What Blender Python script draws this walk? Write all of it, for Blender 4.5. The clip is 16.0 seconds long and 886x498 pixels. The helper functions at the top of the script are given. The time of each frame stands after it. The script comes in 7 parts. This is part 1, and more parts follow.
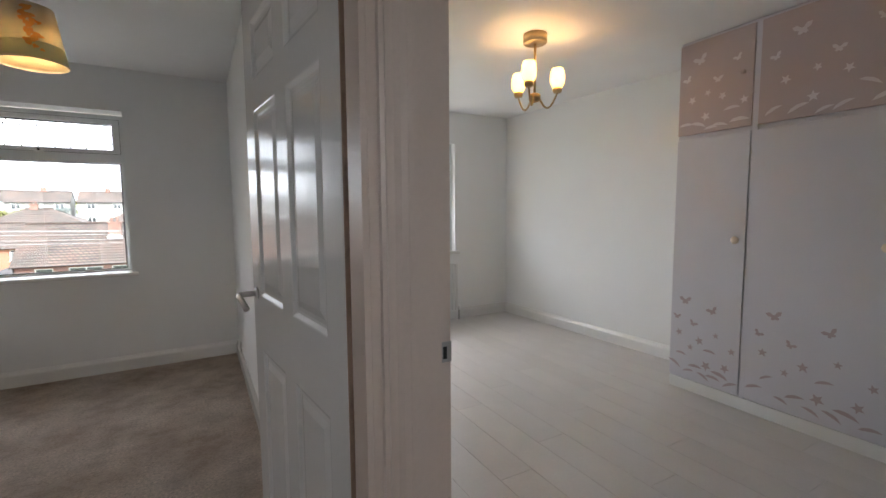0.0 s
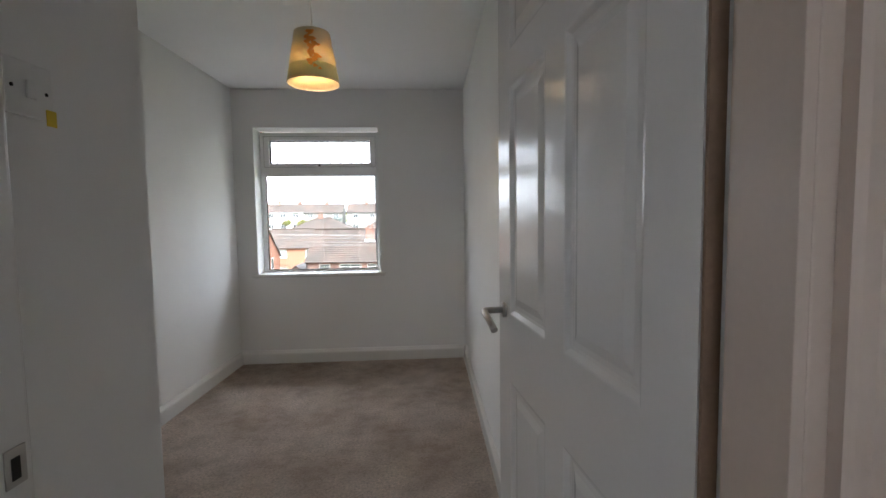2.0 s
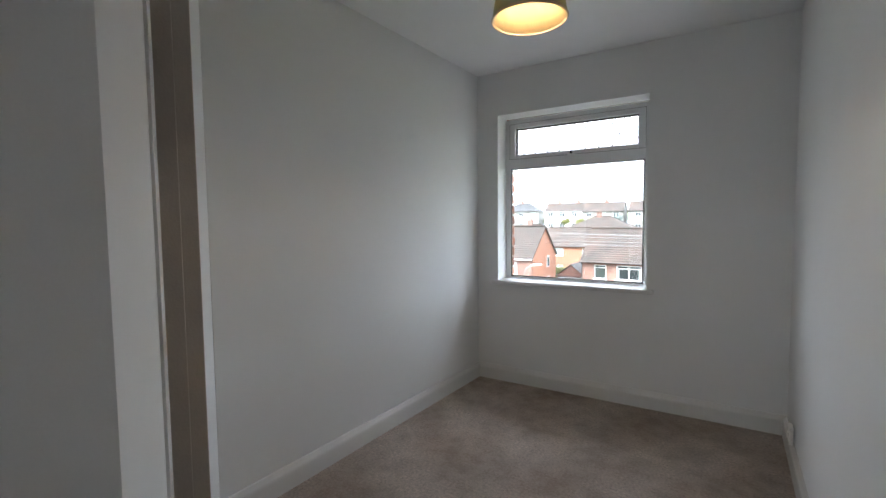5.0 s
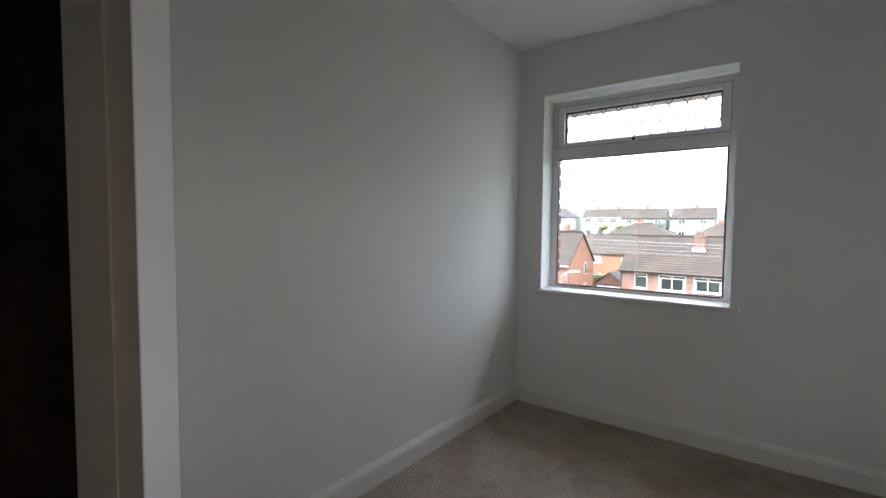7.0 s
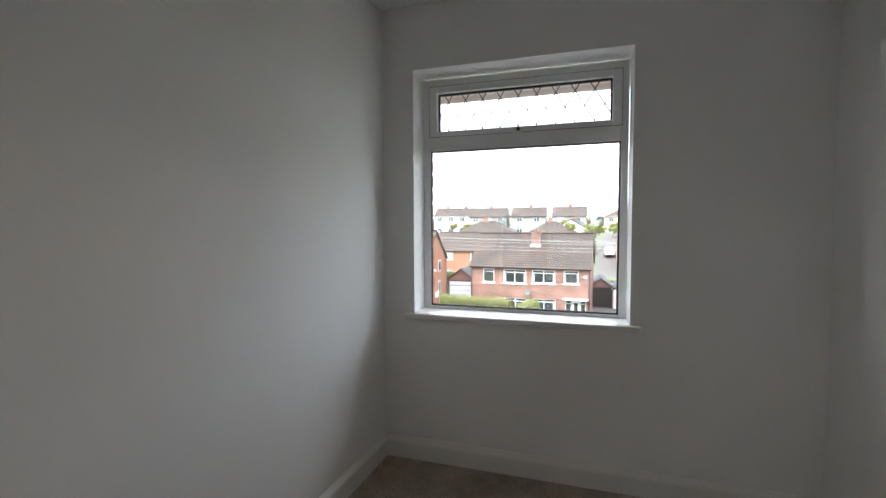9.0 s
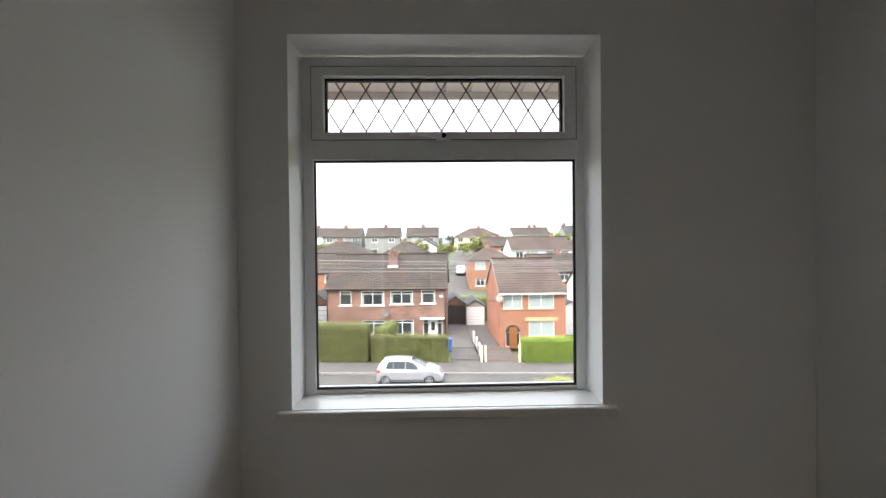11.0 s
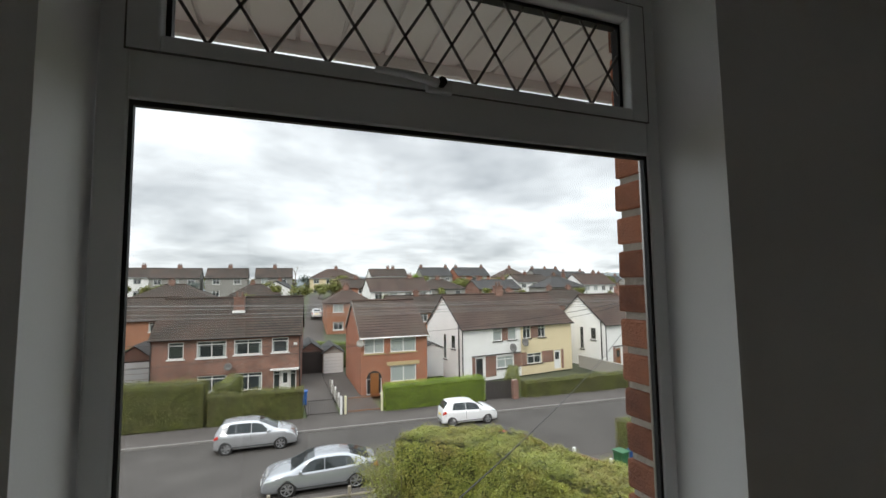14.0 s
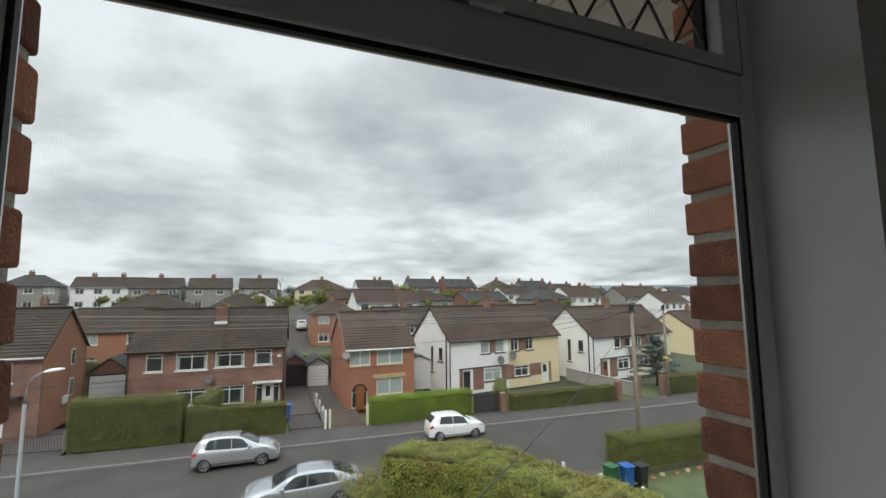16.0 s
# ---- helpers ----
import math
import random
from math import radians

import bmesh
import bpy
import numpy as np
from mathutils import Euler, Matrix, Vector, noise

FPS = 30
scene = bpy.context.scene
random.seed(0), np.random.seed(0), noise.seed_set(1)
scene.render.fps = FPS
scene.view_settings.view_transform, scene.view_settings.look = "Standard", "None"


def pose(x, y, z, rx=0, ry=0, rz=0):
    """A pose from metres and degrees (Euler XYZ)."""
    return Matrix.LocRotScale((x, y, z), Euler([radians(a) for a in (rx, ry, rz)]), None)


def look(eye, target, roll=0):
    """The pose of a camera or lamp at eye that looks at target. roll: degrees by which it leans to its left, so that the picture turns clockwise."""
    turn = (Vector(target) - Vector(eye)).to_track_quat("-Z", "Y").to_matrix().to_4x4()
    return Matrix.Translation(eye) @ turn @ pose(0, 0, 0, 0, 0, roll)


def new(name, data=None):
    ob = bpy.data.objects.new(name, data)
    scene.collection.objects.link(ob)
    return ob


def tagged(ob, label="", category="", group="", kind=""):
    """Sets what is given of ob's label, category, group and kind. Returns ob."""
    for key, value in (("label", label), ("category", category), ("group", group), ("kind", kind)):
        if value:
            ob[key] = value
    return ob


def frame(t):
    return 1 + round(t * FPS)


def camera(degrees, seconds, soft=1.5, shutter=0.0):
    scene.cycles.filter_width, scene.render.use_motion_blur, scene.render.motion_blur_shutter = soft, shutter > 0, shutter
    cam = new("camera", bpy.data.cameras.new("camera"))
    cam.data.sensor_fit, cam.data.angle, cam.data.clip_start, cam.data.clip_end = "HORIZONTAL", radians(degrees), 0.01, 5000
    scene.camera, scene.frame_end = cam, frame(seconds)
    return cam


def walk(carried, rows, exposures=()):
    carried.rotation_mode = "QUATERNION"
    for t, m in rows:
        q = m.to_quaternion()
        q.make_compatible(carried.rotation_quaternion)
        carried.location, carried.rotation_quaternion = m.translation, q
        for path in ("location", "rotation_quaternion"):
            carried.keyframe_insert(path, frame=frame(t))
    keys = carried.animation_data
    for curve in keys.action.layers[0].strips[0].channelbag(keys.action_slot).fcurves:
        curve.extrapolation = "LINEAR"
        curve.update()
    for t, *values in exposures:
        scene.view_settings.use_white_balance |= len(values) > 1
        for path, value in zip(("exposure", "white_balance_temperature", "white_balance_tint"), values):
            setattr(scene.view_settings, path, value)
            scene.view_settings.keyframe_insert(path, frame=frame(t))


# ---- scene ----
cam = camera(90.7, 16.0)

PATH = [
    (0, (1.589, -4.321, 1.274), (2.614, -2.612, 1.101), -0.4),
    (0.5, (1.544, -4.295, 1.281), (2.318, -2.458, 1.111), -0.2),
    (1, (1.532, -4.203, 1.264), (2.029, -2.272, 1.11), -0.4),
    (1.5, (1.546, -4.086, 1.258), (1.834, -2.112, 1.117), -0.9),
    (2, (1.558, -3.927, 1.252), (1.681, -1.936, 1.121), -0.8),
    (2.5, (1.57, -3.781, 1.247), (1.569, -1.785, 1.125), -0.8),
    (3, (1.575, -3.618, 1.249), (1.436, -1.626, 1.129), -0.6),
    (3.5, (1.59, -3.442, 1.237), (1.286, -1.468, 1.122), -0.6),
    (4, (1.588, -3.308, 1.233), (1.028, -1.392, 1.125), -0.2),
    (4.5, (1.589, -3.219, 1.25), (0.761, -1.402, 1.136), -0.2),
    (5, (1.612, -3.149, 1.256), (0.56, -1.452, 1.134), -0.6),
    (7.5, (1.264, -2.647, 1.207), (0.083, -1.036, 1.103), 0.5),
    (8, (1.162, -2.523, 1.22), (0.126, -0.815, 1.115), 0.2),
    (8.5, (1.092, -2.357, 1.251), (0.262, -0.542, 1.135), -0.1),
    (9, (1.014, -2.175, 1.263), (0.416, -0.27, 1.157), -0.2),
    (11.5, (0.577, -1.32, 1.372), (0.775, 0.67, 1.383), -0.6),
    (12, (0.519, -1.137, 1.382), (0.876, 0.831, 1.432), -0.6),
    (12.5, (0.47, -0.97, 1.399), (0.962, 0.967, 1.482), -0.7),
    (13, (0.436, -0.821, 1.4), (1.03, 1.085, 1.511), -0.9),
    (13.5, (0.434, -0.704, 1.398), (1.079, 1.184, 1.534), -0.7),
    (14, (0.433, -0.594, 1.394), (1.117, 1.278, 1.555), -0.8),
    (14.5, (0.446, -0.504, 1.381), (1.158, 1.356, 1.565), -0.6),
    (15, (0.451, -0.443, 1.382), (1.176, 1.41, 1.581), -0.5),
    (15.5, (0.451, -0.394, 1.376), (1.185, 1.455, 1.582), -0.6),
    (16, (0.442, -0.334, 1.37), (1.18, 1.513, 1.583), -0.5),
]
EXPOSURES = [(0, 2.75, 6250, 11), (2, 2.75, 6150, 10), (3.5, 2.8, 5850, 9), (4, 2.8, 5850, 8), (5.2, 2.7, 5880, 8), (7.3, 2.4, 5950, 8), (9, 2.28, 6100, 9), (11.5, 1.47, 6450, 10), (12.5, 0.98, 6500, 9), (13, 0.75, 6500, 8), (14, 0.22, 6500, 7), (16, -0.15, 6450, 6)]
walk(cam, [(t, look(eye, target, roll)) for t, eye, target, roll in PATH], EXPOSURES)


# ---- world, sun ----
def build_world():
    w = bpy.data.worlds.new("overcast_sky")
    scene.world = w
    w.use_nodes = True
    nt = w.node_tree
    nt.nodes.clear()
    N, K = nt.nodes.new, nt.links.new
    out, bg = N("ShaderNodeOutputWorld"), N("ShaderNodeBackground")
    sky = N("ShaderNodeTexSky")
    sky.sky_type, sky.sun_disc = "NISHITA", False
    sky.sun_elevation, sky.sun_rotation = radians(40), radians(-145)
    tc, sep = N("ShaderNodeTexCoord"), N("ShaderNodeSeparateXYZ")
    # clouds lie on a flat layer overhead, so they crowd together towards the horizon
    up, hi, dv, mp = N("ShaderNodeMath"), N("ShaderNodeMath"), N("ShaderNodeVectorMath"), N("ShaderNodeMapping")
    up.operation, up.inputs[1].default_value = "MAXIMUM", 0.0
    hi.operation, hi.inputs[1].default_value = "ADD", 0.20
    dv.operation = "DIVIDE"
    cz = N("ShaderNodeCombineXYZ")
    mp.inputs["Scale"].default_value = (1.0, 1.0, 0.2)
    mp.inputs["Location"].default_value = (1.9, 2.4, 0.2)
    K(tc.outputs["Generated"], sep.inputs["Vector"])
    K(sep.outputs["Z"], up.inputs[0])
    K(up.outputs["Value"], hi.inputs[0])
    for ax in ("X", "Y", "Z"):
        K(hi.outputs["Value"], cz.inputs[ax])
    K(tc.outputs["Generated"], dv.inputs[0])
    K(cz.outputs["Vector"], dv.inputs[1])
    n1, n2 = N("ShaderNodeTexNoise"), N("ShaderNodeTexNoise")
    n1.inputs["Scale"].default_value, n1.inputs["Detail"].default_value = 0.95, 5
    n1.inputs["Roughness"].default_value, n1.inputs["Distortion"].default_value = 0.52, 0.25
    n2.inputs["Scale"].default_value, n2.inputs["Detail"].default_value = 4.5, 5
    mixn = N("ShaderNodeMath")
    mixn.operation = "MULTIPLY_ADD"
    mixn.inputs[1].default_value = 0.20
    ramp = N("ShaderNodeValToRGB")
    e = ramp.color_ramp.elements
    e[0].position, e[0].color = 0.42, (4.4, 4.72, 5.1, 1)
    e[1].position, e[1].color = 0.70, (10.2, 10.6, 11.0, 1)
    m = e.new(0.575)
    m.color = (7.5, 7.8, 8.15, 1)
    mix = N("ShaderNodeMix")
    mix.data_type = "RGBA"
    mix.inputs["Factor"].default_value = 0.93
    K(dv.outputs["Vector"], mp.inputs["Vector"])
    K(mp.outputs["Vector"], n1.inputs["Vector"])
    K(mp.outputs["Vector"], n2.inputs["Vector"])
    K(n2.outputs["Fac"], mixn.inputs[0])
    K(n1.outputs["Fac"], mixn.inputs[2])
    K(mixn.outputs["Value"], ramp.inputs["Fac"])
    K(sky.outputs["Color"], mix.inputs["A"])
    K(ramp.outputs["Color"], mix.inputs["B"])
    # an overcast sky is brightest overhead
    zen = N("ShaderNodeMapRange")
    zen.inputs["From Min"].default_value, zen.inputs["From Max"].default_value = 0.55, 1.0
    zen.inputs["To Min"].default_value, zen.inputs["To Max"].default_value = 0.100, 0.36
    K(sep.outputs["Z"], zen.inputs["Value"])
    K(zen.outputs["Result"], bg.inputs["Strength"])
    K(mix.outputs["Result"], bg.inputs["Color"])
    K(bg.outputs["Background"], out.inputs["Surface"])
    sd = bpy.data.lights.new("sun", "SUN")
    sd.energy, sd.angle, sd.color = 1.35, radians(20), (1.0, 0.93, 0.84)
    sun = new("sun", sd)
    az, el = radians(-145), radians(40)
    d = Vector((math.sin(az) * math.cos(el), math.cos(az) * math.cos(el), math.sin(el)))
    sun.matrix_world = look(d * 50, (0, 0, 0))


build_world()


# ---- materials ----
def mat(name, color, rough=0.6, metal=0.0, var=0.12, scale=6.0, bump=0.1, fine=120.0, spec=0.5, trans=0.0, emit=None, estr=0.0, coat=0.0, hue2=None, rand=0.0, isle=0.0, bdist=0.01, coord="Object"):
    """A principled material with blotches at two scales, fine bump and, for pieces, a shade of its own."""
    m = bpy.data.materials.new(name)
    m.use_nodes = True
    nt = m.node_tree
    N, K = nt.nodes.new, nt.links.new
    b = nt.nodes["Principled BSDF"]
    b.inputs["Roughness"].default_value, b.inputs["Metallic"].default_value = rough, metal
    b.inputs["Specular IOR Level"].default_value = spec
    b.inputs["Transmission Weight"].default_value = trans
    b.inputs["Coat Weight"].default_value = coat
    tc = N("ShaderNodeTexCoord")
    n1, n2 = N("ShaderNodeTexNoise"), N("ShaderNodeTexNoise")
    n1.inputs["Scale"].default_value, n1.inputs["Detail"].default_value = scale, 4
    n2.inputs["Scale"].default_value, n2.inputs["Detail"].default_value = fine, 3
    K(tc.outputs[coord], n1.inputs["Vector"])
    K(tc.outputs[coord], n2.inputs["Vector"])
    add = N("ShaderNodeMath")
    add.operation = "MULTIPLY_ADD"
    add.inputs[1].default_value = 0.45
    K(n2.outputs["Fac"], add.inputs[0])
    K(n1.outputs["Fac"], add.inputs[2])
    last = add.outputs["Value"]
    if rand:
        oi, ad = N("ShaderNodeObjectInfo"), N("ShaderNodeMath")
        ad.operation = "MULTIPLY_ADD"
        ad.inputs[1].default_value = rand
        K(oi.outputs["Random"], ad.inputs[0])
        K(last, ad.inputs[2])
        last = ad.outputs["Value"]
    if isle:
        ge, ad = N("ShaderNodeNewGeometry"), N("ShaderNodeMath")
        ad.operation = "MULTIPLY_ADD"
        ad.inputs[1].default_value = isle
        K(ge.outputs["Random Per Island"], ad.inputs[0])
        K(last, ad.inputs[2])
        last = ad.outputs["Value"]
    mid = 0.72 + 0.5 * (rand + isle)
    mr = N("ShaderNodeMapRange")
    mr.inputs["From Min"].default_value, mr.inputs["From Max"].default_value = mid - 0.3 - 0.4 * (rand + isle), mid + 0.3 + 0.4 * (rand + isle)
    K(last, mr.inputs["Value"])
    mix = N("ShaderNodeMix")
    mix.data_type = "RGBA"
    c = Vector(color[:3])
    lo = c * (1 - var)
    hi = Vector(hue2) if hue2 else c * (1 + var)
    mix.inputs["A"].default_value, mix.inputs["B"].default_value = (*lo, 1), (*[min(1, v) for v in hi], 1)
    K(mr.outputs["Result"], mix.inputs["Factor"])
    K(mix.outputs["Result"], b.inputs["Base Color"])
    if emit:
        b.inputs["Emission Color"].default_value, b.inputs["Emission Strength"].default_value = (*emit, 1), estr
    if bump:
        bp = N("ShaderNodeBump")
        bp.inputs["Strength"].default_value, bp.inputs["Distance"].default_value = bump, bdist
        K(n2.outputs["Fac"], bp.inputs["Height"])
        K(bp.outputs["Normal"], b.inputs["Normal"])
    return m


def brick_mat(name, c1, c2, mortar, scale=1.0, stain=0.25):
    m = mat(name, c1, 0.85, bump=0)
    nt = m.node_tree
    N, K = nt.nodes.new, nt.links.new
    b = nt.nodes["Principled BSDF"]
    tc, sep, comb, ad = N("ShaderNodeTexCoord"), N("ShaderNodeSeparateXYZ"), N("ShaderNodeCombineXYZ"), N("ShaderNodeMath")
    K(tc.outputs["Object"], sep.inputs["Vector"])
    K(sep.outputs["X"], ad.inputs[0])
    K(sep.outputs["Y"], ad.inputs[1])
    K(ad.outputs["Value"], comb.inputs["X"])
    K(sep.outputs["Z"], comb.inputs["Y"])
    br = N("ShaderNodeTexBrick")
    br.inputs["Scale"].default_value = scale
    br.inputs["Brick Width"].default_value, br.inputs["Row Height"].default_value, br.inputs["Mortar Size"].default_value = 0.225, 0.075, 0.009
    br.inputs["Color1"].default_value, br.inputs["Color2"].default_value, br.inputs["Mortar"].default_value = (*c1, 1), (*c2, 1), (*mortar, 1)
    K(comb.outputs["Vector"], br.inputs["Vector"])
    n = N("ShaderNodeTexNoise")
    n.inputs["Scale"].default_value, n.inputs["Detail"].default_value = 0.7, 5
    K(tc.outputs["Object"], n.inputs["Vector"])
    mr = N("ShaderNodeMapRange")
    mr.inputs["From Min"].default_value, mr.inputs["From Max"].default_value = 0.3, 0.7
    mr.inputs["To Min"].default_value, mr.inputs["To Max"].default_value = 1 - stain, 1 + stain * 0.6
    K(n.outputs["Fac"], mr.inputs["Value"])
    mul = N("ShaderNodeMix")
    mul.data_type, mul.blend_type = "RGBA", "MULTIPLY"
    mul.inputs["Factor"].default_value = 1
    K(br.outputs["Color"], mul.inputs["A"])
    K(mr.outputs["Result"], mul.inputs["B"])
    K(mul.outputs["Result"], b.inputs["Base Color"])
    bp = N("ShaderNodeBump")
    bp.inputs["Strength"].default_value, bp.inputs["Distance"].default_value = 0.4, 0.01
    bp.invert = True
    K(br.outputs["Fac"], bp.inputs["Height"])
    K(bp.outputs["Normal"], b.inputs["Normal"])
    return m


def glass_mat(name, tint=(1, 1, 1), gloss=0.025, rough=0.0):
    m = bpy.data.materials.new(name)
    m.use_nodes = True
    nt = m.node_tree
    nt.nodes.clear()
    N, K = nt.nodes.new, nt.links.new
    out, tr, gl, mx = N("ShaderNodeOutputMaterial"), N("ShaderNodeBsdfTransparent"), N("ShaderNodeBsdfGlossy"), N("ShaderNodeMixShader")
    tr.inputs["Color"].default_value = (*tint, 1)
    gl.inputs["Roughness"].default_value = rough
    mx.inputs["Fac"].default_value = gloss
    K(tr.outputs["BSDF"], mx.inputs[1])
    K(gl.outputs["BSDF"], mx.inputs[2])
    K(mx.outputs["Shader"], out.inputs["Surface"])
    return m


def shade_mat(name, color, through_color, weight=0.5):
    """Thin lamp-shade cloth or opal glass: light comes through it."""
    m = bpy.data.materials.new(name)
    m.use_nodes = True
    nt = m.node_tree
    nt.nodes.clear()
    N, K = nt.nodes.new, nt.links.new
    out, df, tl, mx = N("ShaderNodeOutputMaterial"), N("ShaderNodeBsdfDiffuse"), N("ShaderNodeBsdfTranslucent"), N("ShaderNodeMixShader")
    n, mr, mc, tc = N("ShaderNodeTexNoise"), N("ShaderNodeMapRange"), N("ShaderNodeMix"), N("ShaderNodeTexCoord")
    n.inputs["Scale"].default_value, n.inputs["Detail"].default_value = 14, 4
    K(tc.outputs["Object"], n.inputs["Vector"])
    K(n.outputs["Fac"], mr.inputs["Value"])
    mc.data_type = "RGBA"
    mc.inputs["A"].default_value, mc.inputs["B"].default_value = (*[v * 0.85 for v in through_color], 1), (*through_color, 1)
    K(mr.outputs["Result"], mc.inputs["Factor"])
    K(mc.outputs["Result"], tl.inputs["Color"])
    df.inputs["Color"].default_value = (*color, 1)
    mx.inputs["Fac"].default_value = weight
    K(df.outputs["BSDF"], mx.inputs[1])
    K(tl.outputs["BSDF"], mx.inputs[2])
    K(mx.outputs["Shader"], out.inputs["Surface"])
    return m


M_WALL = mat("white_emulsion", (0.85, 0.852, 0.845), 0.75, var=0.03, scale=1.5, bump=0.12, fine=260, bdist=0.002)
M_CEIL = mat("ceiling_emulsion", (0.87, 0.87, 0.868), 0.85, var=0.03, scale=2, bump=0.1, fine=200, bdist=0.002)
M_GLOSS = mat("white_gloss_paint", (0.80, 0.79, 0.77), 0.22, var=0.03, scale=3, bump=0.05, fine=90, bdist=0.002)
M_DOOR = mat("white_satin_door_paint", (0.80, 0.79, 0.78), 0.18, var=0.02, scale=2, bump=0.10, fine=55, bdist=0.002)
M_CASING = mat("cream_wood_casing", (0.68, 0.565, 0.49), 0.35, var=0.05, scale=4, bump=0.05, fine=100, bdist=0.002)
M_CARPET = mat("beige_carpet", (0.66, 0.555, 0.48), 0.98, var=0.38, scale=75, bump=1.0, fine=230, spec=0.1, bdist=0.02)
def add_patches(m, scale, color, amount):
    """Lays soft larger patches of another shade over a material's colour."""
    nt = m.node_tree
    N, K = nt.nodes.new, nt.links.new
    b = nt.nodes["Principled BSDF"]
    old = b.inputs["Base Color"].links[0].from_socket
    tc, n, mr, mx = N("ShaderNodeTexCoord"), N("ShaderNodeTexNoise"), N("ShaderNodeMapRange"), N("ShaderNodeMix")
    n.inputs["Scale"].default_value, n.inputs["Detail"].default_value = scale, 5
    K(tc.outputs["Object"], n.inputs["Vector"])
    K(n.outputs["Fac"], mr.inputs["Value"])
    mr.inputs["From Min"].default_value, mr.inputs["From Max"].default_value = 0.42, 0.68
    mr.inputs["To Max"].default_value = amount
    mx.data_type = "RGBA"
    mx.inputs["B"].default_value = (*color, 1)
    K(mr.outputs["Result"], mx.inputs["Factor"])
    K(old, mx.inputs["A"])
    K(mx.outputs["Result"], b.inputs["Base Color"])


add_patches(M_CARPET, 2.2, (0.36, 0.25, 0.18), 0.6)
add_patches(M_CARPET, 5.0, (0.36, 0.29, 0.235), 0.55)
add_patches(M_CARPET, 14.0, (0.72, 0.62, 0.54), 0.35)
M_PLANK = mat("pale_grey_oak_laminate", (0.585, 0.548, 0.52), 0.35, var=0.10, scale=3, bump=0.05, fine=60, rand=0.3, bdist=0.002)
M_UPVC = mat("white_upvc", (0.82, 0.83, 0.83), 0.28, var=0.02, scale=3, bump=0.02)
M_GASKET = mat("black_rubber_gasket", (0.012, 0.012, 0.013), 0.6, var=0.2)
M_LEAD = mat("dull_lead_strip", (0.20, 0.19, 0.18), 0.6, 0.3, var=0.2)
M_STEEL = mat("brushed_steel", (0.48, 0.46, 0.44), 0.3, 1.0, var=0.08, fine=300)
M_BRASS = mat("aged_brass", (0.45, 0.33, 0.18), 0.35, 1.0, var=0.1)
M_PLASTIC = mat("white_plastic", (0.80, 0.80, 0.79), 0.3, var=0.02)
M_DARK = mat("dark_slot", (0.02, 0.02, 0.02), 0.7)
M_YELLOW = mat("yellow_sticker", (0.75, 0.55, 0.05), 0.6)
M_CUPBOARD = mat("bare_brown_cupboard_wall", (0.10, 0.065, 0.04), 0.9, var=0.3, bump=0.4, fine=40)
# brown of bare wood, standing for the shaded gap by the hinges
M_HINGEGAP = mat("brown_hinge_gap", (0.30, 0.20, 0.14), 0.7, var=0.2)
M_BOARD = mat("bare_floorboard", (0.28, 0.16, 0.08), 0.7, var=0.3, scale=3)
M_JAMB = mat("beige_painted_jamb", (0.70, 0.62, 0.55), 0.5, var=0.06)
M_WARD = mat("lilac_white_wardrobe_laminate", (0.64, 0.62, 0.66), 0.45, var=0.04, scale=2, bump=0.05)
M_PINK = mat("dusty_pink_vinyl", (0.52, 0.42, 0.41), 0.5, var=0.05, scale=2, bump=0.05)
M_MOTIF = mat("silver_pink_motif", (0.47, 0.37, 0.38), 0.45, var=0.1)
M_MOTIFW = mat("pale_motif", (0.72, 0.66, 0.66), 0.45, var=0.1)
M_GLASS = glass_mat("window_glass")
M_SHADE = shade_mat("printed_shade_card", (0.66, 0.66, 0.57), (0.92, 0.86, 0.72), 0.46)
M_SHADEG = shade_mat("printed_shade_green_band", (0.48, 0.53, 0.40), (0.80, 0.78, 0.58), 0.40)
# for an added lining that tones down the glow inside the shade
M_LINER = shade_mat("tan_shade_liner", (0.47, 0.36, 0.21), (0.95, 0.86, 0.68), 0.55)
M_PRINT = shade_mat("orange_print", (0.80, 0.40, 0.14), (0.95, 0.55, 0.20), 0.4)
M_RIM = mat("pale_shade_rim", (0.72, 0.60, 0.45), 0.6)
M_OPAL = shade_mat("opal_glass", (0.75, 0.66, 0.45), (1.0, 0.86, 0.55), 0.75)
M_BULB = mat("warm_bulb", (0.9, 0.8, 0.6), 0.4, emit=(1.0, 0.72, 0.36), estr=6.0, bump=0)


# ---- mesh helpers ----
def mesh_obj(name, bm, material, parent=None, label=""):
    me = bpy.data.meshes.new(name)
    bmesh.ops.recalc_face_normals(bm, faces=bm.faces)
    bm.to_mesh(me)
    bm.free()
    ob = new(name, me)
    for mm in (material if isinstance(material, (list, tuple)) else [material]):
        me.materials.append(mm)
    if parent:
        ob.parent = parent
    if label:
        ob["label"] = label
    return ob


def part(name, bm, material, parent, label=""):
    return mesh_obj(name, bm, material, parent, label)


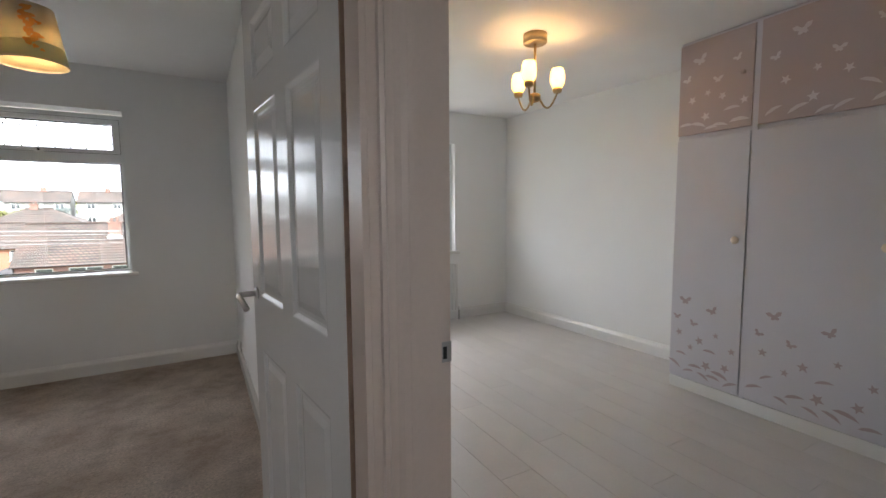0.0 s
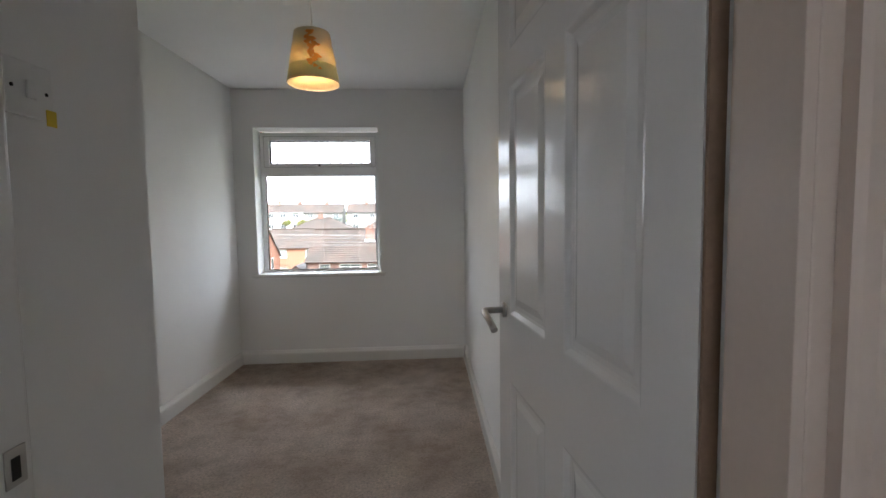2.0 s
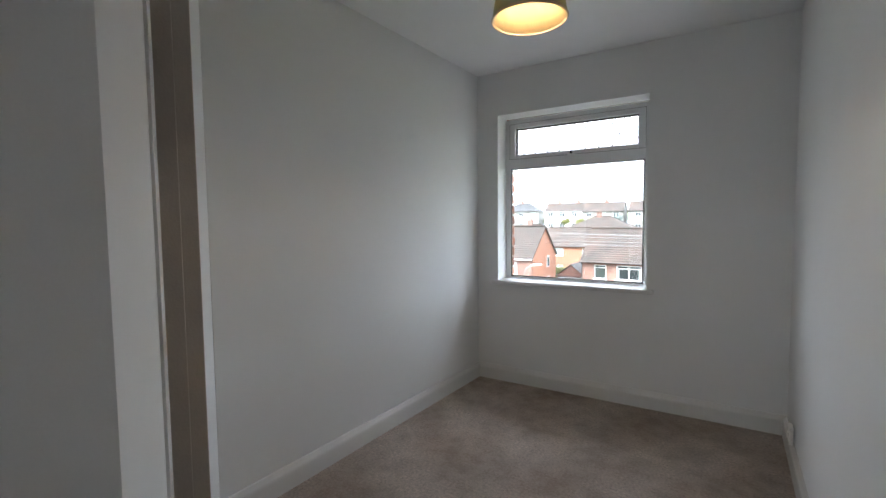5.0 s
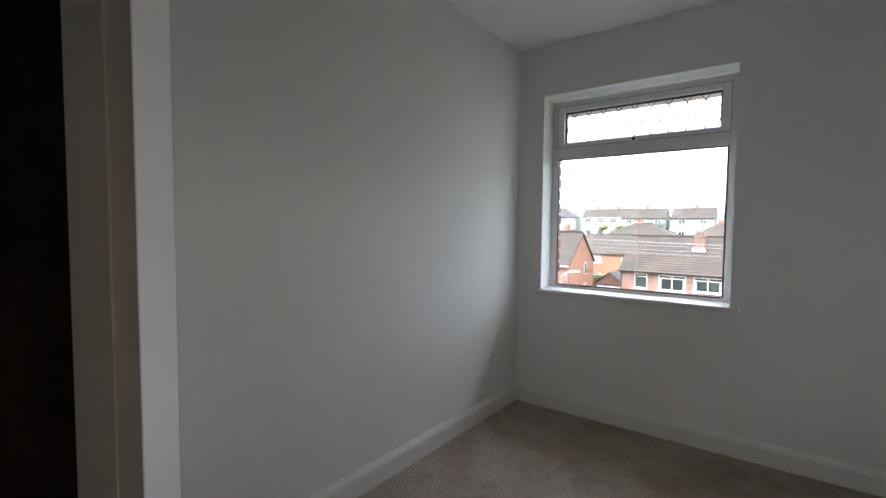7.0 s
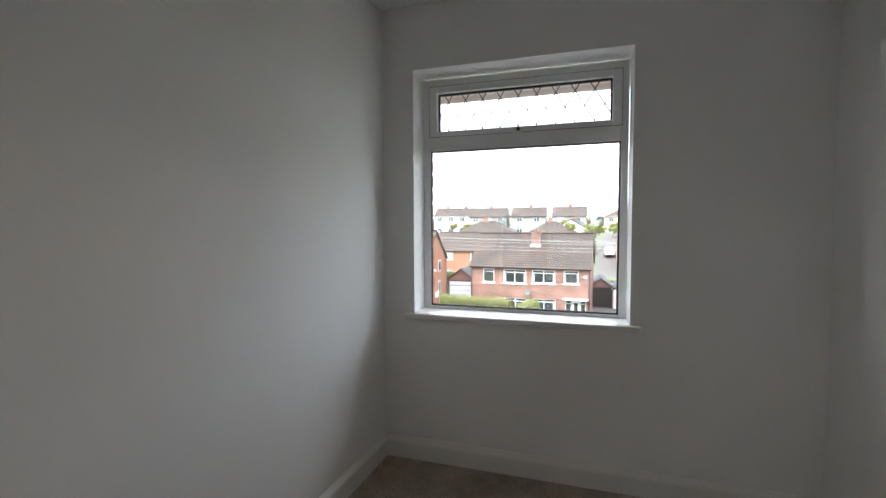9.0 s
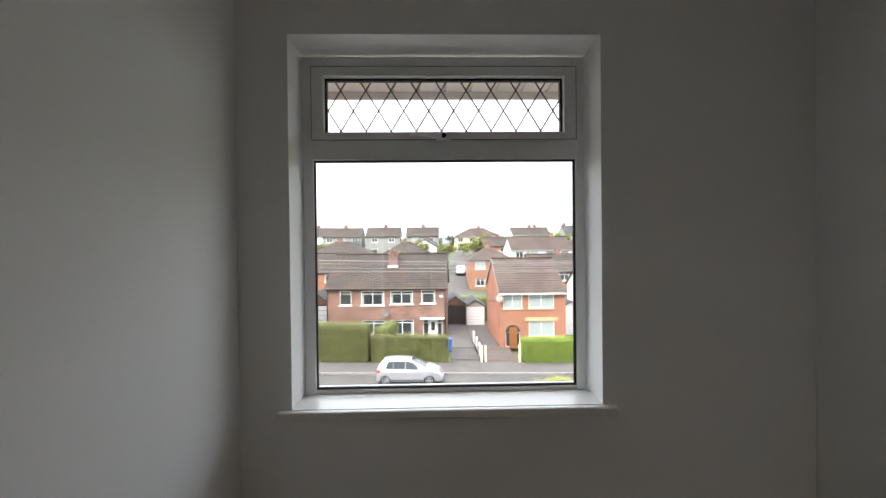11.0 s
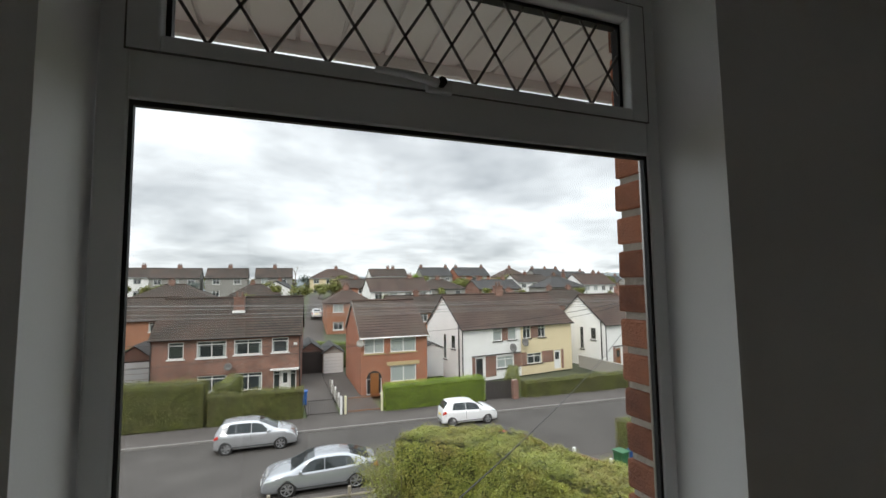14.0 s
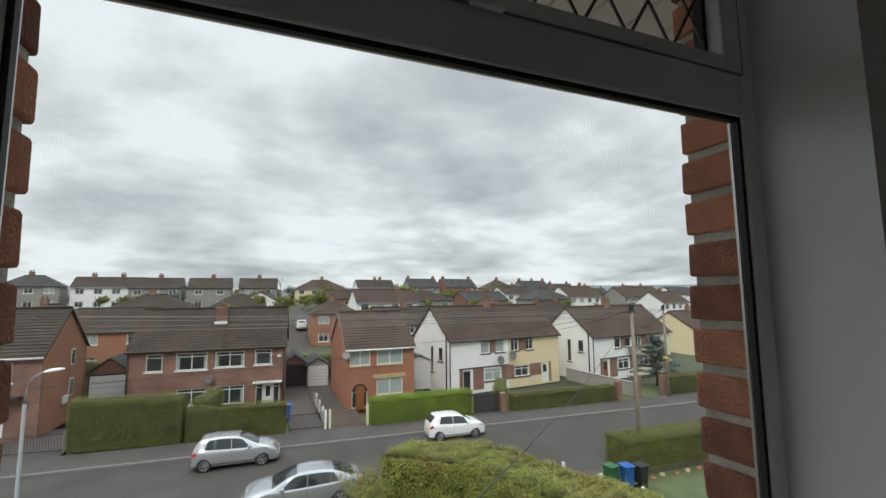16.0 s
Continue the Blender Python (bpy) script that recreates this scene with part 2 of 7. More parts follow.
def box(bm, x0, y0, z0, x1, y1, z1, bev=0.0, m=None, mi=0):
    n0 = set(bm.faces)
    vs = [bm.verts.new((x, y, z)) for z in (z0, z1) for y in (y0, y1) for x in (x0, x1)]
    fs = [bm.faces.new([vs[i] for i in f]) for f in ((0, 2, 3, 1), (4, 5, 7, 6), (0, 1, 5, 4), (2, 6, 7, 3), (0, 4, 6, 2), (1, 3, 7, 5))]
    if bev:
        es = list({e for f in fs for e in f.edges})
        bmesh.ops.bevel(bm, geom=es, offset=bev, segments=2, affect="EDGES", profile=0.5)
    fs = [f for f in bm.faces if f not in n0]
    for f in fs:
        f.material_index = mi
    if m is not None:
        bmesh.ops.transform(bm, matrix=m, verts=list({v for f in fs for v in f.verts}))
    return bm


def B(*a, **k):
    return box(bmesh.new(), *a, **k)


def prism(pts, z0, z1, bm=None):
    """An upright block over a plan outline."""
    bm = bm or bmesh.new()
    lo = [bm.verts.new((x, y, z0)) for x, y in pts]
    hi = [bm.verts.new((x, y, z1)) for x, y in pts]
    bm.faces.new(lo[::-1])
    bm.faces.new(hi)
    n = len(pts)
    for i in range(n):
        bm.faces.new((lo[i], lo[(i + 1) % n], hi[(i + 1) % n], hi[i]))
    return bm


def extrude_profile(prof, a, b, bm=None):
    """Sweeps a section (offset outwards, height) along the plan line a-b; outwards is to the left of a-b."""
    bm = bm or bmesh.new()
    a, b = Vector((*a, 0)), Vector((*b, 0))
    d = (b - a).normalized()
    nrm = Vector((-d.y, d.x, 0))
    r0 = [bm.verts.new(a + nrm * o + Vector((0, 0, z))) for o, z in prof]
    r1 = [bm.verts.new(b + nrm * o + Vector((0, 0, z))) for o, z in prof]
    n = len(prof)
    for i in range(n):
        bm.faces.new((r0[i], r0[(i + 1) % n], r1[(i + 1) % n], r1[i]))
    bm.faces.new(r0[::-1])
    bm.faces.new(r1)
    return bm


def lathe(prof, seg=24, bm=None, m=None, smooth=True):
    """Turns a section (radius, height) round the z axis."""
    bm = bm or bmesh.new()
    rings = []
    for r, z in prof:
        rings.append([bm.verts.new((max(r, 1e-4) * math.cos(i * math.tau / seg), max(r, 1e-4) * math.sin(i * math.tau / seg), z)) for i in range(seg)])
    for p, q in zip(rings, rings[1:]):
        for i in range(seg):
            f = bm.faces.new((p[i], p[(i + 1) % seg], q[(i + 1) % seg], q[i]))
            f.smooth = smooth
    if m is not None:
        bmesh.ops.transform(bm, matrix=m, verts=[v for r in rings for v in r])
    return bm


def tube(pts, r, seg=10, bm=None):
    bm = bm or bmesh.new()
    pts = [Vector(p) for p in pts]
    rings = []
    up = Vector((0, 0, 1))
    for i, p in enumerate(pts):
        t = (pts[min(i + 1, len(pts) - 1)] - pts[max(i - 1, 0)]).normalized()
        s = t.cross(up if abs(t.z) < 0.95 else Vector((1, 0, 0))).normalized()
        u = s.cross(t)
        rr = r[i] if isinstance(r, (list, tuple)) else r
        rings.append([bm.verts.new(p + (s * math.cos(k * math.tau / seg) + u * math.sin(k * math.tau / seg)) * rr) for k in range(seg)])
    for a, b in zip(rings, rings[1:]):
        for k in range(seg):
            f = bm.faces.new((a[k], a[(k + 1) % seg], b[(k + 1) % seg], b[k]))
            f.smooth = True
    bm.faces.new(rings[0][::-1])
    bm.faces.new(rings[-1])
    return bm


def empty(name, m=None):
    e = new(name)
    e.empty_display_size = 0.1
    if m is not None:
        e.matrix_world = m
    return e


def structure(ob, label, category="wall"):
    return tagged(ob, label, category, kind="structure")


# ---- rooms: plan in metres, window wall along y = 0 ----
H = 2.40
T = 0.30            # outer wall
GY = 0.165          # plane of the window's inner gasket
WX0, WX1, WZ0, WZ1 = 0.17, 1.238, 0.795, 2.072      # small room's window opening
BX0, BX1, BZ0, BZ1 = 2.35, 4.36, 0.80, 2.05         # large room's window opening


def wall_with_hole(name, x0, x1, y0, y1, z0, z1, hx0, hx1, hz0, hz1, material, label):
    bm = bmesh.new()
    box(bm, x0, y0, z0, hx0, y1, z1)
    box(bm, hx1, y0, z0, x1, y1, z1)
    box(bm, hx0, y0, z0, hx1, y1, hz0)
    box(bm, hx0, y0, hz1, hx1, y1, z1)
    return structure(mesh_obj(name, bm, material), label)


def build_shell():
    structure(mesh_obj("floor", prism([(0, 0.12), (2.06, 0.15), (2.06, -3.54), (1.2, -3.54), (1.2, -2.98), (1.05, -2.88), (0, -2.2)], -0.05, 0.0), M_CARPET), "worn beige carpet with footmarks and bare-looking patches", "floor")
    structure(mesh_obj("floor_landing", B(0.9, -5.6, -0.05, 2.20, -3.54, 0), M_CARPET), "beige carpet of the landing", "floor")
    structure(mesh_obj("ceiling", prism([(-0.3, 0.3), (2.1, 0.3), (2.1, -5.8), (-0.3, -5.8)], H, H + 0.12), M_CEIL), "plain white painted ceiling", "ceiling")
    structure(mesh_obj("ceiling_bedroom", B(2.1, -5.8, H, 5.6, 0.5, H + 0.12), M_CEIL), "plain white painted bedroom ceiling", "ceiling")
    wall_with_hole("wall_window", -0.25, 2.10, 0, 0.1775, -0.3, H, WX0, WX1, WZ0, WZ1, M_WALL, "white wall pierced by the small bedroom window")
    structure(mesh_obj("wall_west", B(-0.25, -2.19, -0.1, 0, 0, H), M_WALL), "smooth white bedroom wall")
    structure(mesh_obj("wall_east", prism([(1.9985, 0.12), (2.184, 0.12), (2.184, -3.44), (2.045, -3.44)], -0.1, H), M_WALL), "smooth white wall between the bedrooms")
    # diagonal cupboard wall with its doorway
    P = lambda s, o=0.0: (1.11 - 0.843 * s - 0.538 * o, -2.9 + 0.538 * s - 0.843 * o)
    th, s0, s1, s2 = 0.12, 0.30, 0.97, 1.318
    bm = bmesh.new()
    prism([P(0.022), P(s0), P(s0, th), P(0.022, th)], 0, H, bm)
    prism([P(s1), P(s2), P(s2, th), P(s1, th)], 0, H, bm)
    prism([P(s0), P(s1), P(s1, th), P(s0, th)], 2.03, H, bm)
    structure(mesh_obj("wall_cupboard", bm, M_WALL), "white diagonal wall with a doorless cupboard opening")
    jam = bmesh.new()
    prism([P(s1 - 0.012, -0.004), P(s1, -0.004), P(s1, th + 0.004), P(s1 - 0.012, th + 0.004)], 0, 2.03, jam)
    prism([P(s1 - 0.024, 0.045), P(s1 - 0.0125, 0.045), P(s1 - 0.0125, th), P(s1 - 0.024, th)], 0, 2.02, jam)
    structure(mesh_obj("cupboard_jamb", jam, M_JAMB), "beige painted door lining of the cupboard", "trim")
    jn = bmesh.new()
    prism([P(s0, -0.006), P(s0 + 0.03, -0.006), P(s0 + 0.03, th + 0.004), P(s0, th + 0.004)], 0, 2.03, jn)
    structure(mesh_obj("cupboard_lining", jn, M_GLOSS), "white gloss door lining of the cupboard", "trim")
    structure(mesh_obj("cupboard_floor", prism([P(0.02, th), P(s2, th), (-0.25, -2.3), (-0.25, -3.6), (0.95, -3.6)], -0.06, -0.02), M_BOARD), "bare brown boards inside the cupboard", "floor")
    structure(mesh_obj("cupboard_threshold", prism([P(s0 + 0.03, 0.0), P(s1 - 0.012, 0.0), P(s1 - 0.012, th), P(s0 + 0.03, th)], -0.05, 0.004), M_BOARD), "bare wooden threshold of the cupboard", "trim")
    structure(mesh_obj("cupboard_wall_back", B(-0.45, -3.75, -0.1, -0.25, -2.19, H), M_CUPBOARD), "bare brown back wall of the cupboard")
    structure(mesh_obj("cupboard_wall_side", B(-0.25, -3.75, -0.1, 0.99, -3.6, H), M_CUPBOARD), "bare brown side wall of the cupboard")
    # entry passage, landing
    structure(mesh_obj("wall_entry", prism([(1.0915, -2.888), (1.0915, -3.42), (0.95, -3.42), (0.95, -2.95)], -0.05, H), M_WALL), "white wall beside the bedroom door")
    bm = bmesh.new()
    box(bm, 0.99, -3.54, -0.05, 1.262, -3.42, H)
    box(bm, 1.262, -3.54, 2.03, 2.06, -3.42, H)
    structure(mesh_obj("wall_door", bm, M_WALL), "white landing wall round the bedroom doorway")
    bm = bmesh.new()
    box(bm, 2.06, -3.535, -0.05, 2.184, -3.441, H)
    box(bm, 2.12, -4.34, 2.03, 2.2, -3.536, H)
    box(bm, 2.12, -5.6, -0.05, 2.2, -4.34, H)
    structure(mesh_obj("wall_landing_east", bm, M_WALL), "white landing wall with the large bedroom doorway")
    structure(mesh_obj("wall_landing_west", B(0.79, -5.6, -0.1, 0.99, -3.6, H), M_WALL), "white landing wall")
    # hole added out of view to let daylight onto the landing
    wall_with_hole("wall_landing_south", 0.79, 5.6, -5.8, -5.6, -0.1, H, 1.05, 1.6, 1.25, 2.0, M_WALL, "white wall with an added unseen opening for daylight")
    # large bedroom
    structure(mesh_obj("subfloor_bedroom", B(2.186, -5.6, -0.1, 5.4, 0.2, -0.014), M_BOARD), "boards under the laminate floor", "floor")
    wall_with_hole("wall_bedroom_window", 2.10, 5.4, 0.18, 0.35, -0.3, H, BX0, BX1, BZ0, BZ1, M_WALL, "white wall pierced by the large bedroom window")
    structure(mesh_obj("wall_bedroom_east", prism([(5.10, 0.18), (5.4, 0.18), (5.4, -5.6), (5.22, -5.6), (5.22, -2.3)], -0.1, H), M_WALL), "smooth white wall of the large bedroom")
    structure(mesh_obj("outer_roof_slab", B(-0.6, -6.0, H + 0.13, 5.9, 0.2, H + 0.3), M_CEIL), "roof space floor above the ceilings", "roof")


build_shell()

SKIRT = [(0, 0), (0.02, 0), (0.02, 0.080), (0.018, 0.090), (0.013, 0.098), (0.009, 0.106), (0.006, 0.112), (0, 0.114)]


FRONT = [bpy.data.objects["wall_window"]]      # what stands square to the street front


def build_trim():
    P = lambda s: (1.11 - 0.843 * s, -2.9 + 0.538 * s)
    runs = [((2.0, -0.001), (0, -0.001)), ((0.001, 0), (0.001, -2.19)), (P(1.318), P(0.99)), (P(0.29), P(0.022)), ((1.0925, -2.888), (1.0925, -3.41))]
    runs += [((2.043, -3.40), (1.998, 0.07))]
    for a, b in runs:
        # the room lies to the right of the run when walked this way, so turn it
        ob = structure(mesh_obj("baseboard", extrude_profile(SKIRT, a, b), M_GLOSS), "white gloss skirting board with a moulded top", "baseboard")
        if a[1] == b[1]:
            FRONT.append(ob)
    for a, b in [((5.099, 0.179), (2.2, 0.179)), ((5.219, -2.32), (5.099, 0.18))]:
        structure(mesh_obj("baseboard", extrude_profile(SKIRT, a, b), M_GLOSS), "white gloss skirting board with a moulded top", "baseboard")


build_trim()


def casing_profile(bm, u0, u1, flip=1):
    """Moulded architrave section over its width: (position, proud)."""
    w = u1 - u0
    return [(u0, 0), (u0, 0.014), (u0 + 0.12 * w, 0.017), (u0 + 0.2 * w, 0.010), (u0 + 0.42 * w, 0.012), (u0 + 0.58 * w, 0.020), (u0 + 0.8 * w, 0.024), (u0 + 0.93 * w, 0.022), (u1, 0.014), (u1, 0)]


def sweep_up(pts, z0, z1, bm=None):
    return prism(pts, z0, z1, bm)


def build_door_frames():
    # frame and architraves of the small bedroom doorway
    f = empty("door_frame")
    tagged(f, "cream painted wooden door frame with moulded architraves", "door frame", kind="structure")
    part("jamb", B(1.262, -3.545, 0, 1.29, -3.415, 2.03, 0.002), M_GLOSS, f)
    part("jamb", B(2.032, -3.545, 0, 2.06, -3.442, 2.03, 0.002), M_CASING, f)
    part("head", B(1.29, -3.545, 2.0, 2.032, -3.415, 2.03, 0.002), M_CASING, f)
    part("stop", B(1.29, -3.545, 0, 1.3015, -3.43, 2.0, 0.001), M_GLOSS, f)
    part("stop", B(2.02, -3.545, 0, 2.032, -3.465, 2.0, 0.001), M_CASING, f)
    for u0, u1, in ((1.272, 1.202), (2.05, 2.112)):
        prof = casing_profile(None, u0, u1)
        part("architrave", prism([(u, -3.5455 - o) for u, o in prof], 0, 2.09), M_CASING, f, "moulded cream architrave")
    part("architrave", B(1.272, -3.565, 2.02, 2.05, -3.5455, 2.09, 0.004), M_CASING, f, "moulded cream architrave")
    s = part("strike_plate", B(1.3015, -3.459, 0.988, 1.3035, -3.436, 1.028, 0.0005), M_STEEL, f, "steel strike plate with a dark keep")
    # solid dark block on the plate, coloured as the hole's shade
    part("keep_hole_shade", B(1.3036, -3.453, 0.995, 1.3046, -3.444, 1.018), M_DARK, s)
    # frame of the large bedroom doorway
    g = empty("door_frame")
    tagged(g, "cream painted door frame of the large bedroom", "door frame", kind="structure")
    part("jamb", B(2.118, -3.560, 0, 2.186, -3.5375, 2.03, 0.002), M_CASING, g)
    part("jamb", B(2.118, -4.34, 0, 2.203, -4.315, 2.03, 0.002), M_GLOSS, g)
    part("head", B(2.118, -4.315, 2.0, 2.203, -3.56, 2.03, 0.002), M_GLOSS, g)
    part("architrave", prism([(2.118 - o, v) for v, o in casing_profile(None, -3.567, -3.578)], 0, 2.09), M_CASING, g)
    part("architrave", prism([(2.1175 - o, v) for v, o in casing_profile(None, -4.33, -4.40)], 0, 2.09), M_CASING, g)
    s = part("strike_plate", B(2.166, -3.5615, 0.985, 2.1865, -3.5595, 1.025, 0.0005), M_STEEL, g, "steel strike plate with a dark keep")
    # again a dark block instead of a shaded hole
    part("keep_hole_shade", B(2.168, -3.5625, 0.992, 2.176, -3.5612, 1.016), M_DARK, s)


build_door_frames()


def panel_face(bm, x0, x1, z0, z1, y):
    """A sunk moulded field: bevel in, flat, bevel out to a raised middle."""
    rings = [(0, 0), (0.004, -0.001), (0.013, -0.009), (0.020, -0.010), (0.032, -0.009), (0.052, -0.003)]
    loops = []
    for ins, dep in rings:
        loops.append([bm.verts.new(p) for p in ((x0 + ins, y + dep, z0 + ins), (x1 - ins, y + dep, z0 + ins), (x1 - ins, y + dep, z1 - ins), (x0 + ins, y + dep, z1 - ins))])
    for a, b in zip(loops, loops[1:]):
        for i in range(4):
            bm.faces.new((a[i], a[(i + 1) % 4], b[(i + 1) % 4], b[i]))
    bm.faces.new(loops[-1])
    return bm


def build_door():
    d = empty("door_1", pose(2.024, -3.412, 0.006, rz=97.2))
    tagged(d, "open white six-panel door with a steel lever handle", "door", kind="structure")
    xs = [0.0, 0.105, 0.360, 0.455, 0.712, 0.815]
    zs = [0.0, 0.22, 0.80, 0.985, 1.595, 1.69, 1.875, 1.975]
    core = B(0.002, -0.035, 0.002, 0.813, -0.011, 1.973)
    for i in range(5):
        for j in range(7):
            if not (i in (1, 3) and j in (1, 3, 5)):
                box(core, xs[i], -0.0112, zs[j], xs[i + 1], 0, zs[j + 1])
    bmesh.ops.remove_doubles(core, verts=core.verts, dist=0.0004)
    part("leaf", core, M_DOOR, d)
    for i in (1, 3):
        for j in (1, 3, 5):
            part("panel", panel_face(bmesh.new(), xs[i], xs[i + 1], zs[j], zs[j + 1], 0), M_DOOR, d)
    h = part("handle", lathe([(0, 0), (0.022, 0), (0.022, 0.006), (0.018, 0.009), (0.009, 0.009), (0.009, 0.012)], 24, m=pose(0.760, 0, 0.99, rx=-90)), M_STEEL, d, "brushed steel lever handle on a round rose")
    pts = [(0.760, 0.008, 0.99), (0.760, 0.035, 0.99), (0.760, 0.052, 0.99), (0.754, 0.060, 0.99), (0.737, 0.064, 0.988), (0.715, 0.064, 0.984), (0.695, 0.062, 0.977), (0.677, 0.060, 0.968), (0.661, 0.057, 0.957)]
    part("lever", tube(pts, 0.0095, 14), M_STEEL, h)
    # strip beside the leaf draws the dark hinge gap as colour
    part("hinge_gap_strip", B(-0.009, -0.034, 0.002, -0.0045, 0.0008, 1.973), M_HINGEGAP, d, "brown strip for the shaded hinge gap, like bare wood")
    part("latch_plate", B(0.814, -0.028, 0.955, 0.8165, -0.006, 1.035), M_STEEL, d)
    for z in (0.22, 1.72):
        part("hinge", tube([(-0.004, 0.006, z), (-0.004, 0.006, z + 0.075)], 0.006, 10), M_STEEL, d)


build_door()


def build_window():
    w = empty("window_1")
    FRONT.append(w)
    tagged(w, "white upvc window with a leaded diamond top light", "window", kind="structure")
    fr = 0.034
    x0, x1, z0, z1 = WX0 + 0.004, WX1 - 0.004, WZ0 + 0.002, WZ1 - 0.012
    y0, y1 = GY - 0.014, GY + 0.012
    mid0, mid1 = 1.675, 1.754      # fixed transom below the top sash
    bm = bmesh.new()
    box(bm, x0, y0, z0, 0.214, y1, z1, 0.004)
    box(bm, 1.198, y0, z0, x1, y1, z1, 0.004)
    box(bm, 0.211, y0 + 0.001, z0, 1.199, y1, 0.815, 0.004)
    box(bm, 0.211, y0 + 0.001, mid0, 1.199, y1, mid1, 0.004)
    box(bm, 0.211, y0 + 0.001, 2.022, 1.199, y1, z1, 0.004)
    part("window_frame", bm, M_UPVC, w)
    # top sash, standing a little proud of the frame
    bm = bmesh.new()
    sx0, sx1, sz0, sz1 = 0.208, 1.202, 1.751, 2.024
    px0, px1, pz0, pz1 = 0.253, 1.157, 1.778, 1.988
    ya, yd = y0 - 0.004, y1 + 0.020
    box(bm, sx0, ya, sz0, px0, yd, sz1, 0.004)
    box(bm, px1, ya, sz0, sx1, yd, sz1, 0.004)
    box(bm, px0, ya, sz0, px1, yd, pz0, 0.004)
    box(bm, px0, ya, pz1, px1, yd, sz1, 0.004)
    sash = part("top_sash", bm, M_UPVC, w)
    # gaskets
    def ring(ax0, ax1, az0, az1, t, ya, yb):
        g = bmesh.new()
        box(g, ax0, ya, az0, ax0 + t, yb, az1)
        box(g, ax1 - t, ya, az0, ax1, yb, az1)
        box(g, ax0 + t, ya, az0, ax1 - t, yb, az0 + t)
        box(g, ax0 + t, ya, az1 - t, ax1 - t, yb, az1)
        return g
    part("gasket", ring(0.211, 1.199, 0.814, 1.676, 0.009, GY - 0.009, GY + 0.001), M_GASKET, w)
    part("spacer_bar", ring(0.2115, 1.1985, 0.8145, 1.6755, 0.005, GY + 0.0068, GY + 0.0115), M_STEEL, w, "grey spacer bar between the panes")
    part("gasket", ring(px0 - 0.001, px1 + 0.001, pz0 - 0.001, pz1 + 0.001, 0.009, GY + 0.010, GY + 0.030), M_GASKET, sash)
    part("gasket", ring(sx0 - 0.0015, sx1 + 0.0015, sz0 - 0.0015, sz1 + 0.0015, 0.002, y0 - 0.003, y0 + 0.004), M_LEAD, w)
    p = part("pane", B(0.213, GY + 0.002, 0.816, 1.197, GY + 0.006, 1.674), M_GLASS, w)
    q = part("pane", B(px0 + 0.002, GY + 0.018, pz0 + 0.002, px1 - 0.002, GY + 0.022, pz1 - 0.002), M_GLASS, sash)
    for o in (p, q):
        o.visible_shadow = False
    # lead strips in diamonds over the top pane, clipped to it
    step, zc = 0.0955, 1.790
    slope = 0.155 / step
    k = -4
    while k < 13:
        for sgn in (1, -1):
            xc = 0.311 + k * step
            a = Vector((xc + sgn * (pz0 - zc) / slope, 0, pz0))
            b = Vector((xc + sgn * (pz1 - zc) / slope, 0, pz1))
            ta, tb = 0.0, 1.0
            for lim, side in ((px0 + 0.004, 1), (px1 - 0.004, -1)):
                fa, fb = (a.x - lim) * side, (b.x - lim) * side
                if fa < 0 and fb < 0:
                    ta = 2
                elif fa < 0:
                    ta = max(ta, fa / (fa - fb))
                elif fb < 0:
                    tb = min(tb, fa / (fa - fb))
            if ta < tb - 0.02:
                p0, p1 = a.lerp(b, ta), a.lerp(b, tb)
                d = (p1 - p0).normalized()
                n = Vector((-d.z, 0, d.x)) * 0.0027
                s = bmesh.new()
                yy = GY + 0.0175
                ring4 = [[s.verts.new((v.x, yy + dy, v.z)) for v in (p0 - n, p1 - n, p1 + n, p0 + n)] for dy in (0, -0.0025)]
                s.faces.new(ring4[0]); s.faces.new(ring4[1][::-1])
                for i in range(4):
                    s.faces.new((ring4[0][i], ring4[0][(i + 1) % 4], ring4[1][(i + 1) % 4], ring4[1][i]))
                part("lead_strip", s, M_LEAD, sash)
        k += 1
    # espagnolette handle under the top sash
    hb = part("handle", B(0.672, ya - 0.012, 1.744, 0.724, ya, 1.766, 0.004), M_UPVC, sash, "white window handle with a dark lock button")
    part("lever", tube([(0.690, ya - 0.02, 1.757), (0.66, ya - 0.028, 1.758), (0.62, ya - 0.03, 1.760), (0.575, ya - 0.028, 1.762)], [0.009, 0.008, 0.007, 0.005], 10), M_UPVC, hb)
    part("lock_button", lathe([(0, 0), (0.009, 0), (0.009, 0.012), (0.006, 0.014), (0, 0.014)], 14, m=pose(0.700, ya - 0.010, 1.762, rx=90)), M_DARK, hb)
    # inner sill board with a rounded front edge
    part("window_sill", B(WX0 - 0.045, -0.028, WZ0 - 0.026, WX1 + 0.045, -0.0005, WZ0 + 0.003, 0.006), M_GLOSS, w, "white painted sill board")
    part("sill_board", B(WX0 + 0.001, -0.002, WZ0 - 0.002, WX1 - 0.001, GY - 0.016, WZ0 + 0.004), M_GLOSS, w)
    # outer sloped sill
    s = bmesh.new()
    vs = [(-0.05, GY + 0.0125, 0.802), (-0.05, GY + 0.125, 0.788), (-0.05, GY + 0.125, 0.735), (-0.05, GY + 0.0125, 0.735)]
    a = [s.verts.new((WX0 + 0.0, y, z)) for x, y, z in vs]
    b = [s.verts.new((WX1 - 0.0, y, z)) for x, y, z in vs]
    s.faces.new(a[::-1]); s.faces.new(b)
    for i in range(4):
        s.faces.new((a[i], a[(i + 1) % 4], b[(i + 1) % 4], b[i]))
    part("outer_sill", s, M_UPVC, w, "white weathered outer sill")


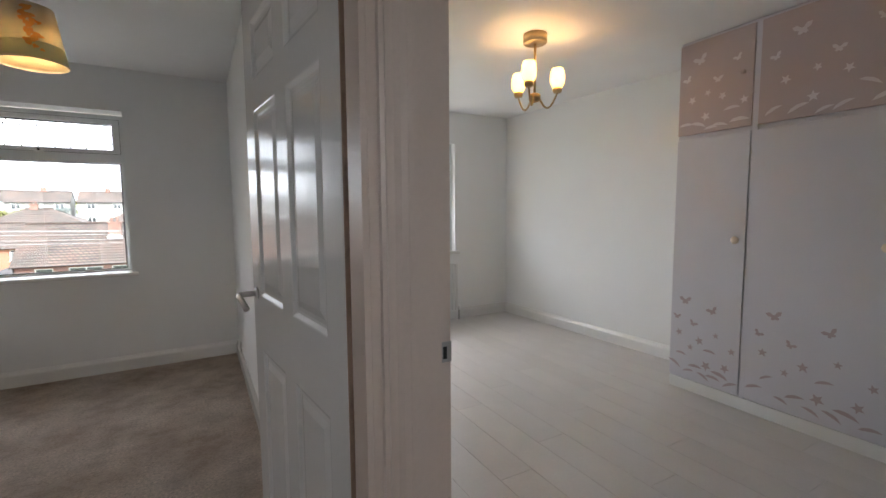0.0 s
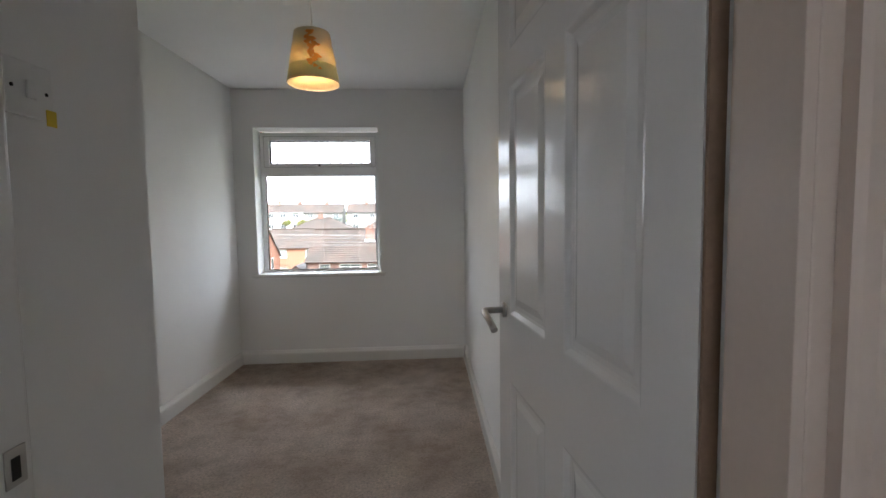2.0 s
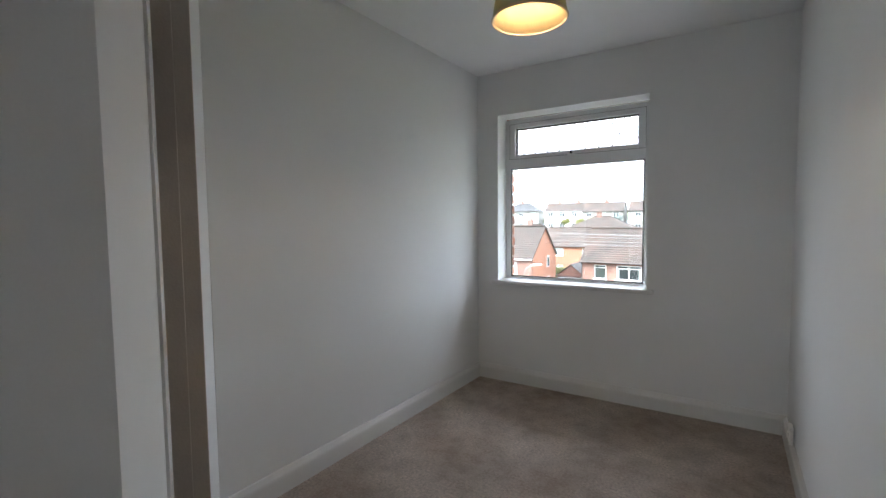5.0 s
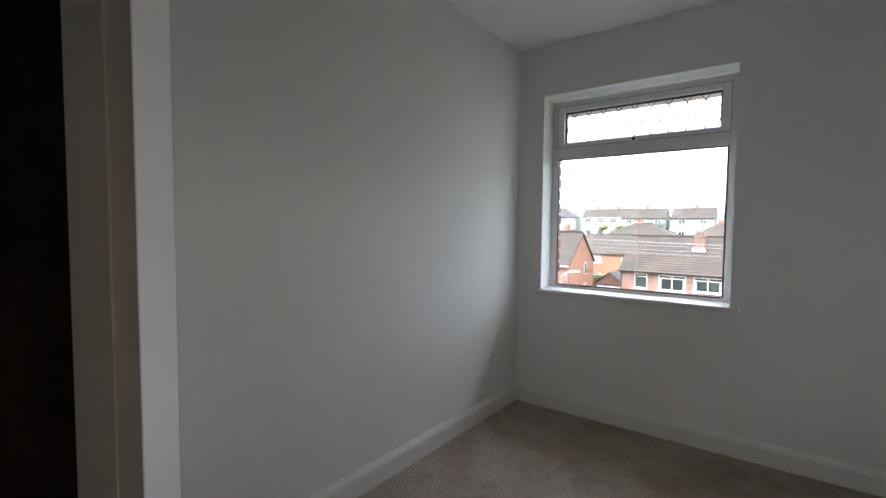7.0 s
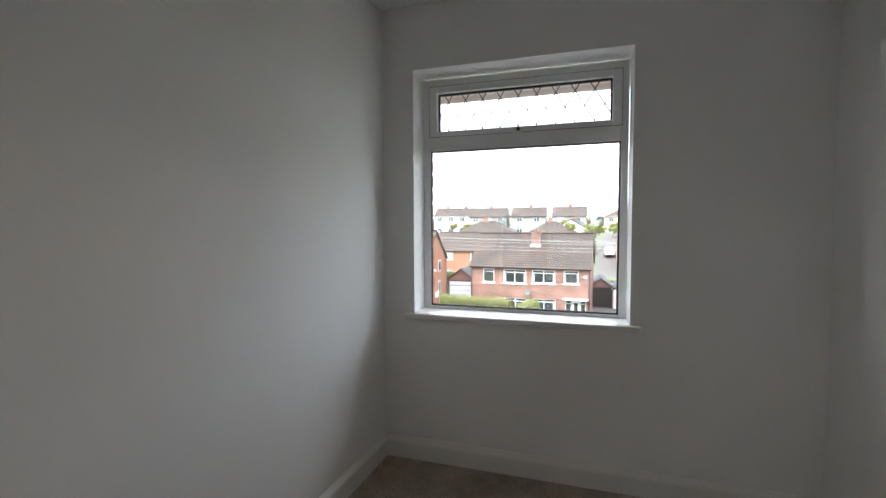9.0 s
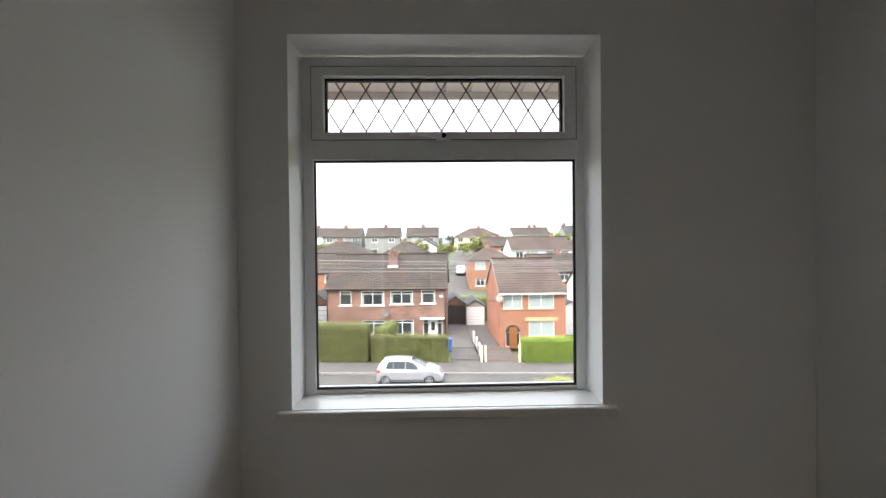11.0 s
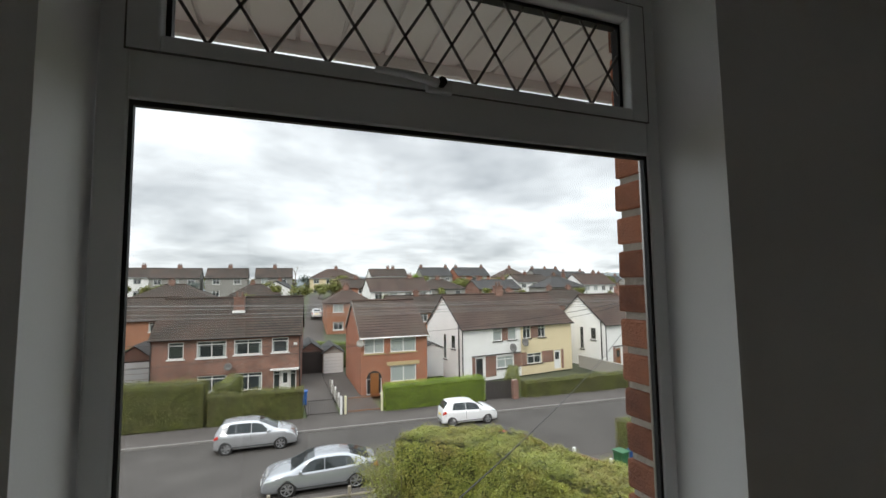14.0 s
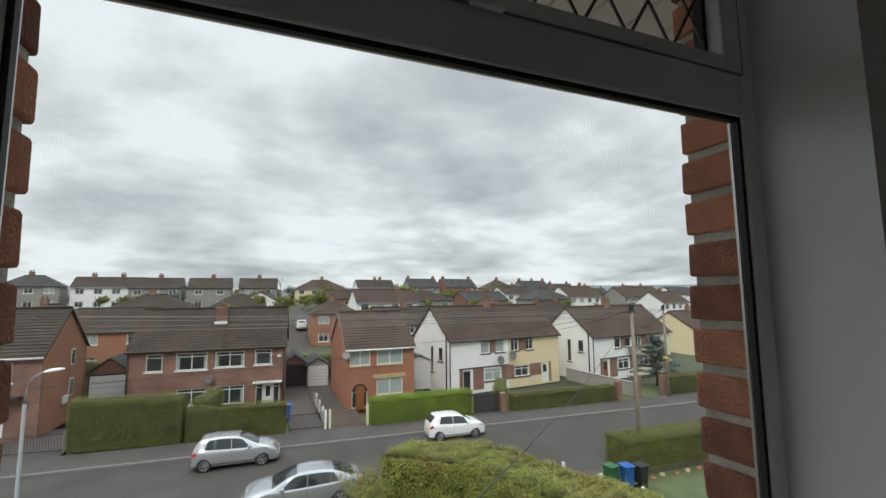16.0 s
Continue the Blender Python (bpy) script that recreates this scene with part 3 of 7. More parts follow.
build_window()


def build_window_large():
    w = empty("window_2")
    tagged(w, "white upvc window of the large bedroom", "window", kind="structure")
    y0, y1 = 0.25, 0.31
    bm = bmesh.new()
    for a, b in ((BX0 + 0.003, BX0 + 0.06), (BX1 - 0.06, BX1 - 0.003), (3.32, 3.39)):
        box(bm, a, y0, BZ0 + 0.003, b, y1, BZ1 - 0.003, 0.004)
    for a, b in ((BZ0 + 0.003, BZ0 + 0.06), (BZ1 - 0.06, BZ1 - 0.003), (1.62, 1.69)):
        box(bm, BX0 + 0.05, y0 + 0.002, a, BX1 - 0.05, y1 - 0.002, b, 0.004)
    part("window_frame", bm, M_UPVC, w)
    p = part("pane", B(BX0 + 0.055, 0.278, BZ0 + 0.055, BX1 - 0.055, 0.282, BZ1 - 0.055), M_GLASS, w)
    p.visible_shadow = False
    part("window_sill", B(BX0 - 0.05, 0.15, BZ0 - 0.028, BX1 + 0.05, 0.1795, BZ0 + 0.002, 0.005), M_GLOSS, w)
    # area lamp added in the opening to boost the sky's daylight indoors
    ad = bpy.data.lights.new("window_daylight_boost", "AREA")
    ad.shape, ad.size, ad.size_y, ad.energy, ad.color = "RECTANGLE", BX1 - BX0 - 0.16, BZ1 - BZ0 - 0.16, 1.0, (1.0, 0.94, 0.84)
    ao = new("window_daylight_boost", ad)
    ao.matrix_world = pose((BX0 + BX1) / 2, 0.24, (BZ0 + BZ1) / 2, rx=-90)
    r = empty("radiator", pose(3.0, 0.10, 0))
    tagged(r, "white steel panel radiator under the bedroom window", "radiator")
    line = [(0.0, 0.0), (0.0, -0.012)]
    for i in range(33):
        q = 0.02 + i * 0.04
        line += [(q, -0.012), (q + 0.006, -0.02), (q + 0.022, -0.02), (q + 0.028, -0.012)]
    line += [(1.34, -0.012), (1.34, 0.0)]
    part("panel", prism(line, 0.12, 0.66), M_GLOSS, r)
    part("top_grille", B(0.002, 0.001, 0.64, 1.338, 0.07, 0.655, 0.002), M_GLOSS, r)
    part("valve", tube([(1.36, -0.005, 0.0), (1.36, -0.005, 0.12), (1.342, -0.005, 0.14)], 0.010, 10), M_STEEL, r, "chrome radiator valve")
    part("valve_cap", lathe([(0, 0), (0.016, 0), (0.018, 0.03), (0.014, 0.05), (0, 0.05)], 14, m=pose(1.36, -0.005, 0.12)), M_PLASTIC, r)
    part("bracket", B(0.15, 0.0, 0.2, 0.2, 0.079, 0.6), M_GLOSS, r)
    part("bracket", B(1.1, 0.0, 0.2, 1.15, 0.079, 0.6), M_GLOSS, r)


build_window_large()


def build_switch():
    s = empty("light_switch", pose(1.092, -3.173, 1.465))
    tagged(s, "white plastic light switch with a yellow tape corner", "light switch")
    part("plate", B(0, -0.043, -0.043, 0.009, 0.043, 0.043, 0.003), M_PLASTIC, s)
    part("rocker", B(0.009, -0.008, -0.014, 0.013, 0.010, 0.014, 0.002), M_PLASTIC, s)
    part("screw", lathe([(0, 0), (0.003, 0), (0.003, 0.001), (0, 0.001)], 10, m=pose(0.009, -0.03, 0, ry=90)), M_DARK, s)
    part("screw", lathe([(0, 0), (0.003, 0), (0.003, 0.001), (0, 0.001)], 10, m=pose(0.009, 0.03, 0, ry=90)), M_DARK, s)
    part("tape", B(0.009, 0.027, -0.05, 0.010, 0.046, -0.024), M_YELLOW, s, "piece of yellow tape")
    k = empty("wall_socket", pose(1.992, -0.32, 0.16))
    tagged(k, "small white socket plate low on the wall by the corner", "socket")
    part("plate", B(-0.012, -0.043, -0.043, 0.003, 0.043, 0.043, 0.003), M_PLASTIC, k)
    part("cable_outlet", B(-0.02, -0.012, -0.02, -0.011, 0.012, 0.01, 0.003), M_PLASTIC, k)


build_switch()


def build_pendant():
    p = empty("pendant_lamp", pose(1.16, -1.72, 0))
    tagged(p, "lit pendant lamp with a printed cream and green shade", "ceiling lamp")
    part("ceiling_rose", lathe([(0, H - 0.028), (0.02, H - 0.028), (0.04, H - 0.018), (0.045, H - 0.0005), (0, H - 0.0005)], 24), M_PLASTIC, p)
    part("cord", tube([(0, 0, H - 0.02), (0, 0, 2.12)], 0.0035, 8), M_PLASTIC, p)
    part("bulb_holder", lathe([(0, 2.13), (0.016, 2.13), (0.02, 2.07), (0, 2.07)], 16), M_PLASTIC, p)
    zt, zb, rt, rb = 2.150, 1.918, 0.084, 0.122
    def rad(z):
        return rb + (rt - rb) * (z - zb) / (zt - zb)
    def band(za, zb_):
        return lathe([(rad(za), za), (rad(zb_), zb_), (rad(zb_) - 0.003, zb_), (rad(za) - 0.003, za), (rad(za), za)], 40)
    part("shade", band(1.990, zt), M_SHADE, p, "cream printed card shade")
    part("shade_band", band(zb, 1.990), M_SHADEG, p, "green printed lower band")
    # lining added to keep the lit inside from burning out
    part("liner", lathe([(rad(zb) - 0.0045, zb), (rad(zt) - 0.0045, zt), (rad(zt) - 0.0055, zt), (rad(zb) - 0.0055, zb), (rad(zb) - 0.0045, zb)], 40), M_LINER, p, "added tan lining that dims the shade's inside")
    part("rim", lathe([(rb + 0.001, zb - 0.004), (rb + 0.003, zb), (rb + 0.001, zb + 0.004), (rb - 0.005, zb + 0.003), (rb - 0.005, zb - 0.003), (rb + 0.001, zb - 0.004)], 40), M_RIM, p)
    # plain orange blotches of the print
    rnd = random.Random(5)
    def blot(a, z, w, h):
        bm = bmesh.new()
        n = 16
        ctr = []
        for i in range(n):
            t = i * math.tau / n
            rr = 1 + 0.22 * math.sin(3 * t + a * 9) + 0.12 * math.sin(5 * t + z * 70)
            zz = z + h * math.sin(t) * rr
            aa = a + w / rad(zz) * math.cos(t) * rr
            ctr.append(bm.verts.new(((rad(zz) + 0.0012) * math.cos(aa), (rad(zz) + 0.0012) * math.sin(aa), zz)))
        bm.faces.new(ctr)
        part("print_blot", bm, M_PRINT, p)
    for da, z, w, h in ((0.02, 2.125, 0.018, 0.012), (-0.12, 2.10, 0.012, 0.014), (-0.10, 2.078, 0.013, 0.013), (0.12, 2.092, 0.016, 0.012), (0.26, 2.068, 0.020, 0.012), (0.08, 2.055, 0.016, 0.014), (0.06, 2.025, 0.015, 0.018), (0.30, 2.012, 0.019, 0.013), (0.20, 1.995, 0.012, 0.012), (0.05, 1.985, 0.016, 0.016), (0.22, 1.966, 0.010, 0.008), (0.40, 1.955, 0.008, 0.006)):
        blot(-1.45 + da, z, w, h)
        blot(-1.45 + 2.1 + da, z, w, h)
        blot(-1.45 + 4.2 + da, z, w, h)
    part("bulb", lathe([(0, 1.985), (0.018, 1.99), (0.028, 2.01), (0.028, 2.03), (0.016, 2.06), (0.013, 2.075), (0, 2.075)], 20), M_BULB, p, "glowing bulb")
    l = bpy.data.lights.new("pendant_light", "POINT")
    l.energy, l.color, l.shadow_soft_size = 0.60, (1.0, 0.76, 0.48), 0.025
    o = new("pendant_light", l)
    o.location = (1.16, -1.72, 1.968)


build_pendant()


def build_chandelier():
    cx, cy = 3.70, -2.0
    c = empty("chandelier", pose(cx, cy, 0))
    tagged(c, "brass three-arm ceiling light with lit opal glass shades", "ceiling lamp")
    part("canopy", lathe([(0, H - 0.001), (0.075, H - 0.001), (0.075, H - 0.055), (0.07, H - 0.06), (0, H - 0.06)], 28), M_BRASS, c)
    part("stem", tube([(0, 0, H - 0.05), (0, 0, 2.02)], 0.008, 12), M_BRASS, c)
    part("hub", lathe([(0, 2.03), (0.02, 2.03), (0.038, 2.02), (0.038, 1.985), (0.02, 1.975), (0, 1.97)], 20), M_BRASS, c)
    for i, a in enumerate((216, 336, 96)):
        r = radians(a)
        ux, uy = math.cos(r), math.sin(r)
        pts = []
        for t in range(9):
            q = t / 8
            rr = 0.03 + 0.12 * q
            z = 2.0 - 0.07 * math.sin(q * math.pi) + 0.035 * q * q
            pts.append((ux * rr, uy * rr, z))
        arm = part("arm", tube(pts, 0.006, 10), M_BRASS, c)
        m = pose(ux * 0.15, uy * 0.15, 2.035)
        part("cup", lathe([(0, 0), (0.024, 0), (0.03, 0.012), (0.03, 0.03), (0, 0.03)], 18, m=m), M_BRASS, arm)
        part("glass_shade", lathe([(0.028, 0.028), (0.043, 0.06), (0.047, 0.095), (0.043, 0.13), (0.034, 0.155), (0.031, 0.155), (0.04, 0.13), (0.044, 0.095), (0.04, 0.06), (0.026, 0.031)], 24, m=m), M_OPAL, arm, "lit yellow opal glass shade")
        part("bulb", lathe([(0, 0.035), (0.012, 0.04), (0.018, 0.07), (0.012, 0.10), (0, 0.11)], 14, m=m), M_BULB, arm)
        l = bpy.data.lights.new("chandelier_light", "POINT")
        l.energy, l.color, l.shadow_soft_size = 0.22, (1.0, 0.62, 0.29), 0.02
        o = new("chandelier_light", l)
        o.location = (cx + ux * 0.15, cy + uy * 0.15, 2.035 + 0.135)


build_chandelier()


def motif(kind, s, bm, x, y, z, tilt=0.0):
    """Flat cut-out butterfly, star flower or leaf in the plane of a wardrobe door (normal -x)."""
    pts = []
    if kind == "butterfly":
        base = [(0, -.35), (.25, -.5), (.5, -.35), (.35, -.05), (.75, .1), (.95, .55), (.5, .6), (.08, .2), (-.08, .2), (-.5, .6), (-.95, .55), (-.75, .1), (-.35, -.05), (-.5, -.35), (-.25, -.5)]
    elif kind == "flower":
        base = [((0.9 if i % 2 == 0 else 0.38) * math.cos(i * math.pi / 5), (0.9 if i % 2 == 0 else 0.38) * math.sin(i * math.pi / 5)) for i in range(10)]
    else:
        base = [(-1, 0), (-.5, .28), (0, .36), (.6, .25), (1, -.05), (.4, -.05), (-.2, 0.0)]
    ca, sa = math.cos(tilt), math.sin(tilt)
    vs = [bm.verts.new((x, y + s * (u * ca - v * sa), z + s * (u * sa + v * ca))) for u, v in base]
    f = bm.faces.new(vs)
    r = bmesh.ops.extrude_face_region(bm, geom=[f])
    bmesh.ops.translate(bm, vec=(-0.0012, 0, 0), verts=[v for v in r["geom"] if isinstance(v, bmesh.types.BMVert)])


def build_wardrobe():
    w = empty("fitted_wardrobe", pose(4.70, 0, 0))
    tagged(w, "white fitted wardrobe with pink top cupboards and butterfly motifs", "wardrobe")
    part("carcass", B(0.02, -4.9, 0.08, 0.515, -2.33, H - 0.002), M_WARD, w)
    part("plinth", B(0.012, -4.9, 0, 0.5, -2.33, 0.08, 0.003), M_GLOSS, w)
    for ya, yb in ((-2.801, -2.834), (-3.501, -3.544), (-4.201, -4.244)):
        part("stile", B(0.006, yb, 0.082, 0.0195, ya, 2.376, 0.002), M_WARD, w)
    rnd = random.Random(11)
    ys = [(-2.335, -2.80), (-2.835, -3.50), (-3.545, -4.2), (-4.245, -4.89)]
    for i, (a, b) in enumerate(ys):
        d = part("door", B(0.0, b, 0.095, 0.019, a, 1.745, 0.003), M_WARD, w, "pale lilac-white door with silver motifs")
        t = part("top_door", B(0.0, b, 1.775, 0.019, a, 2.375, 0.003), M_PINK, w, "dusty pink top cupboard door")
        part("knob", lathe([(0, 0), (0.008, 0), (0.008, 0.012), (0.022, 0.016), (0.024, 0.024), (0.016, 0.03), (0, 0.032)], 18, m=pose(0, b + 0.05 if i < 2 else a - 0.06, 1.08, ry=-90)), M_RIM, d, "round pale wooden knob")
        part("knob", lathe([(0, 0), (0.006, 0), (0.006, 0.010), (0.014, 0.013), (0.015, 0.02), (0, 0.024)], 14, m=pose(0, b + 0.05, 2.1, ry=-90)), M_PINK, t)
        wd = a - b
        items = [("butterfly", .045, .22, .62), ("butterfly", .030, .10, .50), ("butterfly", .032, .35, .47), ("flower", .030, .14, .39), ("flower", .034, .45, .36), ("leaf", .045, .6, .30), ("flower", .04, .56, .2), ("leaf", .05, .40, .17), ("leaf", .04, .18, .24), ("leaf", .06, .75, .16), ("flower", .035, .82, .22), ("leaf", .04, .3, .13), ("leaf", .05, .9, .12), ("flower", .026, .32, .30), ("flower", .024, .68, .42), ("butterfly", .04, .62, .58), ("leaf", .05, .08, .16), ("leaf", .045, .52, .12), ("flower", .028, .9, .34), ("leaf", .05, .66, .13)]
        for kind, s, u, z in items:
            bm = bmesh.new()
            motif(kind, s, bm, -0.0002, a - u * wd, z + 0.02, rnd.uniform(-0.5, 0.5))
            part("motif", bm, M_MOTIF, d)
        for kind, s, u, z in [("butterfly", .05, .3, 2.25), ("butterfly", .033, .12, 2.14), ("butterfly", .035, .55, 2.1), ("butterfly", .03, .8, 2.2), ("flower", .03, .62, 1.99), ("flower", .032, .2, 2.0), ("flower", .026, .42, 2.03), ("leaf", .05, .75, 1.90), ("flower", .035, .4, 1.88), ("leaf", .055, .3, 1.83), ("leaf", .06, .85, 1.82), ("leaf", .05, .6, 1.81), ("leaf", .05, .12, 1.84), ("flower", .03, .9, 1.94), ("leaf", .045, .48, 1.80)]:
            bm = bmesh.new()
            motif(kind, s, bm, -0.0002, a - u * wd, z, rnd.uniform(-0.5, 0.5))
            part("motif", bm, M_MOTIFW, t)


build_wardrobe()


def build_planks():
    f = empty("floor_laminate", pose(2.186, -5.6, 0))
    tagged(f, "pale grey oak laminate planks", "floor", kind="structure")
    pw, pl = 0.192, 1.285
    me = {}
    rnd = random.Random(3)
    ny = 30
    for r in range(16):
        x = r * pw
        off = -((r * 0.43) % 1.0) * pl
        y = off
        while y < 5.78:
            a, b = max(y, 0), min(y + pl, 5.78)
            if b - a > 0.03:
                key = round(b - a, 3)
                if key not in me:
                    bm = B(0, 0, -0.013, pw - 0.0015, key - 0.0015, 0, 0.0012)
                    m_ = bpy.data.meshes.new("plank")
                    bm.to_mesh(m_); bm.free()
                    m_.materials.append(M_PLANK)
                    me[key] = m_
                o = new("plank", me[key])
                o.parent = f
                o.location = (x, a, 0)
            y += pl
    structure(mesh_obj("door_threshold", B(2.1, -4.315, -0.02, 2.190, -3.561, 0.006, 0.002), M_STEEL), "thin metal door bar", "trim")


build_planks()


def turn_rooms(degrees, x, y):
    """The inner walls stand a little off square to the street front: turn all but the front about a point."""
    m = Matrix.Translation((x, y, 0)) @ Matrix.Rotation(radians(degrees), 4, "Z") @ Matrix.Translation((-x, -y, 0))
    for ob in list(bpy.data.objects):
        if ob.parent is None and ob.type != "CAMERA" and ob.name != "sun" and ob not in FRONT:
            ob.matrix_basis = m @ ob.matrix_basis


turn_rooms(-2.5, 0.7, 0.1)


# ---- outdoors: materials ----
M_ASPHALT = mat("worn_asphalt", (0.081, 0.075, 0.070), 0.95, spec=0.15, var=0.25, scale=0.5, bump=0.5, fine=60, bdist=0.01)
M_PAVE = mat("grey_tarmac_pavement", (0.095, 0.086, 0.08), 0.95, spec=0.15, var=0.22, scale=0.8, bump=0.4, fine=50)
M_DRIVE = mat("worn_concrete_drive", (0.15, 0.135, 0.12), 0.95, spec=0.15, var=0.25, scale=1.2, bump=0.4, fine=50)
M_KERB = mat("pale_concrete_kerb", (0.20, 0.19, 0.18), 0.85, var=0.2, scale=2)
M_GRASS = mat("lawn", (0.085, 0.115, 0.048), 0.95, var=0.35, scale=1.2, bump=0.8, fine=30, hue2=(0.135, 0.165, 0.07), bdist=0.03)
M_LAND = mat("distant_ground", (0.07, 0.078, 0.045), 0.95, var=0.4, scale=0.03, bump=0, fine=0.4)
M_LEAF = mat("hedge_leaf", (0.10, 0.125, 0.024), 0.6, var=0.45, scale=1.6, bump=0, isle=0.7, hue2=(0.27, 0.29, 0.065))
M_LEAFD = mat("dark_hedge_leaf", (0.098, 0.122, 0.022), 0.65, var=0.4, scale=0.9, bump=0, isle=0.45, hue2=(0.225, 0.24, 0.045))
M_LEAFY = mat("fresh_hedge_leaf", (0.15, 0.245, 0.016), 0.6, var=0.4, scale=0.9, bump=0, isle=0.5, hue2=(0.33, 0.46, 0.04))
# near-black green: the shade inside the hedges, put into colour
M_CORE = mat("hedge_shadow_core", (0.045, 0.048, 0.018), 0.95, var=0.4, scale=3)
M_CONIFER = mat("blue_grey_needles", (0.085, 0.11, 0.095), 0.8, var=0.4, scale=2, bump=0, isle=0.8, hue2=(0.20, 0.24, 0.225))
M_BARK = mat("grey_brown_bark", (0.14, 0.11, 0.085), 0.9, var=0.3, scale=4, bump=0.4)
M_TWIG = mat("bare_twigs", (0.17, 0.14, 0.12), 0.9, var=0.3)
M_POLE = mat("weathered_timber_pole", (0.25, 0.22, 0.175), 0.85, var=0.2, scale=3, bump=0.2)
M_WIRE = mat("black_cable", (0.03, 0.03, 0.032), 0.6)
# paler grey for the long cables over the roofs
M_GREYWIRE = mat("pale_grey_cable", (0.22, 0.215, 0.21), 0.6)
M_GALV = mat("galvanised_steel", (0.25, 0.27, 0.28), 0.6, 0.2, var=0.1)
M_WHITE = mat("white_render", (0.82, 0.82, 0.81), 0.85, var=0.06, scale=0.8, bump=0.3, fine=40)
M_CREAM = mat("cream_render", (0.69, 0.59, 0.39), 0.85, var=0.06, scale=0.8, bump=0.3, fine=40)
M_PALECREAM = mat("pale_cream_render", (0.62, 0.60, 0.42), 0.85, var=0.06, scale=0.8, bump=0.3, fine=40)
M_POT = mat("sooty_clay_pot", (0.13, 0.075, 0.055), 0.85, var=0.25)
M_GREYR = mat("grey_pebbledash", (0.27, 0.265, 0.245), 0.9, var=0.12, scale=0.8, bump=0.5, fine=30)
M_BRICK = brick_mat("red_brown_brick", (0.175, 0.076, 0.056), (0.31, 0.142, 0.098), (0.27, 0.235, 0.20), 1.0, 0.35)
M_ORANGE = brick_mat("orange_brick", (0.31, 0.125, 0.068), (0.39, 0.165, 0.09), (0.32, 0.21, 0.15), 1.0, 0.15)
M_REDB = brick_mat("warm_red_brick", (0.31, 0.105, 0.056), (0.40, 0.145, 0.08), (0.32, 0.22, 0.16), 1.0, 0.15)
M_TILE = brick_mat("brown_roof_tile", (0.068, 0.046, 0.036), (0.112, 0.071, 0.053), (0.018, 0.015, 0.013), 0.62, 0.45)
M_TILER = brick_mat("russet_roof_tile", (0.098, 0.056, 0.042), (0.145, 0.085, 0.063), (0.032, 0.022, 0.018), 0.62, 0.4)
M_TILEG = brick_mat("dark_slate", (0.065, 0.064, 0.066), (0.10, 0.096, 0.094), (0.03, 0.03, 0.03), 0.62, 0.35)
for tm in (M_TILE, M_TILER, M_TILEG):
    for nd in tm.node_tree.nodes:
        if nd.bl_idname == "ShaderNodeTexBrick":
            nd.offset = 0.0
            nd.inputs["Scale"].default_value = 1.0
            nd.inputs["Brick Width"].default_value, nd.inputs["Row Height"].default_value = 0.34, 0.19
            nd.inputs["Mortar Size"].default_value, nd.inputs["Mortar Smooth"].default_value = 0.085, 0.9
add_patches(M_TILE, 0.5, (0.11, 0.055, 0.035), 0.28)
add_patches(M_TILE, 3.0, (0.045, 0.045, 0.03), 0.5)
add_patches(M_TILER, 0.35, (0.085, 0.07, 0.05), 0.4)
M_HGLASS = mat("dark_house_glass", (0.035, 0.042, 0.045), 0.04, var=0.3, scale=0.4, bump=0, spec=0.8)
M_BLIND = mat("pale_blind_behind_glass", (0.36, 0.40, 0.39), 0.15, var=0.1, scale=1, bump=0)
M_FRAMEW = mat("white_house_frame", (0.75, 0.75, 0.74), 0.4, var=0.03)
M_DOORB = mat("varnished_brown_door", (0.25, 0.10, 0.035), 0.4, var=0.15)
# dark timber; also the colour for shade in porch and open garage
M_TIMBERSHADE = mat("dark_timber_and_shade", (0.035, 0.03, 0.028), 0.7, var=0.2)
M_STONE = mat("sandstone_lintel", (0.46, 0.36, 0.20), 0.85, var=0.15)
M_CONC = mat("grey_concrete", (0.33, 0.31, 0.28), 0.9, var=0.15)
M_SOFFIT = mat("weathered_white_soffit", (0.82, 0.80, 0.77), 0.7, var=0.12, scale=2.5, bump=0.1)
M_BRICKP = mat("red_facing_brick", (0.29, 0.12, 0.082), 0.95, var=0.5, scale=24, bump=1.0, fine=160, rand=0.9, hue2=(0.58, 0.25, 0.15), spec=0.2, bdist=0.006)
M_MORTAR = mat("grey_mortar", (0.50, 0.46, 0.40), 0.95, var=0.2, scale=20, bump=0.5)
M_DISH = mat("weathered_grey_dish", (0.15, 0.145, 0.14), 0.6, var=0.15)
M_TYRE = mat("tyre_rubber", (0.018, 0.018, 0.018), 0.85)
M_ALLOY = mat("alloy_rim", (0.42, 0.42, 0.43), 0.35, 0.8)
# darker alloy: shade behind the spokes put into the colour
M_RIMDISH = mat("shadowed_rim", (0.10, 0.10, 0.105), 0.5, 0.6)
M_SILVER = mat("silver_car_paint", (0.50, 0.51, 0.53), 0.22, 0.55, var=0.03, bump=0, coat=0.6)
M_SILVERD = mat("grey_silver_car_paint", (0.40, 0.42, 0.45), 0.22, 0.55, var=0.03, bump=0, coat=0.6)
M_CARWHITE = mat("white_car_paint", (0.80, 0.81, 0.82), 0.2, var=0.02, bump=0, coat=0.6)
M_CARRED = mat("red_car_paint", (0.45, 0.02, 0.02), 0.2, var=0.05, bump=0, coat=0.6)
M_CARGLASS = mat("tinted_car_glass", (0.025, 0.032, 0.035), 0.05, bump=0, spec=0.9)
M_LAMPR = mat("red_tail_lamp", (0.45, 0.03, 0.02), 0.15, bump=0)
M_LAMPC = mat("clear_headlamp", (0.65, 0.68, 0.70), 0.12, 0.3, bump=0)
M_BLACKP = mat("black_plastic", (0.02, 0.02, 0.021), 0.6)
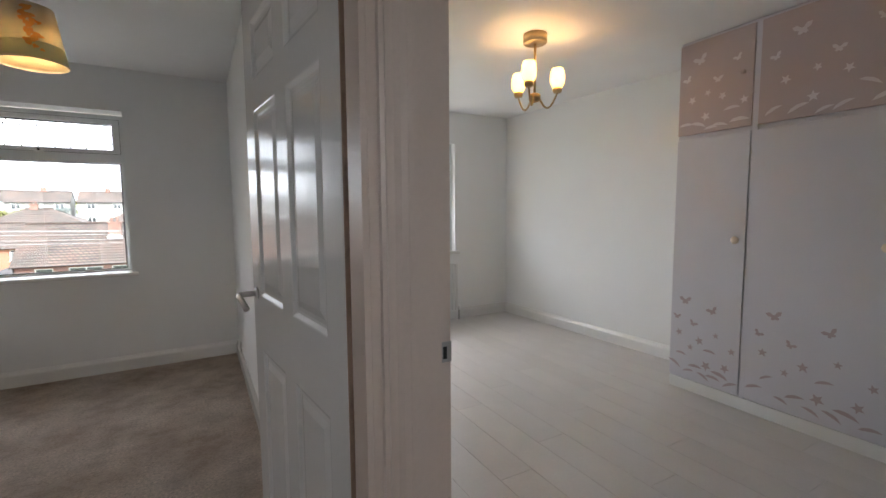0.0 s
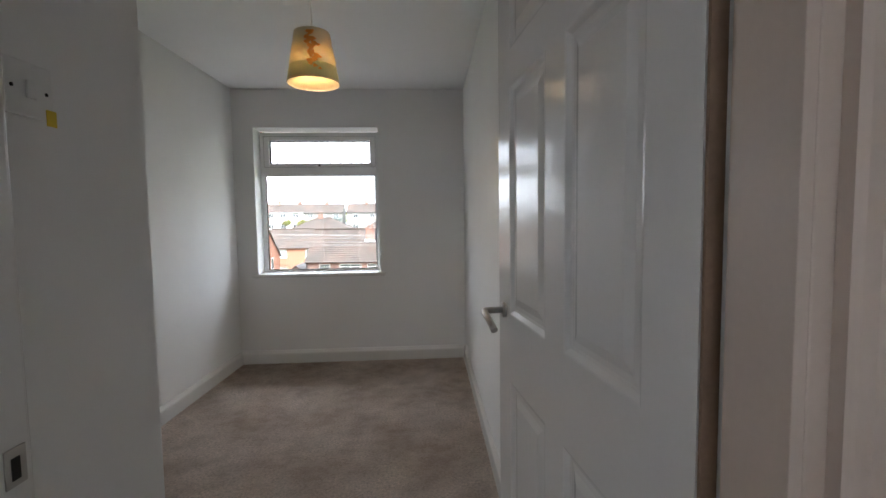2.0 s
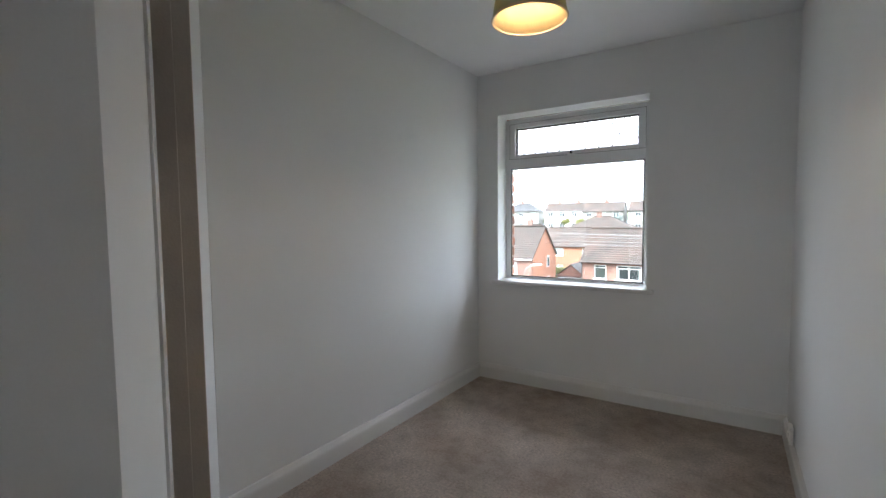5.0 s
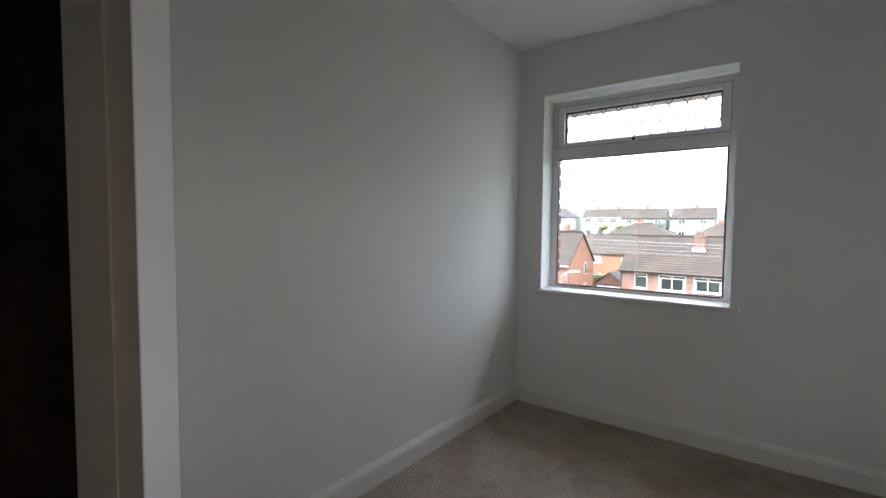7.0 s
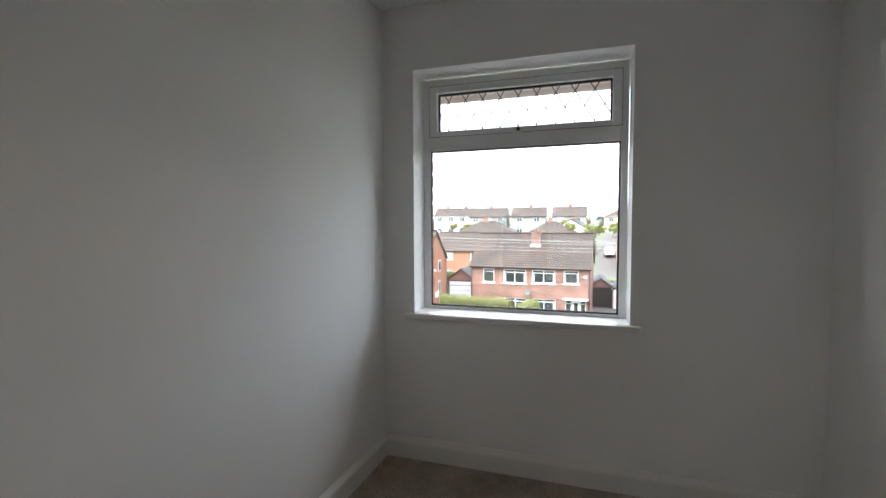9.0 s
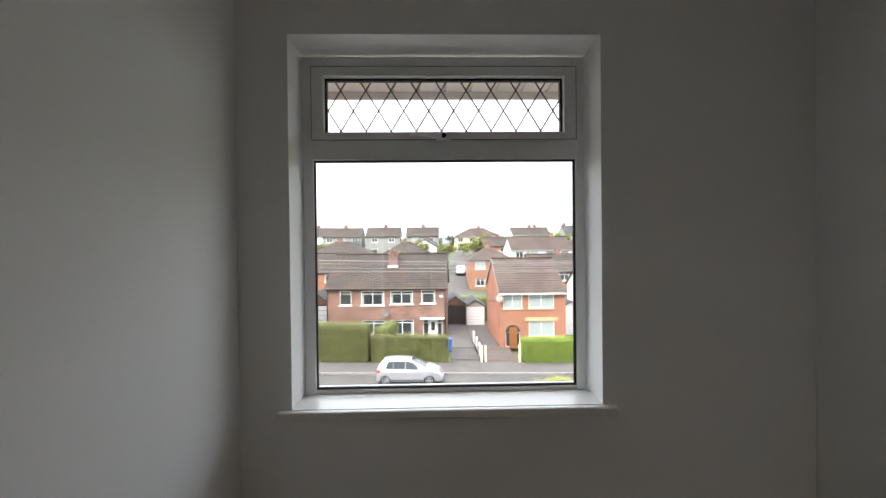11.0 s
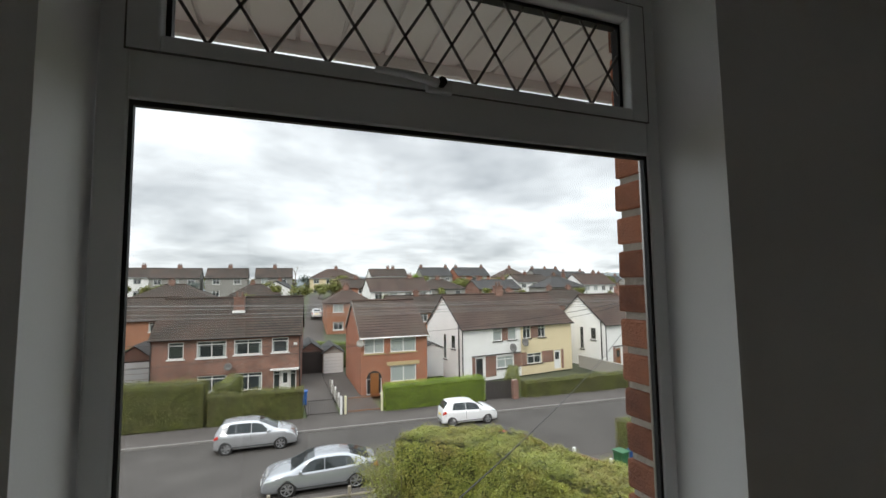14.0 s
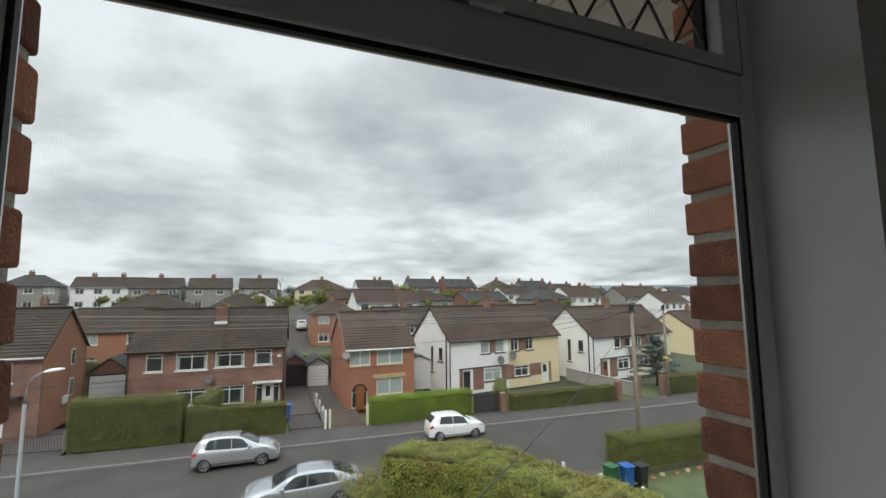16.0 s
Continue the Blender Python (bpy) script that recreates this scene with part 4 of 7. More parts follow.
M_BLUEBIN = mat("blue_bin_plastic", (0.02, 0.10, 0.35), 0.5)
M_GREENBIN = mat("green_bin_plastic", (0.03, 0.12, 0.05), 0.5)
# distance haze is mixed into this pale blue-grey
M_HILL = mat("haze_tinted_far_hills", (0.36, 0.41, 0.46), 1.0, var=0.1, scale=0.002, bump=0, fine=0.02)

GZ = -7.0


def kerb_y(x):
    return 26.6 - 0.060 * x


def near_y(x):
    return 18.45 - 0.060 * x


def terrain(x, y):
    """Height of the ground sheet under everything."""
    pts = [(-40, -3.3), (3, -3.6), (9, -5.2), (16, -6.72), (17.2, GZ - 0.12), (31, GZ - 0.12), (36, -7.5), (46, -7.5), (62, -6.0), (80, -3.4), (105, -0.6), (128, -0.2), (200, -6), (320, -14), (900, -22), (5000, -30)]
    q = max(0, min(1, (x - 11.2) / 1.6))
    if y < 17.2:
        y = min(17.2, y + 9 * q)
    for (a, za), (b, zb) in zip(pts, pts[1:]):
        if y <= b:
            q = max(0, (y - a) / (b - a))
            q = q * q * (3 - 2 * q)
            z = za + (zb - za) * q
            break
    else:
        z = -30
    if y > 40:
        z -= max(0, min(1, (x - 70) / 150)) * min(1, (y - 40) / 60) * 7.0
    return z


def build_ground():
    xs = sorted(set(list(range(-60, 121, 3)) + [-3000, -1500, -700, -350, -200, -130, -90, 160, 220, 320, 500, 900, 1600, 3000]))
    ys = sorted(set(list(range(-30, 132, 2)) + [-3000, -900, -300, -120, -60, 150, 175, 200, 250, 320, 450, 650, 900, 1400, 2200, 3200]))
    bm = bmesh.new()
    g = [[bm.verts.new((x, y, terrain(x, y))) for x in xs] for y in ys]
    for j in range(len(ys) - 1):
        for i in range(len(xs) - 1):
            f = bm.faces.new((g[j][i], g[j][i + 1], g[j + 1][i + 1], g[j + 1][i]))
            f.smooth = True
            # unseen ground near the house is tarmac to cut green bounce indoors
            f.material_index = (2 if ys[j] < 10 and xs[i] < 11 else 0) if ys[j] < 31 else 1
    structure(mesh_obj("ground", bm, [M_GRASS, M_LAND, M_PAVE]), "grassy gardens and distant land", "ground")
    X0, X1 = -60.0, 75.0
    def strip(fa, fb, z0, z1):
        return prism([(X0, fa(X0)), (X1, fa(X1)), (X1, fb(X1)), (X0, fb(X0))], z0, z1)
    structure(mesh_obj("road", strip(lambda x: near_y(x), lambda x: kerb_y(x), GZ - 0.4, GZ), M_ASPHALT), "worn grey asphalt residential road", "road")
    structure(mesh_obj("pavement_far", strip(lambda x: kerb_y(x) + 0.13, lambda x: kerb_y(x) + 2.6, GZ - 0.4, GZ + 0.10), M_PAVE), "grey tarmac pavement across the road", "pavement")
    structure(mesh_obj("pavement_near", strip(lambda x: near_y(x) - 1.05, lambda x: near_y(x) - 0.13, GZ - 0.4, GZ + 0.10), M_PAVE), "grey tarmac pavement by the front garden", "pavement")
    for nm, fy, s, km in (("kerb_far", kerb_y, 1, M_KERB), ("kerb_near", near_y, -1, M_PAVE)):
        k = empty(nm)
        tagged(k, "pale concrete kerb stones along the road" if s > 0 else "dark weathered kerb stones along the road", "kerb", kind="structure")
        me = bpy.data.meshes.new("kerb_stone")
        bm = B(0, 0, -0.3, 0.905, 0.13, 0.112, 0.008)
        bm.to_mesh(me); bm.free()
        me.materials.append(km)
        x = -22.0
        while x < 45:
            o = new("kerb_stone", me)
            o.parent = k
            o.matrix_local = pose(x, fy(x) if s > 0 else fy(x) - 0.13, GZ, rz=math.degrees(math.atan(-0.060)))
            x += 0.915
    # driveways of the houses across the road
    for i, (a, b, y1) in enumerate(((2.0, 4.0, 44.0), (4.3, 6.75, 34.0), (14.3, 16.4, 37.0), (-14.5, -9.6, 36.0))):
        bm = prism([(a, kerb_y(a) + 2.6), (b, kerb_y(b) + 2.6), (b, y1), (a, y1)], GZ - 0.6, GZ + 0.06)
        structure(mesh_obj("driveway", bm, M_PAVE), "grey tarmac driveway beside a house", "driveway")
    structure(mesh_obj("driveway", prism([(4.03, 34.02), (6.06, 34.02), (6.06, 47.0), (4.03, 47.0)], GZ - 0.6, GZ + 0.055), M_PAVE), "grey tarmac driveway leading to a garage", "driveway")
    bm = bmesh.new()
    prev = None
    for i in range(12):
        y = 4.0 + i * 1.2
        cur = (bm.verts.new((-4.2, y, terrain(-4, y) + 0.04)), bm.verts.new((0.1, y, terrain(0, y) + 0.04)))
        if prev:
            bm.faces.new((prev[0], prev[1], cur[1], cur[0]))
        prev = cur
    structure(mesh_obj("front_drive", bm, M_DRIVE), "worn concrete drive of the house", "driveway")
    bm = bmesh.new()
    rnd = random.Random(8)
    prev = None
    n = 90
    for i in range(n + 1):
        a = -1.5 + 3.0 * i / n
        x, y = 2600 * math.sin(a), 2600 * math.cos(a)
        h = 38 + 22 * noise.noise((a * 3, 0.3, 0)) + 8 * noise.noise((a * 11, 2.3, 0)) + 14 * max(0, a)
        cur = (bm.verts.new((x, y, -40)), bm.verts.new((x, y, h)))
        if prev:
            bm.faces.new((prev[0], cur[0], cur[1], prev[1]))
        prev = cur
    # hill sheet carries its haze as base colour
    structure(mesh_obj("backdrop", bm, M_HILL), "far hills on the horizon in a haze-pale colour", "hills")


def build_side_road():
    """A back lane climbing the slope between the pairs of houses."""
    bm = bmesh.new()
    prev = None
    for i in range(30):
        y = 45 + i * 2
        x = 3.0 + 0.075 * (y - 45)
        cur = (bm.verts.new((x - 1.3, y, terrain(x, y) + 0.05)), bm.verts.new((x + 1.5, y, terrain(x, y) + 0.05)))
        if prev:
            bm.faces.new((prev[0], prev[1], cur[1], cur[0]))
        prev = cur
    structure(mesh_obj("back_lane", bm, M_PAVE), "grey tarmac back lane climbing the slope", "road")


build_ground()
build_side_road()


# ---- own house outside: brick skin, reveal bricks, eaves ----
def build_outer_house():
    yb = 0.322     # face of the brick skin
    bm = bmesh.new()
    def cells(x0, x1, z0, z1):
        box(bm, x0, 0.24, z0, x1, yb, z1)
    x0, x1 = WX0 - 0.12, WX1 + 0.12
    cells(-4.0, x0, -3.6, 2.12)
    cells(x1, BX0 - 0.02, -3.6, 2.12)
    cells(x0, x1, -3.6, 0.735)
    cells(x0, x1, 2.10, 2.12)
    cells(BX0 - 0.02, BX1 + 0.02, -3.6, 0.78)
    cells(BX1 + 0.02, 6.0, -3.6, 2.12)
    cells(BX0 - 0.02, BX1 + 0.02, 2.06, 2.12)
    structure(mesh_obj("outer_wall", bm, M_BRICK), "red brick outer wall of the house")
    # jamb bricks, one by one, on a mortar bed
    rnd = random.Random(4)
    for side, xa, xb in (("left", WX0 - 0.12, 0.176), ("right", 1.254, WX1 + 0.12)):
        j = empty("brick_jamb")
        tagged(j, "red brick window jamb with grey mortar joints", "brickwork", kind="structure")
        part("mortar", B(xa + 0.010 if side == "right" else xa, 0.181, 0.70, xb if side == "right" else xb - 0.010, yb - 0.009, 2.098), M_MORTAR, j, "recessed grey mortar")
        z = 0.711
        me = None
        for i in range(16):
            for v in range(2):
                if me is None:
                    me = []
                    for k in range(4):
                        b2 = B(0, 0, 0, xb - xa, 0.1425, 0.069, 0.006)
                        for vv in b2.verts:
                            vv.co += Vector((noise.noise(vv.co * 31 + Vector((k * 7, 0, 0))), noise.noise(vv.co * 29 + Vector((0, k * 5, 0))), noise.noise(vv.co * 37))) * 0.0055
                        m_ = bpy.data.meshes.new("brick")
                        b2.to_mesh(m_); b2.free()
                        m_.materials.append(M_BRICKP)
                        me.append(m_)
                if v == 0:
                    o = new("brick", me[rnd.randrange(4)])
                    o.parent = j
                    o.location = (xa + rnd.uniform(-0.003, 0.003), 0.180 + rnd.uniform(-0.002, 0.002), z)
            z += 0.0865
    # eaves: ribbed soffit, fascia, gutter
    e = empty("eaves")
    tagged(e, "weathered white ribbed soffit under the eaves", "eaves", kind="structure")
    sz, ye = 2.135, 0.745
    i = 0
    x = -2.0
    me = bpy.data.meshes.new("soffit_board")
    bm = B(0, 0.37, 0, 0.118, ye, 0.012, 0.002)
    box(bm, 0.1182, 0.37, 0.0105, 0.1298, ye, 0.012)
    bm.to_mesh(me); bm.free()
    me.materials.append(M_SOFFIT)
    while x < 4.4:
        o = new("soffit_board", me)
        o.parent = e
        o.location = (x, 0, sz)
        x += 0.130
    part("fascia", B(-2.0, ye, sz - 0.035, 4.45, ye + 0.022, sz + 0.16, 0.003), M_SOFFIT, e, "off-white fascia board")
    part("gutter", tube([(-2.0, ye + 0.075, sz + 0.07), (4.45, ye + 0.075, sz + 0.07)], 0.052, 12), M_FRAMEW, e)
    part("roof_slope", prism([(-2.0, 0.36), (4.45, 0.36), (4.45, ye), (-2.0, ye)], sz + 0.17, sz + 0.25), M_TILE, e)


build_outer_house()


# ---- houses ----
def frame_ring(bm, x0, x1, z0, z1, t, ya, yb):
    box(bm, x0, ya, z0, x0 + t, yb, z1)
    box(bm, x1 - t, ya, z0, x1, yb, z1)
    box(bm, x0 + t, ya, z0, x1 - t, yb, z0 + t)
    box(bm, x0 + t, ya, z1 - t, x1 - t, yb, z1)


def add_window(h, u0, u1, z0, z1, bars=1, top=0.28, sill=True, blind=False, fm=None, sill_mat=None):
    """A window set back in an opening of the front wall."""
    bm = bmesh.new()
    ya, yb = 0.06, 0.12
    frame_ring(bm, u0, u1, z0, z1, 0.07, ya, yb)
    for k in range(1, bars + 1):
        u = u0 + (u1 - u0) * k / (bars + 1)
        box(bm, u - 0.035, ya + 0.003, z0 + 0.06, u + 0.035, yb, z1 - 0.06)
    if top:
        box(bm, u0 + 0.06, ya + 0.006, z1 - top - 0.03, u1 - 0.06, yb, z1 - top + 0.03)
    w = part("window", bm, fm or M_FRAMEW, h)
    part("pane", B(u0 + 0.05, 0.10, z0 + 0.05, u1 - 0.05, 0.112, z1 - 0.05), M_BLIND if blind else M_HGLASS, w)
    if not blind and u1 - u0 > 1.2:
        # drawn-back curtains behind the glass edges
        for a, b in ((u0 + 0.08, u0 + 0.08 + 0.08 * (u1 - u0)), (u1 - 0.08 - 0.08 * (u1 - u0), u1 - 0.08)):
            part("curtain", B(a, 0.092, z0 + 0.08, b, 0.0985, z1 - 0.34), M_BLIND, w)
    if sill:
        part("sill", B(u0 - 0.1, -0.07, z0 - 0.10, u1 + 0.1, 0.14, z0 - 0.002), sill_mat or M_FRAMEW, w)
    return w


def add_door(h, u0, u1, z0, z1, dm, glazed=True, fm=None):
    bm = bmesh.new()
    frame_ring(bm, u0, u1, z0, z1, 0.06, 0.06, 0.13)
    f = part("door_frame", bm, fm or M_FRAMEW, h)
    d = part("door", B(u0 + 0.06, 0.08, z0 + 0.03, u1 - 0.06, 0.12, z1 - 0.06), dm, h, "front door")
    if glazed:
        part("door_pane", B(u0 + 0.2, 0.072, z0 + (z1 - z0) * 0.5, u1 - 0.2, 0.0795, z1 - 0.22), M_HGLASS, d)
    return d


def front_wall(w, eave, openings, th=0.25):
    xs = sorted({0.0, w, *[o[0] for o in openings], *[o[1] for o in openings]})
    zs = sorted({0.0, eave, *[o[2] for o in openings], *[o[3] for o in openings]})
    bm = bmesh.new()
    for i in range(len(xs) - 1):
        for j in range(len(zs) - 1):
            cx, cz = (xs[i] + xs[i + 1]) / 2, (zs[j] + zs[j + 1]) / 2
            if not any(o[0] < cx < o[1] and o[2] < cz < o[3] for o in openings):
                box(bm, xs[i], 0, zs[j], xs[i + 1], th, zs[j + 1])
    bmesh.ops.remove_doubles(bm, verts=bm.verts, dist=0.001)
    return bm


def gable(y_half, depth, eave, ridge, x0, x1):
    bm = bmesh.new()
    pr = [(0.25, 0), (depth, 0), (depth, eave), (y_half, ridge), (0.25, eave + (ridge - eave) * 0.25 / y_half)]
    a = [bm.verts.new((x0, y, z)) for y, z in pr]
    b = [bm.verts.new((x1, y, z)) for y, z in pr]
    bm.faces.new(a)
    bm.faces.new(b[::-1])
    for i in range(5):
        bm.faces.new((a[i], b[i], b[(i + 1) % 5], a[(i + 1) % 5]))
    return bm


def roof_slope(w, run, rise, over=0.30, verge=0.12, courses=14, flip=False, depth=0.0, hip=0.0):
    """Overlapping courses of tiles from eave to ridge; hip draws the ends in."""
    bm = bmesh.new()
    L = math.hypot(run, rise)
    sy, sz = run / L, rise / L
    tot = L + over
    for k in range(courses):
        s0, s1 = -over + tot * k / courses, -over + tot * (k + 1) / courses + 0.05
        for_ends = []
        for s, lift in ((s0, 0.042), (s1, 0.018)):
            y, z = s * sy, s * sz
            ins = hip * max(0, s) / L
            o = Vector((0, -sz, sy)) * lift
            for lo in (0.0, -0.035):
                q = Vector((0, -sz, sy)) * lo
                yy = y + o.y + q.y
                for_ends.append(((-verge + ins, yy, z + o.z + q.z), (w + verge - ins, yy, z + o.z + q.z)))
        vs = []
        for a, b in for_ends:
            if flip:
                a, b = (a[0], depth - a[1], a[2]), (b[0], depth - b[1], b[2])
            vs.append((bm.verts.new(a), bm.verts.new(b)))
        (a0, b0), (a1, b1), (a2, b2), (a3, b3) = vs
        for f in ((a0, b0, b2, a2), (a1, a3, b3, b1), (a0, a1, b1, b0), (a2, b2, b3, a3), (a0, a2, a3, a1), (b0, b1, b3, b2)):
            bm.faces.new(f)
    return bm


def house(x, y, z, ang, w, depth, eave, ridge, wallm, roofm, wins=(), doors=(), chim=(), label="", gable_m=None, hip=0.0, courses=14, blind=False, sill_mat=None, group="", half=None, split=None, name="house", trim=None, gut=None):
    h = empty(name, pose(x, y, z, rz=ang))
    tagged(h, label, "house", group)
    ops = [(a, b, c, d) for a, b, c, d, *_ in wins] + [(a, b, c, d) for a, b, c, d, *_ in doors]
    if split:
        u, m2 = split
        part("wall", front_wall(u, eave, [o for o in ops if o[1] <= u]), wallm, h)
        ob = part("wall", front_wall(w - u, eave, [(a - u, b - u, c, d) for a, b, c, d in ops if a >= u]), m2, h)
        ob.location = (u, 0, 0)
    else:
        part("wall", front_wall(w, eave, ops), wallm, h)
    hr = eave if hip else ridge
    yh = depth / 2
    part("gable_wall", gable(yh, depth, eave, hr + (0.01 if hip else 0), 0.002, 0.25), gable_m or wallm, h)
    part("gable_wall", gable(yh, depth, eave, hr + (0.01 if hip else 0), w - 0.25, w - 0.002), (split[1] if split else None) or gable_m or wallm, h)
    part("back_wall", B(0.25, depth - 0.25, 0, w - 0.25, depth, eave), gable_m or wallm, h)
    part("floor_slab", B(0.25, 0.25, 0.0, w - 0.25, depth - 0.25, 0.1), M_TIMBERSHADE, h)
    for fl in (False, True):
        ob = part("roof", roof_slope(w, yh, ridge - eave, courses=courses, flip=fl, depth=depth, hip=hip), roofm, h)
        ob.location = (0, 0, eave)
    if hip:
        for s in (0, 1):
            bm = bmesh.new()
            xe, xi = (-0.3, hip) if s == 0 else (w + 0.3, w - hip)
            vs = [bm.verts.new(p) for p in ((xe, -0.3, eave - 0.16), (xe, depth + 0.3, eave - 0.16), (xi, yh, ridge + 0.04))]
            lo = [bm.verts.new((v.co.x, v.co.y, v.co.z - 0.08)) for v in vs]
            bm.faces.new(vs); bm.faces.new(lo[::-1])
            for i in range(3):
                bm.faces.new((vs[i], vs[(i + 1) % 3], lo[(i + 1) % 3], lo[i]))
            part("roof_hip", bm, roofm, h)
    part("ridge_tiles", tube([(hip - 0.1, yh, ridge + 0.05), (w - hip + 0.1, yh, ridge + 0.05)], 0.10, 8), roofm, h)
    part("gutter", tube([(-0.12, -0.30, eave - 0.17), (w + 0.12, -0.30, eave - 0.17)], 0.06, 8), gut or M_FRAMEW, h)
    if not hip:
        for xx in (-0.13, w + 0.10):
            bm = bmesh.new()
            pr = [(-0.25, eave - 0.33), (yh, ridge - 0.14), (depth + 0.25, eave - 0.33), (depth + 0.25, eave - 0.15), (yh, ridge + 0.04), (-0.25, eave - 0.15)]
            a = [bm.verts.new((xx, p, q)) for p, q in pr]
            b = [bm.verts.new((xx + 0.03, p, q)) for p, q in pr]
            for quad in ((0, 1, 4, 5), (1, 2, 3, 4)):
                bm.faces.new([a[i] for i in quad]); bm.faces.new([b[i] for i in quad][::-1])
            for i in range(6):
                bm.faces.new((a[i], b[i], b[(i + 1) % 6], a[(i + 1) % 6]))
            part("bargeboard", bm, trim or M_FRAMEW, h)
    for a, b, c, d, *r in wins:
        add_window(h, a, b, c, d, bars=r[0] if r else 1, blind=r[1] if len(r) > 1 else blind, top=r[2] if len(r) > 2 else 0.28, sill_mat=sill_mat)
    for a, b, c, d, m_, *r in doors:
        add_door(h, a, b, c, d, m_, glazed=not r)
    for cu, ch, *dy in chim:
        yc = yh
        if dy:
            yh += dy[0]
        bm = B(cu - 0.42, yh - 0.28, ridge - (2.0 if dy else 0.5), cu + 0.42, yh + 0.28, ridge + ch, 0.01)
        box(bm, cu - 0.47, yh - 0.33, ridge + ch, cu + 0.47, yh + 0.33, ridge + ch + 0.12, 0.01)
        c = part("chimney", bm, M_BRICK, h)
        for k in (-0.2, 0.2):
            part("chimney_pot", lathe([(0.1, 0), (0.13, 0.05), (0.1, 0.12), (0.11, 0.4), (0.08, 0.4), (0.08, 0.0)], 12, m=pose(cu + k, yh, ridge + ch + 0.12)), M_POT, c)
        if dy:
            part("flashing", B(cu - 0.5, yh - 0.42, ridge + dy[0] * 0.84 - 0.2, cu + 0.5, yh - 0.29, ridge + dy[0] * 0.84 + 0.02, 0.01), M_FRAMEW, h, "pale lead flashing")
        yh = yc
    return h


def build_near_houses():
    # brown-brick pair with bare chimneys
    s = house(-9.1, 39.2, -7.6, -4, 11.0, 7.0, 5.12, 8.05, M_BRICK, M_TILE,
              wins=[(1.2, 2.3, 3.45, 4.75, 0), (3.2, 5.35, 3.45, 4.75, 1), (5.9, 8.0, 3.55, 4.75, 1), (8.75, 10.05, 3.6, 4.8, 0), (3.3, 5.4, 0.8, 2.05, 1), (5.95, 8.05, 0.7, 2.1, 1), (8.9, 9.45, 0.2, 2.1, 0), (10.2, 10.7, 0.2, 2.1, 0)],
              doors=[(9.46, 10.19, 0.1, 2.1, M_FRAMEW)], chim=[(5.9, 0.0, -1.25)], trim=M_TILE, gut=M_TIMBERSHADE, label="brown brick semi-detached pair with a mossy tiled roof", courses=16)
    part("porch_canopy", B(8.7, -0.55, 2.2, 10.9, 0.0, 2.3, 0.01), M_FRAMEW, s)
    part("satellite_dish", lathe([(0.0, 0.0), (0.15, 0.02), (0.3, 0.09), (0.29, 0.10), (0.14, 0.035), (0, 0.015)], 18, m=pose(5.55, -0.3, 2.7, rx=80)), M_DISH, s)
    part("downpipe", tube([(0.05, -0.08, 0.1), (0.05, -0.08, 4.9)], 0.045, 8), M_TIMBERSHADE, s)
    part("downpipe", tube([(10.95, -0.08, 0.1), (10.95, -0.08, 4.9)], 0.045, 8), M_TIMBERSHADE, s)
    part("alarm_box", B(10.45, -0.08, 4.15, 10.75, 0, 4.35, 0.01), M_FRAMEW, s)
    # detached red house with arched porch
    # the dark panel in the doorway is the porch's shade as colour
    r = house(6.1, 33.5, -7.0, 0, 5.3, 8.5, 4.50, 7.05, M_REDB, M_TILER,
              wins=[(0.25, 1.8, 3.15, 4.32, 1, True, 0), (2.3, 4.38, 3.15, 4.32, 1, True, 0), (2.3, 4.38, 0.88, 2.1, 1, True, 0)],
              doors=[(0.42, 1.6, 0.05, 1.25, M_TIMBERSHADE, 1)], label="detached red brick house with an arched porch", courses=15, sill_mat=M_STONE, trim=M_CONC)
    part("lintel", B(2.0, -0.06, 2.13, 4.65, 0.05, 2.42, 0.01), M_STONE, r, "sandstone lintel")
    bm = bmesh.new()
    n = 14
    prev = None
    for i in range(n + 1):
        a = math.pi * i / n
        cur = [bm.verts.new((1.01 + rr * math.cos(a), yy, 1.25 + rr * math.sin(a))) for rr, yy in ((0.59, -0.03), (0.75, -0.03), (0.75, 0.0), (0.59, 0.0))]
        if prev:
            for k in range(4):
                bm.faces.new((prev[k], prev[(k + 1) % 4], cur[(k + 1) % 4], cur[k]))
        prev = cur
    part("porch_arch", bm, M_ORANGE, r)
    # flat dark sheet under the arch paints the shade of the porch
    bm = bmesh.new()
    vs = [bm.verts.new((1.01 + 0.59 * math.cos(math.pi * i / n), -0.012, 1.25 + 0.59 * math.sin(math.pi * i / n))) for i in range(n + 1)]
    f = bm.faces.new(vs)
    q = bmesh.ops.extrude_face_region(bm, geom=[f])
    bmesh.ops.translate(bm, vec=(0, 0.008, 0), verts=[v for v in q["geom"] if isinstance(v, bmesh.types.BMVert)])
    part("porch_shade", bm, M_TIMBERSHADE, r)
    inner = part("front_door", B(0.72, -0.04, 0.06, 1.36, -0.014, 1.66, 0.006), M_DOORB, r, "varnished brown front door")
    part("door_panel", B(0.80, -0.048, 0.9, 1.28, -0.0402, 1.5, 0.003), M_DOORB, inner)
    part("door_panel", B(0.80, -0.048, 0.2, 1.28, -0.0402, 0.8, 0.003), M_DOORB, inner)
    part("satellite_dish", lathe([(0.0, 0.0), (0.15, 0.02), (0.3, 0.09), (0.29, 0.10), (0.14, 0.035), (0, 0.015)], 18, m=pose(-0.1, -0.25, 4.0, rx=80)), M_CONC, r)
